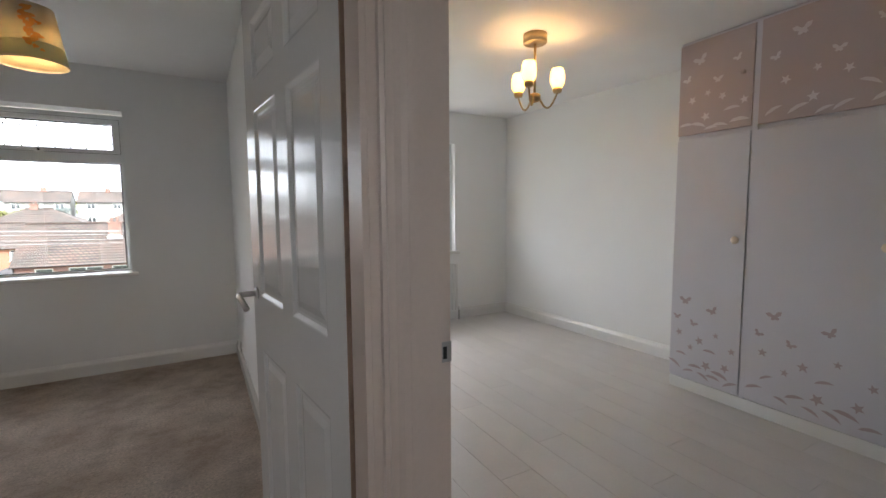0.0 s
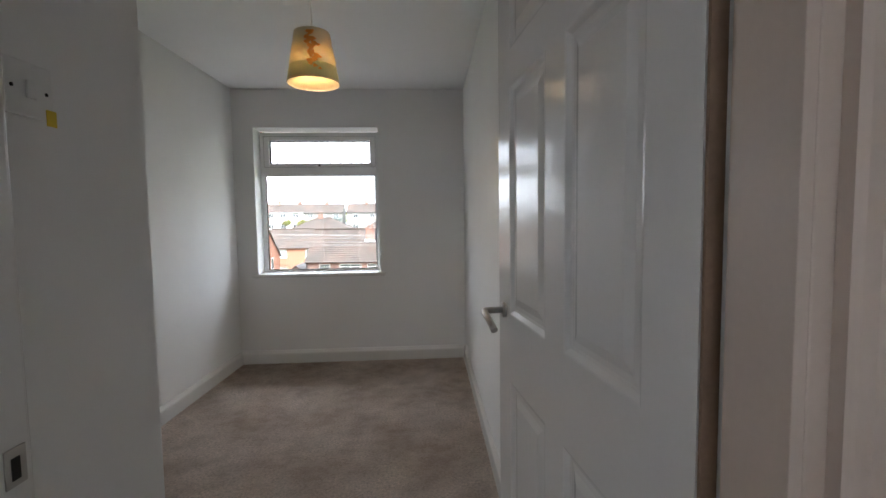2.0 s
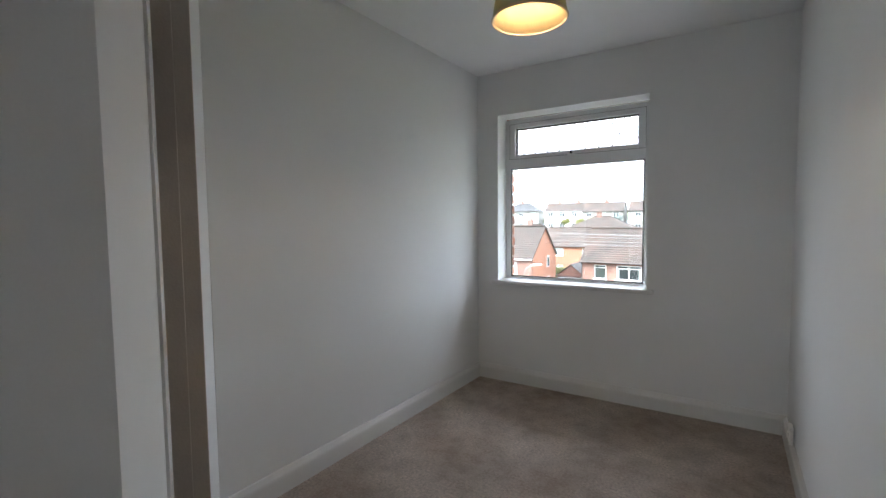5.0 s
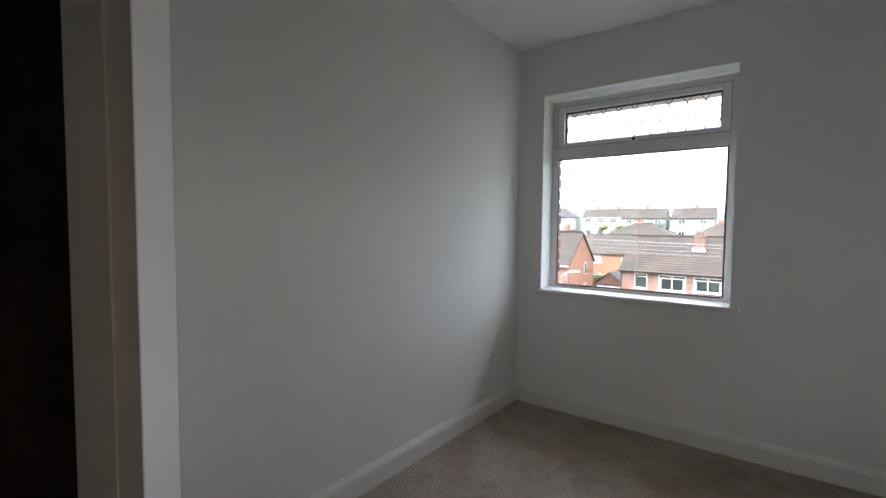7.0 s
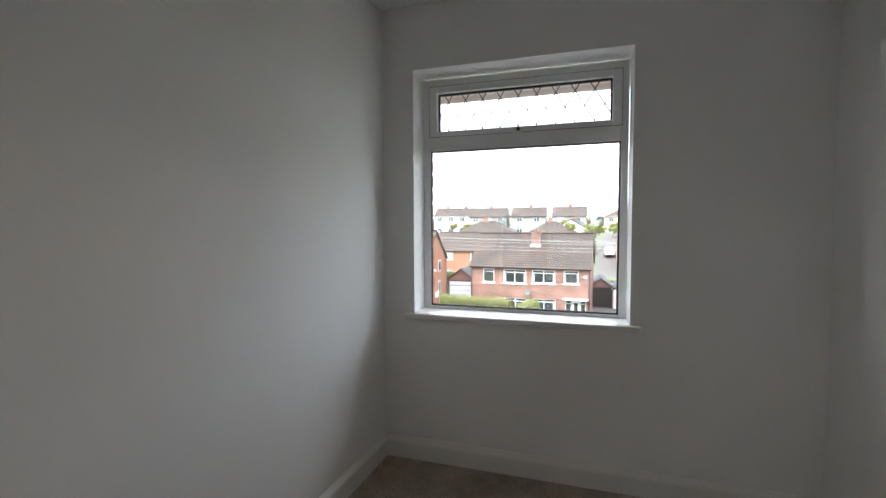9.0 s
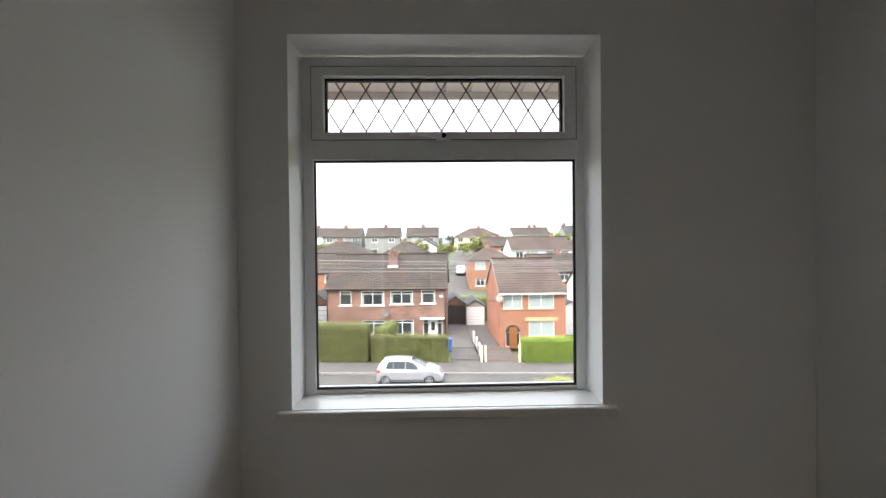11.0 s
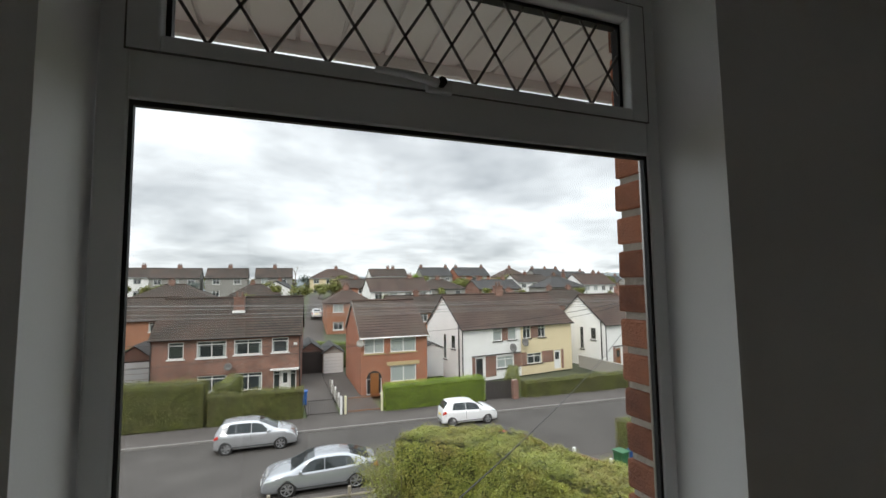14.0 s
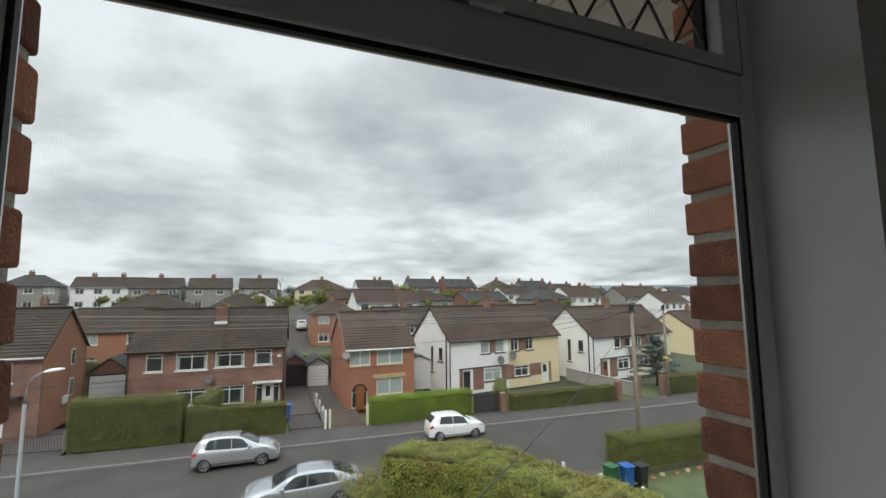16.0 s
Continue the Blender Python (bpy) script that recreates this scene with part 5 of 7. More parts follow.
    # white and cream rendered pair with brick panels
    for (x, y, z, a, off, lab, m1, m2) in ((15.5, 36.0, -7.4, 8.4, 0.4, "white and cream rendered semi-detached pair with brick panels", M_WHITE, M_CREAM), (31.3, 36.1, -7.45, 9.0, 0.05, "white and pale cream rendered pair with open top windows", M_WHITE, M_PALECREAM)):
        e = 4.85 if off > 0.2 else 4.60
        u0 = 0.15 if off < 0.2 else 0.0
        w = house(x, y, z, a, 13.1, 7.0, e, e + 2.85, m1, M_TILER,
                  wins=[(3.35, 4.35, e - 1.4, e - 0.2, 0, off > 0.2), (5.05, 6.05, e - 1.4, e - 0.2, 0, off > 0.2), (6.85, 7.8, e - 1.4, e - 0.2, 1), (8.7, 9.65, e - 1.4, e - 0.2, 1), (3.75, 5.65, 0.95, 2.0, 1, off > 0.2), (7.25, 9.1, 1.0, 2.0, 1)],
                  doors=[(1.4, 2.25, 0.2, 2.05, M_TIMBERSHADE if off > 0.2 else M_DOORB), (10.7, 11.6, 0.2, 2.05, M_FRAMEW if off > 0.2 else M_DOORB)],
                  chim=[(6.5, 0.75)], label=lab, courses=15, split=(6.55, m2), trim=M_TIMBERSHADE, sill_mat=M_TIMBERSHADE, gut=M_TIMBERSHADE)
        for a0, b0, c0, d0 in ((4.36, 5.04, e - 1.4, e - 0.15), (7.81, 8.69, e - 1.4, e - 0.15), (2.45, 3.62, 0.3, 2.15), (5.68, 6.53, 0.85, 2.15), (6.57, 7.2, 0.85, 2.15), (9.13, 10.6, 0.95, 2.1), (1.0, 1.35, 0.2, 2.15), (11.65, 11.95, 0.2, 2.1)):
            part("brick_panel", B(a0, -0.02, c0, b0, 0.05, d0), M_BRICK, w)
        part("string_course", B(0.95, -0.08, 2.2, 6.54, 0.02, 2.28), M_TIMBERSHADE, w)
        for du, dz in ((5.3, 2.75), (6.75, 3.15)):
            part("satellite_dish", lathe([(0.0, 0.0), (0.2, 0.02), (0.40, 0.11), (0.39, 0.12), (0.19, 0.035), (0, 0.015)], 18, m=pose(du, -0.35, dz, rx=75)), M_DISH, w)
        part("downpipe", tube([(0.0, -0.06, 0.1), (0.0, -0.06, e - 0.25)], 0.05, 8), M_TIMBERSHADE, w)
        part("downpipe", tube([(-0.06, 0.5, 0.1), (-0.06, 0.5, e + 0.2)], 0.06, 8), M_TIMBERSHADE, w)
        # gable windows
        for ya, yb, za, zb in ((1.2, 1.9, 2.9, 4.1), (2.9, 3.4, 1.8, 4.1)):
            g = part("gable_window", B(-0.025, ya - 0.05, za - 0.05, 0.01, yb + 0.05, zb + 0.05), M_FRAMEW, w)
            part("pane", B(-0.032, ya + 0.05, za + 0.05, -0.026, yb - 0.05, zb - 0.05), M_HGLASS, g)
            part("sill", B(-0.09, ya - 0.1, za - 0.13, 0.0, yb + 0.1, za - 0.052), M_TIMBERSHADE, g)
    # orange-gabled house further up the road
    l = house(-21.75, 34.0, -7.0, 0, 9.6, 7.0, 5.0, 7.75, M_BRICK, M_TILE,
              wins=[(5.6, 8.2, 3.45, 4.6, 1, True), (1.0, 3.0, 3.45, 4.6, 1), (1.0, 3.5, 0.9, 2.1, 1)], doors=[(6.6, 8.0, 0.3, 2.4, M_FRAMEW)], chim=[(4.5, 0.6)],
              label="brick house with an orange brick gable wall", gable_m=M_ORANGE, courses=16, trim=M_TILE, gut=M_FRAMEW)
    part("porch_canopy", B(5.4, -0.7, 2.5, 8.8, 0.0, 2.65, 0.01), M_TIMBERSHADE, l)
    for za, zb in ((1.7, 2.9), (3.8, 4.9)):
        g = part("gable_window", B(9.59, 4.2, za, 9.63, 4.9, zb), M_FRAMEW, l)
        part("pane", B(9.631, 4.27, za + 0.08, 9.637, 4.83, zb - 0.08), M_HGLASS, g)
    part("alarm_box", B(9.6, 3.2, 1.4, 9.75, 3.8, 1.9, 0.01), M_FRAMEW, l)


build_near_houses()


def shed(name, x, y, z, w, d, hgt, peak, wallm, roofm, doorm, label):
    """Small garage with its gable to the road."""
    g = empty(name, pose(x, y, z))
    tagged(g, label, "garage")
    bm = bmesh.new()
    pr = [(0, 0), (w, 0), (w, hgt), (w / 2, peak), (0, hgt)]
    a = [bm.verts.new((p, 0, q)) for p, q in pr]
    b = [bm.verts.new((p, d, q)) for p, q in pr]
    bm.faces.new(a[::-1]); bm.faces.new(b)
    for i in range(5):
        bm.faces.new((a[i], a[(i + 1) % 5], b[(i + 1) % 5], b[i]))
    part("wall", bm, wallm, g)
    for s in (0, 1):
        bm = bmesh.new()
        x0, x1 = (-0.15, w / 2) if s == 0 else (w + 0.15, w / 2)
        dz = (peak - hgt) / (w / 2) * 0.15
        vs = [(x0, -0.2, hgt - dz + 0.03), (x1, -0.2, peak + 0.03), (x1, d + 0.1, peak + 0.03), (x0, d + 0.1, hgt - dz + 0.03)]
        lo = [bm.verts.new(v) for v in vs]
        hi = [bm.verts.new((p, q, r + 0.07)) for p, q, r in vs]
        bm.faces.new(lo); bm.faces.new(hi[::-1])
        for i in range(4):
            bm.faces.new((lo[i], lo[(i + 1) % 4], hi[(i + 1) % 4], hi[i]))
        part("roof", bm, roofm, g)
    dd = bmesh.new()
    n = 6
    for i in range(n):
        box(dd, 0.18, -0.035 + 0.0, 0.02 + (hgt - 0.15) * i / n, w - 0.18, -0.004, 0.005 + (hgt - 0.15) * (i + 1) / n - 0.01, 0.006)
    part("garage_door", dd, doorm, g)
    part("door_frame", (lambda q: (frame_ring(q, 0.08, w - 0.08, 0.0, hgt - 0.05, 0.09, -0.05, -0.003), q)[1])(bmesh.new()), M_TIMBERSHADE if wallm is M_BRICK else M_FRAMEW, g)
    return g


def build_sheds():
    # first garage stands open: its dark door boards stand for inner shade
    shed("garage", 1.95, 44.0, -7.3, 2.2, 5.0, 2.4, 3.2, M_BRICK, M_TILEG, M_TIMBERSHADE, "brick garage, dark boards painting the shade of its open doorway")
    shed("garage", 4.12, 43.5, -7.0, 1.95, 4.2, 1.95, 2.6, M_CONC, M_TILEG, M_FRAMEW, "pale concrete garage with a white door and grey roof")
    shed("garage", -12.0, 41.0, -7.2, 2.8, 5.5, 2.9, 4.0, M_BRICK, M_TIMBERSHADE, M_FRAMEW, "brick garage with a white up-and-over door")
    shed("garage", 12.4, 39.6, -7.3, 3.0, 5.5, 2.4, 3.1, M_WHITE, M_TILEG, M_WHITE, "low white side extension with a grey roof")
    shed("garage", 1.0, 76.0, terrain(2, 76) - 0.15, 2.6, 5.0, 2.3, 3.1, M_BRICK, M_TILEG, M_TIMBERSHADE, "brick garage with dark doors beside the back lane")
    shed("garage", -1.2, 66.0, terrain(0, 66) - 0.15, 1.9, 4.0, 2.0, 2.5, M_CONC, M_TILEG, M_CONC, "grey concrete garage by the garden hedge")


build_sheds()


def build_far_houses():
    rnd = random.Random(21)
    def W4(w, e, blind=False):
        r = []
        n = max(2, int(w // 3))
        for i in range(n):
            c = w * (i + 0.5) / n
            for z in (e - 1.5, e - 4.1):
                r.append((c - 0.75, c + 0.75, z, z + 1.15, 1, blind and rnd.random() < 0.22))
        return r
    # (x, y, width, eave above ground, rise, wall, roof, hip, turn, chimney positions, ground or None)
    rows = [
        (-20.5, 62, 8.5, 3.6, 2.6, M_ORANGE, M_TILE, 0, 3, ()), (-20.3, 72, 11, 4.3, 2.1, M_BRICK, M_TILE, 4.2, 0, (5.0,)),
        (6.5, 66, 6.6, 4.7, 1.8, M_ORANGE, M_TILER, 2.9, 0, (3.2,)), (15.5, 62, 9.5, 3.4, 2.3, M_ORANGE, M_TILE, 0, 6, (5.0,)),
        (16.0, 82, 12, 3.6, 2.5, M_WHITE, M_TILER, 0, 4, (9.0,)), (31, 62, 12, 3.3, 2.5, M_BRICK, M_TILE, 4.0, 6, (6.0,)), (44, 66, 14, 3.3, 2.5, M_BRICK, M_TILE, 4.0, 10, (4.0, 9.0)),
        (-31, 70, 10, 3.2, 2.4, M_BRICK, M_TILE, 4.2, 0, (4.0,)), (-43, 66, 11, 3.2, 2.4, M_BRICK, M_TILE, 4.2, 0, (4.0,)),
        (-46, 105, 9, 4.6, 2.0, M_GREYR, M_TILEG, 3.0, 8, (4.0,)), (-36, 108, 12, 4.4, 2.0, M_WHITE, M_TILE, 0, 4, (3.0, 8.0)), (-25.6, 105, 9.2, 4.2, 2.0, M_GREYR, M_TILE, 0, 2, (5.0,)), (-15.2, 105, 8.2, 4.2, 2.0, M_GREYR, M_TILE, 0, 1, (4.5,)), (-5.4, 105, 7.8, 4.2, 2.0, M_GREYR, M_TILE, 0, 0, (4.0,)),
        (7, 119, 13, 3.9, 2.3, M_CREAM, M_TILER, 4.5, 0, (7.0,)), (23.4, 120, 10.5, 4.2, 2.1, M_WHITE, M_TILE, 0, 2, (5.5, 7.0)), (38.6, 121, 9.3, 4.3, 2.4, M_GREYR, M_TILEG, 0, 3, (0.6, 8.6)), (49.5, 121, 11.0, 4.3, 2.4, M_REDB, M_TILEG, 0, 5, (1.0, 10.0)),
        (64.5, 121, 10.0, 3.9, 2.6, M_CREAM, M_TILER, 4.2, 7, (5.0,)), (77, 121, 11.5, 4.4, 2.5, M_GREYR, M_TILEG, 0, 8, (0.7, 6.0, 10.8)), (91, 124, 10.5, 4.2, 2.4, M_GREYR, M_TILEG, 0, 9, (1.0, 9.0)), (104, 130, 10.5, 4.2, 2.4, M_GREYR, M_TILEG, 0, 9, (1.0, 9.0)), (117, 136, 10.5, 4.2, 2.4, M_GREYR, M_TILEG, 0, 9, (1.0, 9.0)),
        (57, 84, 11, 3.8, 2.2, M_GREYR, M_TILEG, 4.0, 12, (8.0,)), (69, 88, 12, 3.8, 2.6, M_WHITE, M_TILER, 0, 12, (8.0,)), (58, 46, 12, 3.9, 2.3, M_CREAM, M_TILER, 0, 14, (6.0,)),
        (-60, 36, 11, 5.0, 2.8, M_BRICK, M_TILE, 0, 0, (6.0,)), (-38, 35, 11, 5.0, 2.8, M_BRICK, M_TILE, 0, 0, (6.0,)),
        (-9, 90, 9, 2.4, 1.9, M_GREYR, M_TILE, 3.4, 3, (4.0,)), (2.5, 95, 9, 2.2, 1.9, M_WHITE, M_TILEG, 0, 80, (4.0,)), (12.5, 98, 9, 2.2, 1.8, M_REDB, M_TILE, 0, 4, (4.0,)), (29, 92, 11, 2.6, 2.0, M_GREYR, M_TILE, 4.0, 5, (5.5,)), (43, 92, 12, 2.4, 2.0, M_BRICK, M_TILEG, 0, 7, (2.0, 9.0)), (58, 100, 11, 2.6, 2.0, M_WHITE, M_TILE, 0, 9, (5.0,)), (70, 104, 11, 2.4, 2.0, M_BRICK, M_TILE, 4.0, 9, (5.0,)),
        (90, 92, 12, 4.0, 2.5, M_GREYR, M_TILER, 0, 14, (5.0,)), (105, 100, 12, 4.0, 2.5, M_WHITE, M_TILER, 0, 14, (5.0,)), (84, 74, 12, 4.0, 2.5, M_WHITE, M_TILER, 0, 14, (5.0,)),
    ]
    names = {id(M_ORANGE): "orange brick", id(M_CREAM): "cream rendered", id(M_BRICK): "brown brick", id(M_WHITE): "white rendered", id(M_GREYR): "grey pebbledashed", id(M_REDB): "red brick", id(M_PALECREAM): "pale cream rendered"}
    for x, y, w, e, rise, wm, rm, hip, turn, ch in rows:
        z = min(terrain(x + a, y + b) for a in (0, w) for b in (0, 7)) - 0.05 - max(0, 4.8 - e)
        top = terrain(x + w / 2, y)
        e2 = e + max(0, top - z)
        house(x, y, z, turn, w, 7.0, e2, e2 + rise, wm, rm, wins=W4(w, e2, True), doors=(), chim=[(c, 0.6) for c in ch],
              label=names[id(wm)] + (" hipped-roof house on the slope across the valley" if hip else " gabled house on the slope across the valley"), hip=hip, courses=9, trim=rm, gut=M_GALV if wm in (M_WHITE, M_CREAM) else M_TIMBERSHADE, group="houses on the far slope")
    # scattered roofs of the plain to the east
    for i in range(46):
        a = radians(rnd.uniform(36, 62))
        d = rnd.uniform(170, 620)
        x, y = d * math.sin(a), d * math.cos(a)
        w = rnd.uniform(9, 16)
        house(x, y, terrain(x, y) - 0.3, rnd.uniform(-10, 60), w, 7.5, 4.8, 7.6, rnd.choice([M_GREYR, M_BRICK, M_WHITE, M_CREAM]), rnd.choice([M_TILE, M_TILER, M_TILEG]), label="distant gabled house on the plain", courses=4, trim=M_TILE, gut=M_TIMBERSHADE, group="houses on the plain")


build_far_houses()


# ---- hedges, trees ----
M_LEAFN = mat("mottled_bronze_green_leaf", (0.155, 0.175, 0.030), 0.6, var=0.5, scale=2.2, bump=0, isle=0.8, hue2=(0.40, 0.42, 0.07))
add_patches(M_LEAFN, 0.9, (0.24, 0.13, 0.05), 0.5)
add_patches(M_LEAFN, 3.5, (0.16, 0.23, 0.04), 0.45)
add_patches(M_LEAFN, 8.0, (0.085, 0.09, 0.025), 0.35)
add_patches(M_LEAFD, 1.0, (0.13, 0.095, 0.04), 0.5)
def leaves_mesh(name, pts, nrms, size, material, seed, parent=None, label=""):
    """Many small two-sided leaves at the given points, turned about their normals."""
    r = np.random.RandomState(seed)
    size = size * 0.62 if size < 0.1 else size
    n = len(pts)
    P, Nn = np.array(pts), np.array(nrms)
    Nn = Nn + r.normal(0, 0.55, Nn.shape)
    Nn /= np.linalg.norm(Nn, axis=1)[:, None] + 1e-9
    t = r.normal(0, 1, (n, 3))
    u = np.cross(Nn, t)
    u /= np.linalg.norm(u, axis=1)[:, None] + 1e-9
    v = np.cross(Nn, u)
    s = size * r.uniform(0.6, 1.3, (n, 1))
    a, b = u * s, v * s * 0.55
    V = np.empty((n * 4, 3))
    V[0::4], V[1::4], V[2::4], V[3::4] = P - a, P + b, P + a, P - b
    F = np.arange(n * 4).reshape(n, 4)
    me = bpy.data.meshes.new(name)
    me.from_pydata(V.tolist(), [], F.tolist())
    me.materials.append(material)
    ob = new(name, me)
    if parent:
        ob.parent = parent
    if label:
        ob["label"] = label
    return ob


def hedge(path, widths, zbase, ztops, n, size, material, label, seed, lump=0.18):
    """A clipped hedge along a plan line: a core coloured as inner shade and a skin of small leaves."""
    h = empty("hedge")
    tagged(h, label, "hedge")
    path = [Vector((*p, 0)) for p in path]
    seglen = [(b - a).length for a, b in zip(path, path[1:])]
    L = sum(seglen)
    def at(s):
        for i, l in enumerate(seglen):
            if s <= l or i == len(seglen) - 1:
                q = s / l
                p = path[i].lerp(path[i + 1], q)
                d = (path[i + 1] - path[i]).normalized()
                w = widths[i] * (1 - q) + widths[i + 1] * q
                zt = ztops[i] * (1 - q) + ztops[i + 1] * q
                zb = zbase[i] * (1 - q) + zbase[i + 1] * q
                return p, Vector((-d.y, d.x, 0)), d, w, zt, zb
            s -= l
    def skin(s, c, cap=0):
        """c runs round the section from one foot over the top to the other."""
        p, nr, d, w, zt, zb = at(max(0, min(L, s)))
        hh = zt - zb
        per = 2 * hh + w
        k = c * per
        if k < hh:
            o, z, n_ = -w / 2, zb + k, -nr
        elif k < hh + w:
            o, z, n_ = -w / 2 + (k - hh), zt, Vector((0, 0, 1))
        else:
            o, z, n_ = w / 2, zt - (k - hh - w), nr
        pos = p + nr * o + Vector((0, 0, z))
        # round the shoulders
        rr = min(0.25, w * 0.25)
        edge = max(0, abs(o) - (w / 2 - rr)) * max(0, z - (zt - rr))
        pos -= (nr * (1 if o > 0 else -1) + Vector((0, 0, 1))) * edge * 1.2
        pos += n_ * lump * (noise.noise(pos * 0.9) + 0.6 * noise.noise(pos * 2.7))
        return pos, n_
    r = random.Random(seed)
    bm = bmesh.new()
    ns, nc = max(8, int(L / 0.35)), 18
    rows = []
    for i in range(ns + 1):
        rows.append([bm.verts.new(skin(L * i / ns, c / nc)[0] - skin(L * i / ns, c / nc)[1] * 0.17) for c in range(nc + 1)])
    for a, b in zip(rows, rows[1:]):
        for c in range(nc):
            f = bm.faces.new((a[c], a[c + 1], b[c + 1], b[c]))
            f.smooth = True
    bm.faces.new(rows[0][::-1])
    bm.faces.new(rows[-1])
    # core sheet is dark so gaps between leaves read as shade
    part("hedge_core", bm, M_CORE, h, "dark core coloured as the shade between leaves")
    pts, nrm = [], []
    for _ in range(n):
        q, m_ = skin(r.uniform(0, L), r.random())
        q = q + m_ * (r.uniform(-0.15, 0.05) + (r.uniform(0.0, 0.16) if r.random() < 0.12 else 0.0))
        pts.append(q); nrm.append(m_ + Vector((0, 0, 0.35)))
    p0, nr, d, w, zt, zb = at(0)
    p1, nr1, d1, w1, zt1, zb1 = at(L)
    for (p, nr_, d_, w_, zt_, zb_, sg) in ((p0, nr, d, w, zt, zb, -1), (p1, nr1, d1, w1, zt1, zb1, 1)):
        area = w_ * (zt_ - zb_)
        tot = L * (2 * (zt - zb) + w)
        for _ in range(int(n * area / tot)):
            q = p + nr_ * r.uniform(-w_ / 2, w_ / 2) + Vector((0, 0, r.uniform(zb_, zt_ - 0.05)))
            q += d_ * sg * (0.04 + lump * 0.5 * noise.noise(q * 1.3))
            pts.append(q); nrm.append(d_ * sg + Vector((0, 0, 0.3)))
    lv = leaves_mesh("leaves", pts, nrm, size, material, seed, h)
    lv["kind"] = "stuff"
    return h


def build_hedges():
    z = GZ + 0.05
    hedge([(-9.4, 30.75), (-3.9, 30.2)], [1.3, 1.3], [z, z], [-4.15, -4.3], 39600, 0.036, M_LEAFD, "tall clipped dark green garden hedge", 1)
    hedge([(-3.7, 30.0), (1.75, 29.75)], [1.1, 1.1], [z, z], [-5.0, -5.05], 28600, 0.036, M_LEAFD, "clipped green garden hedge by the drive", 2)
    hedge([(-3.2, 30.8), (-2.6, 34.0)], [1.2, 1.0], [z, z], [-4.75, -4.7], 17600, 0.036, M_LEAF, "side hedge between two front gardens", 3)
    hedge([(6.95, 29.15), (14.1, 28.95)], [1.2, 1.1], [z, z], [-5.25, -5.2], 39600, 0.036, M_LEAFY, "bright green square-clipped garden hedge", 4, 0.10)
    hedge([(17.2, 28.4), (26.0, 27.9)], [1.0, 1.0], [z, z], [-5.75, -5.65], 28600, 0.036, M_LEAFD, "low dark garden hedge", 5)
    hedge([(16.6, 29.2), (19.5, 34.0)], [1.0, 1.0], [z, z], [-5.5, -5.7], 13200, 0.036, M_LEAF, "side hedge between the rendered houses", 6)
    hedge([(32.0, 28.1), (42, 27.5)], [1.2, 1.2], [z, z], [-5.4, -5.4], 22000, 0.040, M_LEAFD, "dark square-clipped hedge beside a gateway", 7)
    hedge([(16.4, 17.2), (22.6, 16.7)], [1.6, 1.6], [GZ, GZ], [-5.45, -5.4], 61600, 0.030, M_LEAFD, "dense square-clipped neighbour's hedge", 8, 0.12)
    hedge([(5.05, 15.9), (7.3, 13.4), (9.6, 8.6), (10.4, 5.0)], [1.9, 2.3, 2.3, 2.3], [-6.75, -6.3, -5.0, -4.3], [-4.1, -3.82, -4.12, -4.28], 150000, 0.044, M_LEAFN, "overgrown green and bronze garden hedge", 9, 0.24)

    hedge([(3.2, 49.0), (7.9, 49.0)], [1.4, 1.4], [-7.6, -7.6], [-4.55, -4.75], 9000, 0.05, M_LEAFY, "bright back garden hedge behind the garages", 10)
    hedge([(-14.0, 47.5), (-9.8, 46.5)], [1.4, 1.4], [-7.5, -7.5], [-4.0, -4.0], 2500, 0.07, M_LEAFD, "dark back garden hedge behind the brick garage", 11)
    hedge([(0.2, 62), (1.6, 76)], [1.6, 1.6], [-6.2, -4.4], [-4.0, -2.2], 2500, 0.09, M_LEAF, "garden hedge beside the back lane", 12)


build_hedges()


def branch_tree(name, x, y, z, hgt, spread, leafm, n, size, label, seed, bare=False, dens=1.0):
    """Tapered trunk, forking limbs, and clumps of leaves hung at their ends."""
    t = empty(name, pose(x, y, z))
    tagged(t, label, "tree" if hgt > 2 else "shrub")
    r = random.Random(seed)
    bm = bmesh.new()
    tips = []
    def grow(p, d, l, rad, lev):
        pts, q = [p], p
        dd = d.copy()
        for k in range(4):
            dd = (dd + Vector((r.gauss(0, .16), r.gauss(0, .16), r.gauss(0.05, .08)))).normalized()
            q = q + dd * l / 4
            pts.append(q)
        tube(pts, [rad * (1 - 0.12 * i) for i in range(5)], 6, bm)
        tips.append((q, lev))
        if lev < 3:
            for k in range(r.choice([2, 3, 3])):
                s = pts[r.choice([2, 3, 4])]
                nd = (dd + Vector((r.gauss(0, spread), r.gauss(0, spread), r.gauss(0.1, .3)))).normalized()
                grow(s, nd, l * r.uniform(.55, .75), rad * 0.58, lev + 1)
    grow(Vector((0, 0, -0.1)), Vector((0, 0, 1)), hgt * 0.42, hgt * 0.03, 0)
    part("trunk", bm, M_TWIG if bare else M_BARK, t)
    if n:
        pts, nr = [], []
        for q, lev in tips:
            if lev < 1:
                continue
            c = n // len(tips)
            rr = hgt * 0.10 * r.uniform(.6, 1.3)
            for _ in range(c):
                v = Vector((r.gauss(0, 1), r.gauss(0, 1), r.gauss(0, .8)))
                pts.append(q + v * rr); nr.append(v.normalized() if v.length else Vector((0, 0, 1)))
        lv = leaves_mesh("crown", pts, nr, size, leafm, seed, t)
        lv["kind"] = "stuff"
    return t


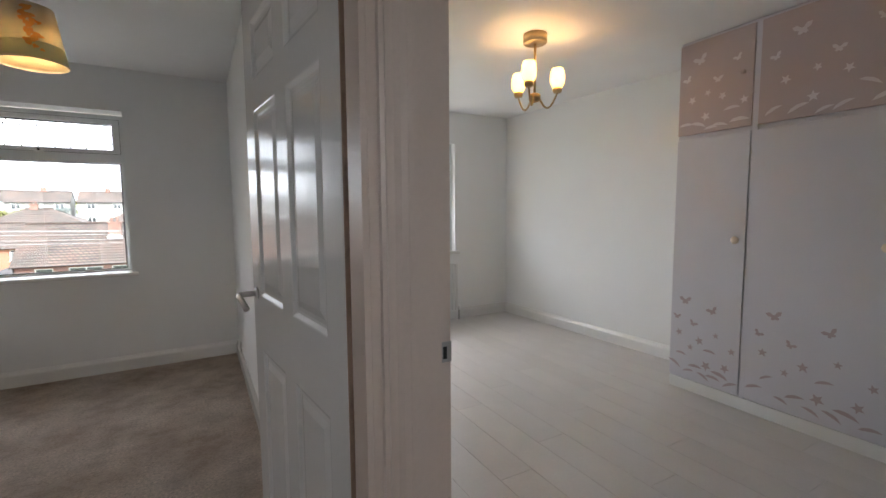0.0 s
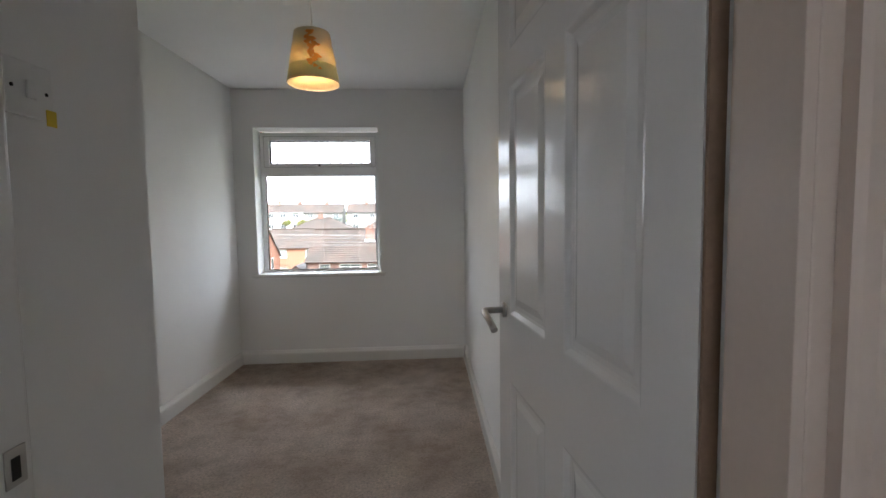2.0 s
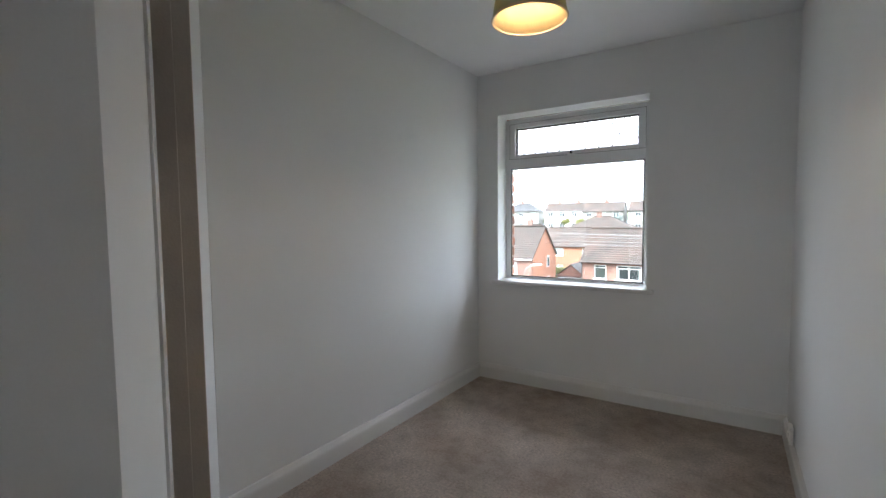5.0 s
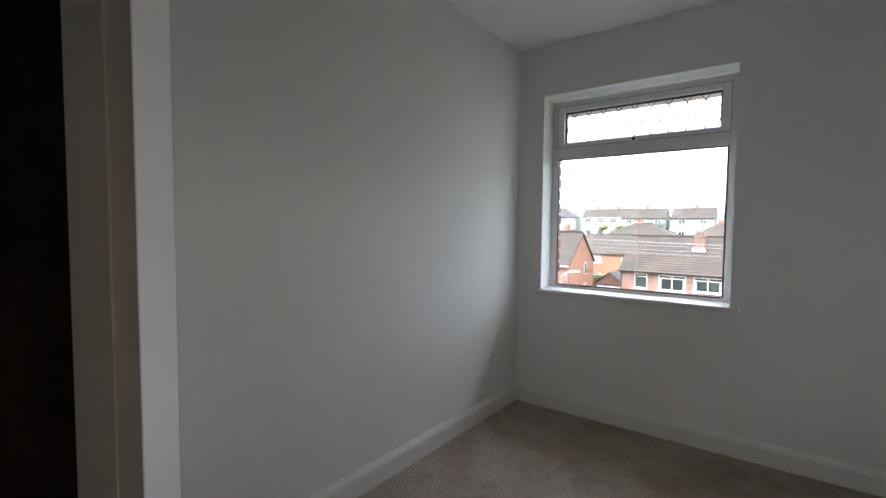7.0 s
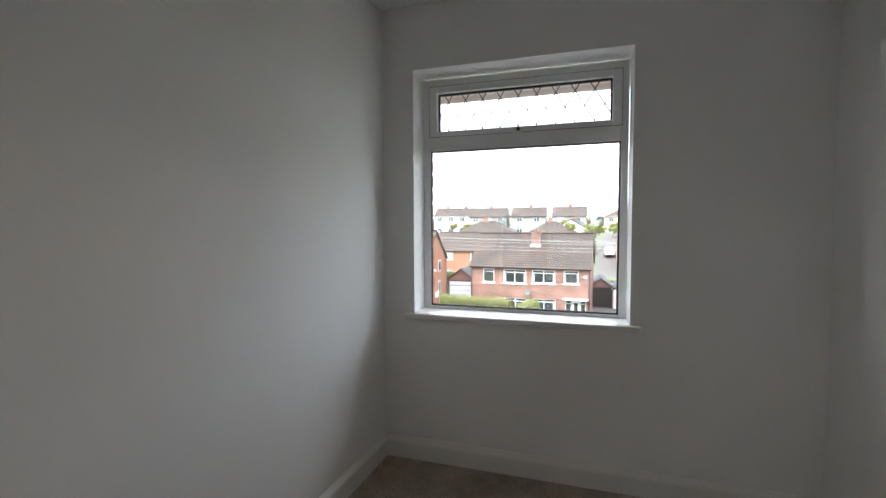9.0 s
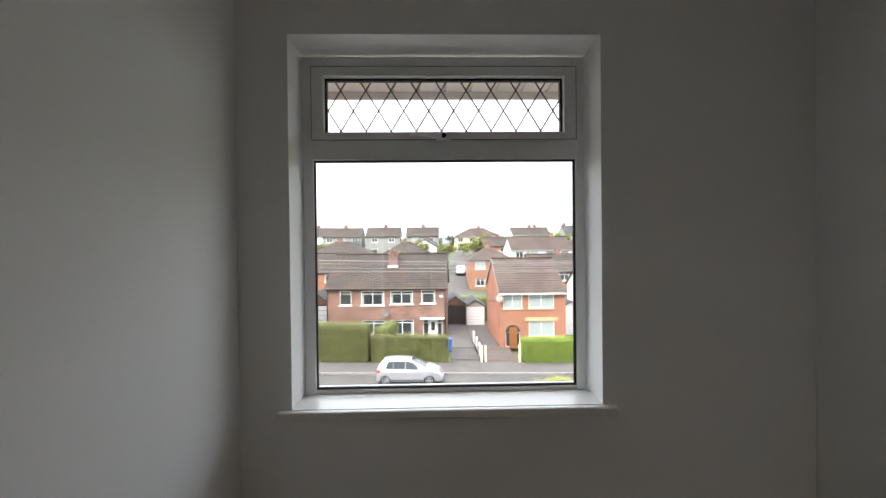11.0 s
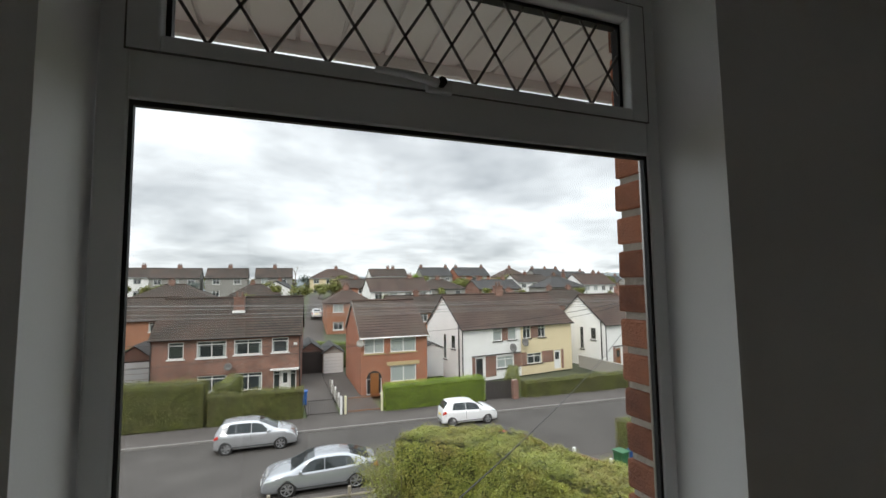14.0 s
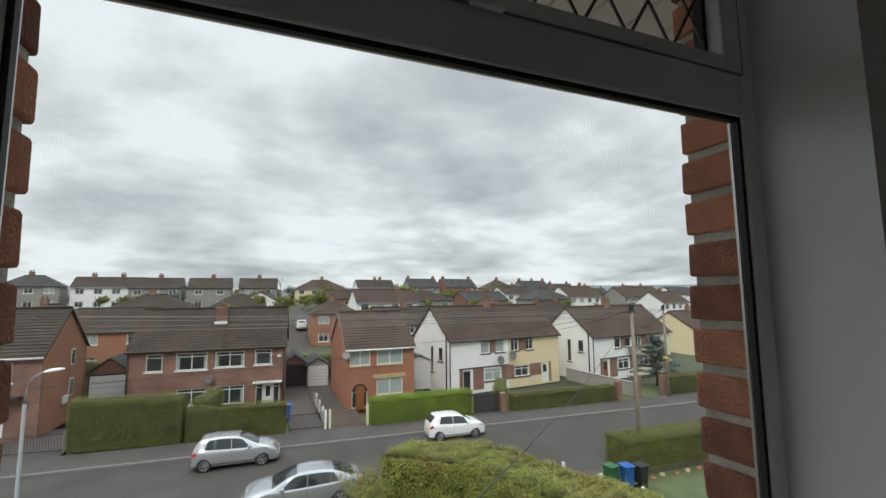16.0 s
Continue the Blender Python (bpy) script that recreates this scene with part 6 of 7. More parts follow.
def build_trees():
    branch_tree("tree", 2.5, 112, terrain(2.5, 112), 8.5, .55, None, 0, 0, "bare winter tree on the far slope", 31, True)
    r = random.Random(77)
    for i, (x, y, h, m_) in enumerate(((36, 112, 5.5, M_LEAFD), (33, 110, 4.5, M_LEAF), (31, 104, 4.5, M_LEAFY), (61, 112, 5.0, M_LEAF), (88, 100, 6, M_LEAFD), (98, 118, 6, M_LEAFD), (68, 98, 4, M_LEAF), (-17, 88, 4, M_LEAFD), (-22, 92, 4, M_LEAFD), (10, 96, 5, M_LEAFD), (3.5, 84, 5, M_LEAFD), (-1, 92, 4.5, M_LEAFD), (14, 106, 5, M_LEAFD), (20, 108, 4, M_LEAFD), (75, 104, 4, M_LEAFY), (46, 112, 4, M_LEAFD))):
        branch_tree("tree", x, y, terrain(x, y), h, .5, m_, 1100, 0.22, "small leafy garden tree on the slope", 40 + i)
    for i in range(46):
        x, y = r.uniform(-34, 84), r.uniform(74, 117)
        branch_tree("tree", x, y, terrain(x, y), r.uniform(2.6, 4.2), .6, r.choice([M_LEAFD, M_LEAFD, M_CONIFER, M_LEAF]), 900, 0.17, "small dark green garden bush on the slope", 140 + i)
    for i in range(34):
        x, y = -44 + 4.6 * i + r.uniform(-1.5, 1.5), r.uniform(120, 131)
        branch_tree("tree", x, y, terrain(x, y) - 0.2, r.uniform(3.6, 5.6), .5, r.choice([M_LEAFD, M_LEAFD, M_CONIFER]), 800, 0.2, "dark garden tree behind the houses on the ridge", 400 + i)
    for i, (x, y, h, m_) in enumerate(((-8.3, 36.6, 2.7, M_LEAFD), (-7.2, 36.9, 2.5, M_LEAFN), (-6.2, 36.5, 2.6, M_LEAFD))):
        branch_tree("shrub", x, y, terrain(x, y), h, .7, m_, 500, 0.07, "half-bare garden shrub before the brick pair", 300 + i)
    # woods and gardens of the plain, uncountable
    pts, nr = [], []
    for i in range(220):
        a = radians(r.uniform(33, 66))
        d = r.uniform(150, 700)
        x, y = d * math.sin(a), d * math.cos(a)
        hh = r.uniform(3, 7)
        for _ in range(60):
            v = Vector((r.gauss(0, 1), r.gauss(0, 1), r.gauss(0, .6)))
            pts.append(Vector((x, y, terrain(x, y) + hh * 0.5)) + v * hh * 0.4); nr.append(v)
    w = leaves_mesh("far_woods", pts, nr, 0.9, M_LEAFD, 99)
    tagged(w, "dark far woods and garden trees", "woods", kind="stuff")
    # blue-grey conifer by the last house
    t = empty("conifer", pose(34.2, 31.0, -7.05))
    tagged(t, "blue-grey conifer with drooping layered branches", "tree")
    part("trunk", tube([(0, 0, 0), (0.03, 0, 1.5), (0, 0.02, 3.3), (0, 0, 4.7)], [0.12, 0.10, 0.06, 0.015], 8), M_BARK, t)
    pts, nr = [], []
    bm = bmesh.new()
    for k in range(60):
        z = 0.7 + 3.9 * (k / 60) ** 0.9
        L = 3.0 * (1 - (z - 0.4) / 4.7) * r.uniform(.65, 1.15) + 0.15
        a = k * 2.4 + r.uniform(-.3, .3)
        d = Vector((math.cos(a), math.sin(a), 0))
        p0 = Vector((0, 0, z))
        p2 = p0 + d * L + Vector((0, 0, 0.08 * L))
        tube([p0, p0 + d * L * .5 + Vector((0, 0, -0.05 * L)), p2], [0.025, 0.015, 0.006], 5, bm)
        for _ in range(120):
            q = r.random() ** 0.7
            b = p0 + d * L * q + Vector((r.gauss(0, .11), r.gauss(0, .11), r.gauss(-.05, .06)))
            pts.append(b); nr.append(Vector((r.gauss(0, .4), r.gauss(0, .4), 1)))
    part("limbs", bm, M_BARK, t)
    leaves_mesh("needles", pts, nr, 0.10, M_CONIFER, 5, t)["kind"] = "stuff"
    # straggling shrub at the garden corner
    s = empty("shrub", pose(4.25, 15.7, -6.75))
    tagged(s, "straggling half-bare shrub with pale twigs", "shrub")
    bm = bmesh.new()
    pts, nr = [], []
    for k in range(34):
        a = r.uniform(0, math.tau)
        p = Vector((0.1 * math.cos(a), 0.1 * math.sin(a), 0))
        d = Vector((math.cos(a) * .6 - .25, math.sin(a) * .6, r.uniform(.8, 1.5))).normalized()
        line = [p]
        for j in range(7):
            d = (d + Vector((r.gauss(0, .22), r.gauss(0, .22), r.gauss(0, .15)))).normalized()
            line.append(line[-1] + d * r.uniform(.24, .37))
            for _ in range(40):
                if j > 1:
                    v = Vector((r.gauss(0, .16), r.gauss(0, .16), r.gauss(0, .16)))
                    pts.append(line[-1] + v); nr.append(v.normalized())
        tube(line, [0.032, .026, .021, .017, .013, .010, .007, .005], 5, bm)
    part("twigs", bm, M_TWIG, s)
    leaves_mesh("leaves", pts, nr, 0.048, M_LEAFN, 6, s)["kind"] = "stuff"


build_trees()


# ---- cars ----
def smooth_list(tab, x):
    """Height over length without kinks: monotone cubic through the table."""
    n = len(tab)
    d = [(tab[i + 1][1] - tab[i][1]) / (tab[i + 1][0] - tab[i][0]) for i in range(n - 1)]
    def slope(i):
        if i == 0 or i == n - 1:
            return d[min(i, n - 2)]
        return 0.0 if d[i - 1] * d[i] <= 0 else 2 * d[i - 1] * d[i] / (d[i - 1] + d[i])
    x = max(tab[0][0], min(tab[-1][0], x))
    i = next((k for k in range(n - 1) if x <= tab[k + 1][0]), n - 2)
    h = tab[i + 1][0] - tab[i][0]
    q = (x - tab[i][0]) / h
    return (tab[i][1] * (1 + 2 * q) + h * q * slope(i)) * (1 - q) ** 2 + (tab[i + 1][1] * (3 - 2 * q) - h * (1 - q) * slope(i + 1)) * q * q


def lerp_list(tab, x):
    for (a, va), (b, vb) in zip(tab, tab[1:]):
        if x <= b:
            q = max(0.0, (x - a) / (b - a))
            return va + (vb - va) * q
    return tab[-1][1]


def car(name, m, paint, top, belt, width, L, wheels, wheel_r, glass, label, lamps_rear=True, spoiler=False):
    """A car along +x, rear at 0, front at L: top and belt are height tables over the length."""
    c = empty(name, m)
    tagged(c, label, "car")
    W = width / 2
    def half(x):
        e = min(x, L - x)
        q = 1 - min(1, max(e, 0) / 0.85)
        return W * (0.66 + 0.34 * (1 - q ** 2.3) ** 0.6)
    def sec(x, v):
        """Section from sill (0) to the middle of the top (1)."""
        w, zt, zb = half(x), smooth_list(top, x), smooth_list(belt, x)
        zb = min(zb, zt - 0.02)
        cab = max(0, min(1, (zt - zb - 0.05) / 0.35))
        ctl = [(0.0, w * 0.93, 0.20), (0.10, w * 0.985, 0.30), (0.25, w, 0.52), (0.40, w * 0.985, zb - 0.06), (0.46, w * (0.955 - 0.02 * cab), zb),
               (0.70, w * (0.93 - 0.19 * cab), zt - 0.05 - 0.02 * cab), (0.78, w * (0.86 - 0.18 * cab), zt - 0.015), (1.0, 0.0, zt)]
        y = lerp_list([(a, b) for a, b, _ in ctl], v)
        z = lerp_list([(a, d) for a, _, d in ctl], v)
        return y, z
    vs_ = [0, .05, .10, .18, .25, .33, .40, .43, .46, .52, .58, .64, .70, .74, .78, .85, .92, 1.0]
    nx = 76
    bm = bmesh.new()
    grid = []
    for i in range(nx + 1):
        x = L * i / nx
        row = []
        for v in vs_:
            y, z = sec(x, v)
            row.append((x, y, z))
        full = [(p[0], -p[1], p[2]) for p in row] + [p for p in row[::-1][1:]]
        # bumper rounding at both ends
        grid.append([bm.verts.new(p) for p in full])
    for a, b in zip(grid, grid[1:]):
        for k in range(len(a) - 1):
            f = bm.faces.new((a[k], a[k + 1], b[k + 1], b[k]))
            f.smooth = True
    bm.faces.new(grid[0]); bm.faces.new(grid[-1][::-1])
    for a, b in zip(grid, grid[1:]):
        bm.faces.new((a[0], b[0], b[-1], a[-1]))
    body = part("body", bm, paint, c)
    def patch(nm, x0, x1, v0, v1, side, material, off=0.008, parent=None, n=12, slant0=0.0, slant1=0.0):
        b2 = bmesh.new()
        rows = []
        for i in range(n + 1):
            row = []
            for k in range(7):
                q = k / 6
                x = x0 + slant0 * q + (x1 + slant1 * q - x0 - slant0 * q) * i / n
                v = v0 + (v1 - v0) * q
                y, z = sec(x, v)
                e = 0.01
                y2, z2 = sec(x, min(1, v + e))
                ty, tz = y2 - y, z2 - z
                l = math.hypot(ty, tz) or 1
                ny, nz = tz / l, -ty / l
                row.append(b2.verts.new((x, side * (y + ny * off), z + nz * off)))
            rows.append(row)
        for a, b in zip(rows, rows[1:]):
            for k in range(6):
                f = b2.faces.new((a[k], a[k + 1], b[k + 1], b[k]))
                f.smooth = True
        return part(nm, b2, material, parent or c)
    def top_patch(nm, x0, x1, ymax, material, off=0.010):
        b2 = bmesh.new()
        rows = []
        n = 8
        for i in range(n + 1):
            x = x0 + (x1 - x0) * i / n
            e = 0.02
            dz = (smooth_list(top, x + e) - smooth_list(top, x - e)) / (2 * e)
            nl = math.hypot(1, dz)
            row = []
            for k in range(9):
                v = 0.79 + 0.21 * (1 - abs(k - 4) / 4)
                y, z = sec(x, v)
                s = 1 if k < 4 else -1
                row.append(b2.verts.new((x - dz / nl * off, s * y * (ymax if abs(k - 4) == 4 else 1), z + off / nl)))
            rows.append(row)
        for a, b in zip(rows, rows[1:]):
            for k in range(8):
                f = b2.faces.new((a[k], a[k + 1], b[k + 1], b[k]))
                f.smooth = True
        return part(nm, b2, material, c)
    for side in (1, -1):
        for x0, x1, s0, s1 in glass["side"]:
            patch("side_window", x0, x1, .468, .695, side, M_CARGLASS, slant0=s0, slant1=s1)
        for xh in glass["seams"]:
            patch("door_seam", xh, xh + 0.012, .08, .46, side, M_BLACKP, 0.003, n=1)
            patch("door_handle", xh + 0.06, xh + 0.22, .405, .425, side, paint, 0.022, n=3)
        patch("sill_strip", L * .2, L * .8, .10, .13, side, M_BLACKP, 0.006)
        patch("headlamp", L - 0.52, L - 0.12, .385, .445, side, M_LAMPC, 0.010, n=6, slant0=-0.1)
        patch("tail_lamp", 0.03, 0.27, .36, .47, side, M_LAMPR, 0.010, n=4, slant1=-0.06)
        mx = glass["mirror"]
        y, z = sec(mx, .47)
        part("wing_mirror", B(mx - 0.06, side * (y + 0.10) - 0.085, z + 0.0, mx + 0.07, side * (y + 0.10) + 0.085, z + 0.13, 0.03), paint, c)
    top_patch("windscreen", *glass["front"], 0.97, M_CARGLASS)
    top_patch("rear_window", *glass["rear"], 0.95, M_CARGLASS)
    part("number_plate", B(-0.012, -0.26, 0.62, 0.004, 0.26, 0.73, 0.003), M_YELLOW if lamps_rear else M_FRAMEW, c)
    part("number_plate", B(L - 0.004, -0.26, 0.36, L + 0.012, 0.26, 0.47, 0.003), M_FRAMEW, c)
    part("grille", B(L - 0.03, -W * .55, 0.26, L + 0.006, W * .55, 0.34, 0.008), M_BLACKP, c)
    part("bumper_trim", B(-0.01, -W * .6, 0.26, 0.03, W * .6, 0.34, 0.008), M_BLACKP, c)
    part("aerial", tube([(L * .42, 0, lerp_list(top, L * .42)), (L * .42 - 0.16, 0, lerp_list(top, L * .42) + 0.22)], 0.006, 6), M_BLACKP, c)
    for wx in wheels:
        for side in (1, -1):
            y = half(wx)
            part("wheel_arch", lathe([(0, -0.10), (wheel_r + 0.035, -0.10), (wheel_r + 0.035, 0.006), (wheel_r + 0.02, 0.008), (0, 0.008)], 28, m=pose(wx, side * (y * 0.985), wheel_r, rx=-90 * side)), M_BLACKP, c)
            wm = pose(wx, side * (y * 0.985 - 0.17), wheel_r, rx=-90 * side)
            wh = part("wheel", lathe([(wheel_r * .70, 0.0), (wheel_r * .9, 0.0), (wheel_r, 0.03), (wheel_r, 0.165), (wheel_r * .93, 0.195), (wheel_r * .74, 0.200), (wheel_r * .70, 0.17)], 28, m=wm), M_TYRE, c, "black tyre on a spoked alloy rim")
            rim = lathe([(wheel_r * .74, 0.200), (wheel_r * .70, 0.200), (wheel_r * .68, 0.17), (wheel_r * .68, 0.12), (0, 0.12)], 24, m=wm)
            # dish behind the spokes takes the shade-dark alloy
            part("rim_dish", rim, M_RIMDISH, wh)
            sp = lathe([(0, 0.12), (0.06, 0.195), (0.03, 0.20), (0, 0.20)], 12)
            for k in range(6):
                a = k * math.tau / 6
                box(sp, 0.03, -0.030, 0.165, wheel_r * .70, 0.030, 0.198, 0.004, m=pose(0, 0, 0, rz=math.degrees(a)))
            lathe([(wheel_r * .75, 0.201), (wheel_r * .68, 0.203), (wheel_r * .66, 0.18), (wheel_r * .72, 0.16)], 24, sp)
            bmesh.ops.transform(sp, matrix=wm, verts=sp.verts)
            part("rim_spokes", sp, M_ALLOY, wh)
    return c


def build_cars():
    hb_top = [(0, .55), (.03, .82), (.06, .98), (.17, 1.18), (.34, 1.39), (.55, 1.455), (1.2, 1.495), (1.75, 1.48), (2.10, 1.43), (2.45, 1.29), (2.80, 1.12), (3.08, 1.01), (3.40, .94), (3.66, .85), (3.84, .73), (3.96, .58), (4.03, .42)]
    hb_belt = [(0, .80), (.4, .98), (1.5, .95), (2.8, .91), (3.1, .92), (4.03, .70)]
    hg = dict(side=[(0.60, 1.04, 0.14, 0.0), (1.065, 1.765, 0.0, 0.0), (1.80, 2.80, 0.0, -0.50)], seams=[1.05, 1.78], front=(2.14, 3.04), rear=(.11, .38), mirror=2.58)
    car("car", pose(-2.75, 25.35, GZ, rz=-1.8), M_SILVER, hb_top, hb_belt, 1.70, 4.03, (0.62, 3.20), 0.30, hg, "silver five-door hatchback parked at the kerb")
    wt = [(0, .55), (.03, .85), (.07, 1.0), (.25, 1.28), (.40, 1.44), (.6, 1.50), (1.3, 1.52), (1.85, 1.49), (2.2, 1.42), (2.50, 1.25), (2.86, 1.05), (3.2, .99), (3.5, .90), (3.68, .78), (3.78, .60), (3.84, .42)]
    wb = [(0, .86), (.4, 1.02), (1.5, .98), (2.7, .94), (3.0, .94), (3.84, .72)]
    wg = dict(side=[(0.62, 1.52, 0.14, 0.0), (1.555, 2.66, 0.0, -0.36)], seams=[1.55], front=(2.23, 2.86), rear=(.12, .40), mirror=2.5)
    car("car", pose(9.45, 25.05, GZ, rz=-3.4) @ Matrix.Diagonal((0.92, 0.95, 0.90, 1)), M_CARWHITE, wt, wb, 1.68, 3.84, (0.62, 3.02), 0.30, wg, "white three-door hatchback parked at the kerb")
    st = [(0, .50), (.03, .80), (.08, 1.0), (.30, 1.07), (.50, 1.13), (.80, 1.25), (1.25, 1.385), (1.7, 1.44), (2.2, 1.445), (2.6, 1.42), (2.9, 1.34), (3.35, 1.12), (3.62, 1.0), (4.1, .93), (4.45, .82), (4.62, .70), (4.70, .50), (4.74, .40)]
    sb = [(0, .92), (.6, 1.02), (1.5, .96), (3.2, .90), (3.6, .90), (4.74, .70)]
    sg = dict(side=[(0.98, 1.36, 0.26, 0.02), (1.385, 2.25, 0.0, 0.0), (2.285, 3.38, 0.0, -0.52)], seams=[1.36, 2.26], front=(2.66, 3.60), rear=(.42, 1.22), mirror=3.2)
    car("car", pose(4.45, 19.35, GZ, rz=180 - 2.6) @ Matrix.Diagonal((1, 1, 0.955, 1)), M_SILVERD, st, sb, 1.80, 4.74, (1.0, 3.72), 0.33, sg, "silver-grey five-door saloon parked by the garden")
    car("car", pose(8.3, 18.4, GZ, rz=-3.4), M_CARRED, hb_top, hb_belt, 1.70, 4.03, (0.62, 3.20), 0.30, hg, "red hatchback half hidden behind the hedge")
    car("car", pose(5.6, 73.5, terrain(5.6, 75) + 0.12, rz=86), M_CARWHITE, hb_top, hb_belt, 1.70, 4.03, (0.62, 3.20), 0.30, hg, "white hatchback parked on the back lane")


build_cars()


# ---- street furniture ----
def build_street():
    l = empty("street_lamp", pose(-6.55, 17.75, GZ + 0.1))
    tagged(l, "grey galvanised street lamp with a curved arm", "street lamp")
    part("column", tube([(0, 0, 0), (0, 0, 1.3), (0, 0, 1.31), (0, 0, 5.0)], [0.08, 0.08, 0.055, 0.05], 14), M_GALV, l)
    part("arm", tube([(0, 0, 5.0), (0.01, 0, 5.4), (0.06, 0.02, 5.68), (0.2, 0.06, 5.85), (0.38, 0.1, 5.92)], 0.028, 10), M_GALV, l)
    hd = lathe([(0, -0.05), (0.10, -0.04), (0.14, 0.0), (0.12, 0.05), (0.06, 0.09), (0, 0.10)], 18)
    bmesh.ops.transform(hd, matrix=pose(0.62, 0.16, 5.96, ry=-6, rz=15) @ Matrix.Diagonal((2.1, 0.9, 0.8, 1)), verts=hd.verts)
    part("lantern", hd, M_FRAMEW, l, "pale lantern head")
    for nm, x, y, top, zb, off in (("telegraph_pole", 17.85, 17.2, 0.75, GZ + 0.1, 0), ("telegraph_pole", 31.0, 27.0, 0.35, GZ + 0.1, 1)):
        p = empty(nm, pose(x, y, zb))
        tagged(p, "weathered timber telegraph pole carrying cables" if not off else "timber telegraph pole with a yellow marker", "pole")
        hh = top - zb
        part("pole", tube([(0.1, 0, 0), (0.05, 0, hh * .5), (0, 0, hh)], [0.115, 0.10, 0.075], 12), M_POLE, p)
        part("cross_arm", B(-0.26, -0.04, hh - 0.33, 0.26, 0.04, hh - 0.27, 0.005), M_BLACKP, p)
        part("junction_box", B(-0.22, -0.16, hh - 0.25, 0.02, -0.02, hh + 0.08, 0.03), M_BLACKP, p)
        part("insulator", lathe([(0, 0), (0.07, 0), (0.09, 0.1), (0.05, 0.2), (0, 0.2)], 10, m=pose(0.1, 0, hh - 0.05)), M_BLACKP, p)
        if off:
            part("marker", B(-0.14, -0.14, 3.0, 0.14, 0.14, 3.15, 0.01), M_YELLOW, p)
    def cable(a, b, sag, r=0.014, n=18, m_=M_WIRE):
        a, b = Vector(a), Vector(b)
        bm = tube([a.lerp(b, i / n) - Vector((0, 0, sag * 4 * (i / n) * (1 - i / n))) for i in range(n + 1)], r, 6)
        tagged(mesh_obj("overhead_cable", bm, m_), "thin black overhead cable" if m_ is M_WIRE else "thin pale grey overhead cable", "cable", "overhead cables")
    cable((17.85, 17.2, 0.55), (-2.2, 0.33, -0.75), 0.75, 0.008, 40)
    t = (17.85, 17.2, 0.55)
    cable(t, (10.9, 36.4, -2.7), 0.3)
    cable(t, (24.5, 38.0, -2.4), 0.3)
    cable(t, (31.0, 27.0, 0.2), 0.4)
    for k, (za, zb) in enumerate(((0.15, 1.2), (-0.25, 0.9), (0.4, 1.5), (-0.6, 0.6), (-0.95, 0.4))):
        cable((-40, 50 - 1.5 * k, za + 0.6), (31.0, 27.0 + 0.3 * k, 0.15 - 0.14 * k), 0.5, 0.018, 24, M_GREYWIRE)
    cable((-40, 46, -1.6), (6.0, 33.4, -3.2), 0.2, 0.014)
    cable((-30, 24, -2.4), (10.9, 33.4, -2.9), 0.5, 0.014)
    # gates, posts
    def post(x, y, z, h, m_, lab, w=0.14, name="gate_post"):
        p = B(-w / 2, -w / 2, 0, w / 2, w / 2, h, 0.012)
        box(p, -w * .4, -w * .4, h, w * .4, w * .4, h + 0.05, 0.015)
        o = mesh_obj(name, p, m_)
        o.matrix_world = pose(x, y, z)
        tagged(o, lab, "post")
        return o
    post(4.08, 29.0, GZ + 0.08, 1.15, M_FRAMEW, "white concrete gate post")
    post(4.35, 29.0, GZ + 0.08, 1.15, M_PALECREAM, "cream concrete gate post")
    post(6.72, 28.85, GZ + 0.08, 1.25, M_PALECREAM, "cream concrete gate post by the bright hedge")
    for x, y, h in ((16.35, 28.2, 1.3), (26.4, 27.6, 1.4), (28.6, 27.8, 1.7), (31.4, 27.8, 1.5)):
        post(x, y, GZ + 0.08, h, M_BRICK, "square brick gate pier", 0.42, "gate_pier")
    def gate(x0, y0, x1, y1, h, m_, solid, lab):
        g = empty("gate", pose(x0, y0, GZ + 0.12, rz=math.degrees(math.atan2(y1 - y0, x1 - x0))))
        tagged(g, lab, "gate")
        L = math.hypot(x1 - x0, y1 - y0)
        part("rail", B(0, -0.015, 0.10, L, 0.015, 0.14), m_, g)
        part("rail", B(0, -0.015, h - 0.06, L, 0.015, h - 0.02), m_, g)
        n = int(L / (0.105 if solid else 0.13))
        me = bpy.data.meshes.new("slat")
        bm = B(-0.048 if solid else -0.008, -0.03 if solid else -0.008, 0.0, 0.048 if solid else 0.008, -0.016 if solid else 0.008, h, 0.002)
        bm.to_mesh(me); bm.free()
        me.materials.append(m_)
        for i in range(n):
            o = new("slat" if solid else "bar", me)
            o.parent = g
            o.location = (L * (i + .5) / n, 0, 0.02)
    gate(2.0, 29.25, 3.95, 29.1, 1.0, M_TIMBERSHADE, False, "low black iron drive gate")
    gate(4.5, 29.0, 6.6, 28.9, 1.0, M_DOORB, False, "rusty brown iron drive gate")
    gate(14.2, 28.55, 16.1, 28.25, 1.25, M_TIMBERSHADE, True, "dark boarded timber gate")
    gate(-14.0, 30.6, -9.7, 30.4, 1.0, M_TIMBERSHADE, False, "black iron garden railings")
    for i, (x, y, h) in enumerate(((4.15, 31.0, 0.95), (4.15, 33.0, 0.95), (4.15, 35.2, 0.95))):
        post(x, y, GZ + 0.06, h, M_FRAMEW, "white drive edge post", 0.11, "drive_post")
    fe = empty("drive_fence", pose(4.15, 29.2, GZ + 0.06))
    tagged(fe, "grey wire fence between two drives", "fence")
    part("mesh_panel", B(-0.015, 0, 0.05, 0.015, 8.0, 0.75, 0.004), M_CONC, fe)
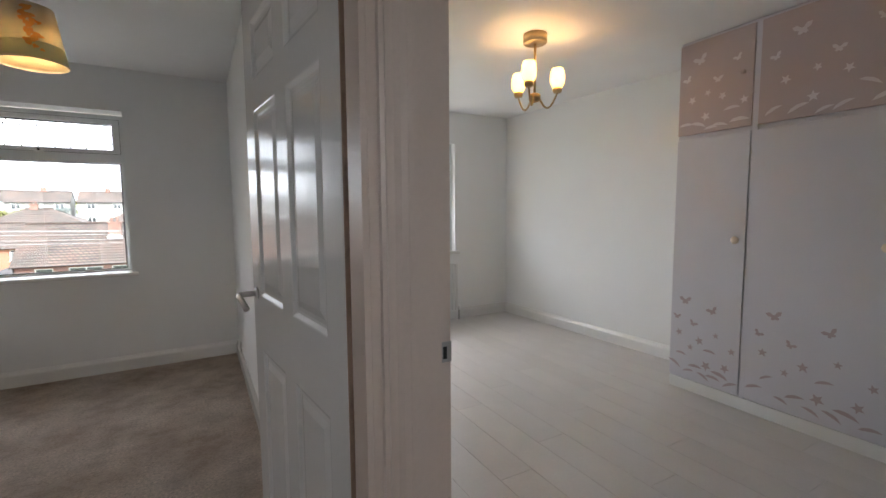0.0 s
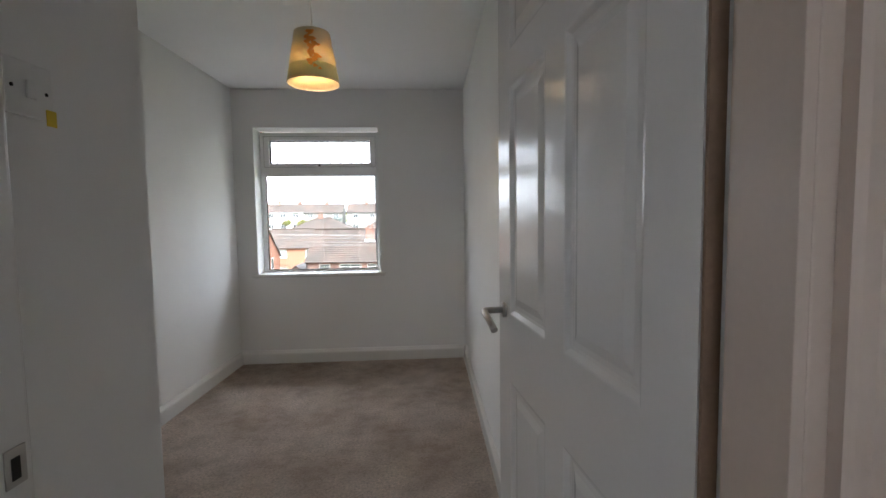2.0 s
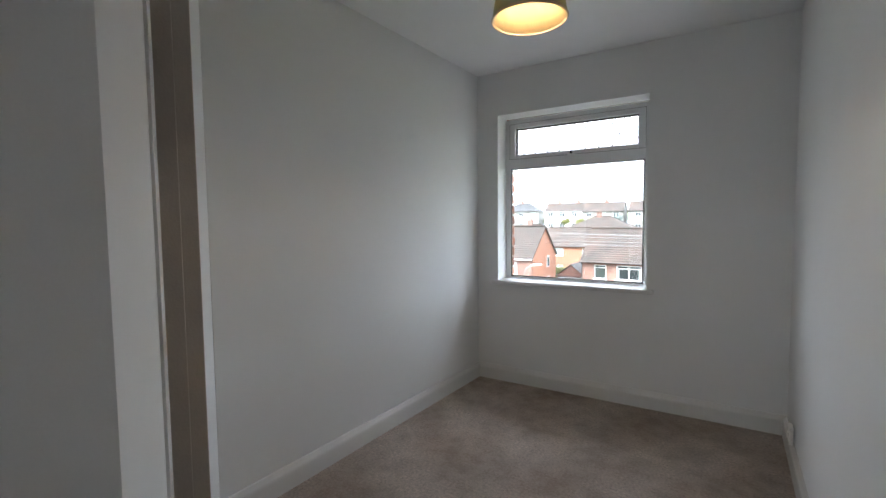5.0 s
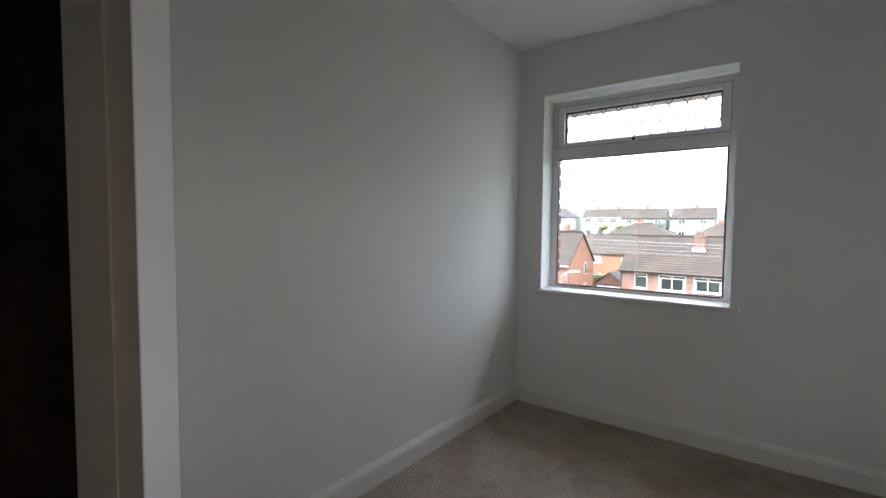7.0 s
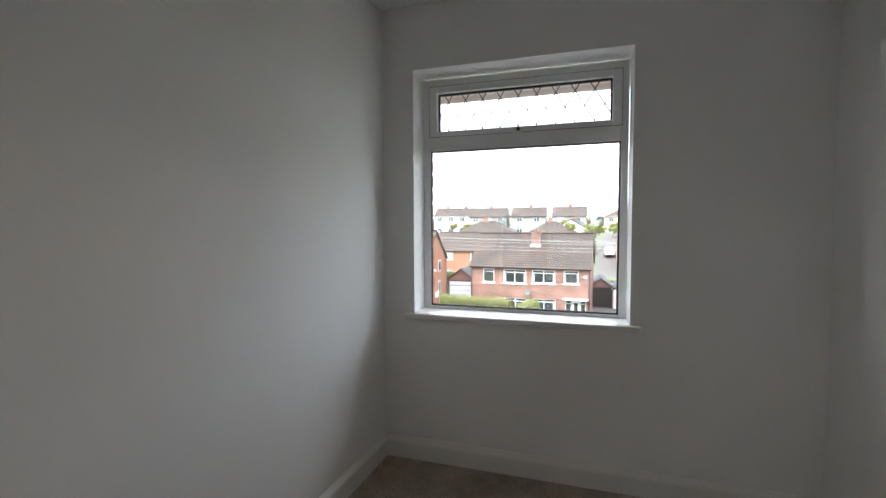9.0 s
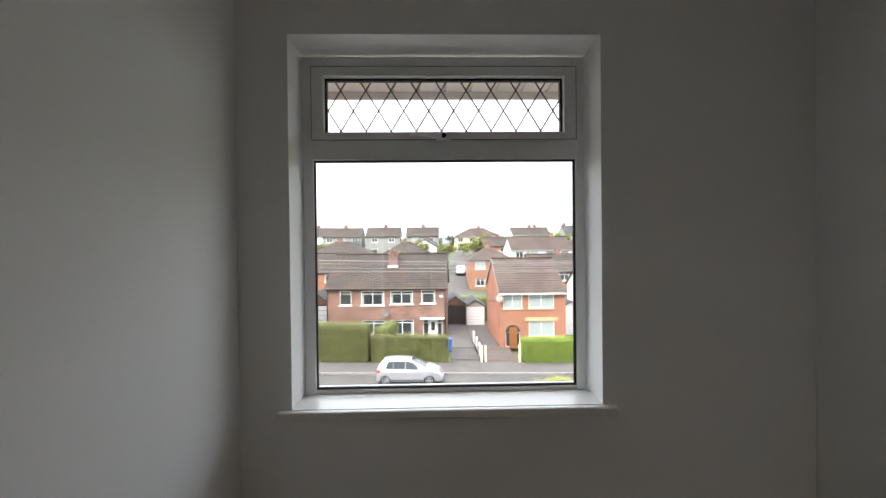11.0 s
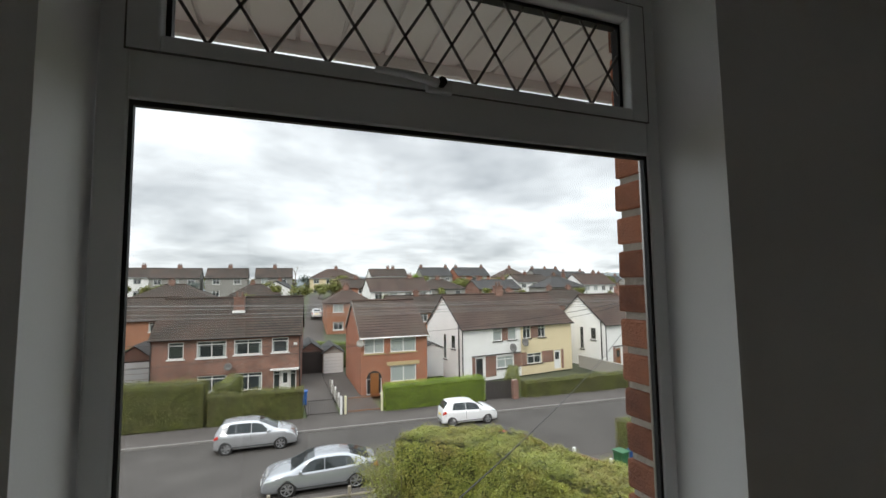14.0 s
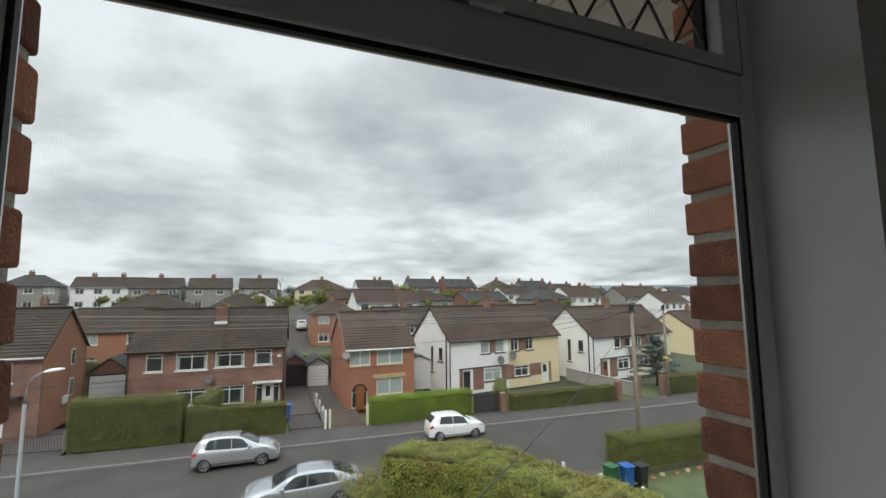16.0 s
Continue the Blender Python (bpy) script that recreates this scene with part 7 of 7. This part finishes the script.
    # low boundary walls of the rendered houses
    bw = B(0, 0, 0, 0.2, 9.0, 1.1, 0.01)
    box(bw, -0.04, 0, 1.1, 0.24, 9.0, 1.18, 0.01)
    o = mesh_obj("boundary_wall", bw, M_CONC)
    o.matrix_world = pose(28.9, 28.0, GZ - 0.1, rz=2)
    tagged(o, "grey rendered boundary wall with a white coping", "wall")
    # post and rail fence of the front garden
    f = empty("rail_fence")
    tagged(f, "weathered post and rail fence at the lawn edge", "fence")
    P = [(-2.65, 17.1), (0.05, 16.75), (2.85, 16.45), (5.4, 16.2)]
    for x, y in P:
        part("post", B(x - 0.06, y - 0.06, GZ - 0.1, x + 0.06, y + 0.06, GZ + 1.02, 0.012), M_POLE, f)
    for (x0, y0), (x1, y1) in zip(P[1:], P[2:]):
        part("rail", tube([(x0, y0 - 0.07, GZ + 0.72), (x1, y1 - 0.07, GZ + 0.72)], 0.05, 6), M_POLE, f)
    # bins
    for x, y, m_, lab, a in ((14.75, 15.75, M_GREENBIN, "green plastic wheeled bin by the fence", 10), (15.4, 15.5, M_BLUEBIN, "blue plastic wheeled bin by the fence", -6), (16.0, 15.3, M_BLACKP, "black wheeled bin with rubbish under its lid", 4), (1.9, 32.4, M_BLUEBIN, "blue wheeled bin by the drive", 0)):
        b = empty("wheelie_bin", pose(x, y, GZ + 0.06 if y > 17 else terrain(x, y) + 0.0, rz=a))
        tagged(b, lab, "bin")
        bm = B(-0.22, -0.22, 0.06, 0.22, 0.22, 0.95, 0.02)
        for v in bm.verts:
            k = 0.82 + 0.28 * v.co.z
            v.co.x *= k; v.co.y *= k
        part("body", bm, m_, b)
        bm = B(-0.28, -0.30, 0.95, 0.28, 0.28, 1.0, 0.02)
        for v in bm.verts:
            v.co.z += 0.09 * (1 - (v.co.y / 0.3) ** 2)
        part("lid", bm, m_, b)
        part("handle", tube([(-0.2, 0.3, 0.93), (0.2, 0.3, 0.93)], 0.018, 8), m_, b)
        for s in (-0.2, 0.2):
            part("wheel", lathe([(0, -0.03), (0.09, -0.03), (0.1, 0), (0.09, 0.03), (0, 0.03)], 14, m=pose(s, 0.2, 0.04, ry=90)), M_TYRE, b)
    # low picket fence with white posts
    k = empty("picket_fence")
    tagged(k, "low red-brown picket fence with white posts", "fence")
    a, b = Vector((13.1, 16.9, 0)), Vector((15.6, 10.2, 0))
    L = (b - a).length
    rz = math.degrees(math.atan2(b.y - a.y, b.x - a.x))
    me = bpy.data.meshes.new("picket")
    bm = B(-0.04, -0.012, 0, 0.04, 0.012, 0.75, 0.004)
    bm.to_mesh(me); bm.free()
    me.materials.append(M_REDB)
    def gz(q):
        p = a.lerp(b, q)
        return max(terrain(p.x, p.y), GZ - 0.1)
    n = int(L / 0.12)
    for i in range(n):
        q = (i + .5) / n
        o = new("picket", me)
        o.parent = k
        o.matrix_local = Matrix.Translation(a.lerp(b, q) + Vector((0, 0, gz(q)))) @ pose(0, 0, 0, rz=rz)
    for i in range(5):
        q = i / 4
        p = a.lerp(b, q)
        bm = B(p.x - 0.06, p.y - 0.06, gz(q) - 0.1, p.x + 0.06, p.y + 0.06, gz(q) + 0.95, 0.01)
        part("post", bm, M_FRAMEW, k, "white fence post")
    for z in (0.18, 0.58):
        part("rail", tube([a.lerp(b, i / 8) + Vector((0, 0, gz(i / 8) + z)) for i in range(9)], 0.025, 6), M_REDB, k)
    # bricks edging the neighbour's lawn
    rnd = random.Random(2)
    for i in range(7):
        bm = lathe([(0, -0.11), (0.1, -0.08), (0.14, 0), (0.1, 0.09), (0, 0.12)], 9)
        for v in bm.verts:
            v.co += Vector((noise.noise(v.co * 9), noise.noise(v.co * 8 + Vector((3, 0, 0))), 0)) * 0.05
        o = mesh_obj("edging_stone", bm, M_STONE if i % 2 else M_REDB)
        x = 17.2 + i * 0.75
        o.matrix_world = pose(x, 15.95 - rnd.random() * 0.2, terrain(x, 15.95) + 0.03, rz=rnd.random() * 180)
        tagged(o, "rounded painted stone edging the lawn", "stone", "edging stones")


build_street()
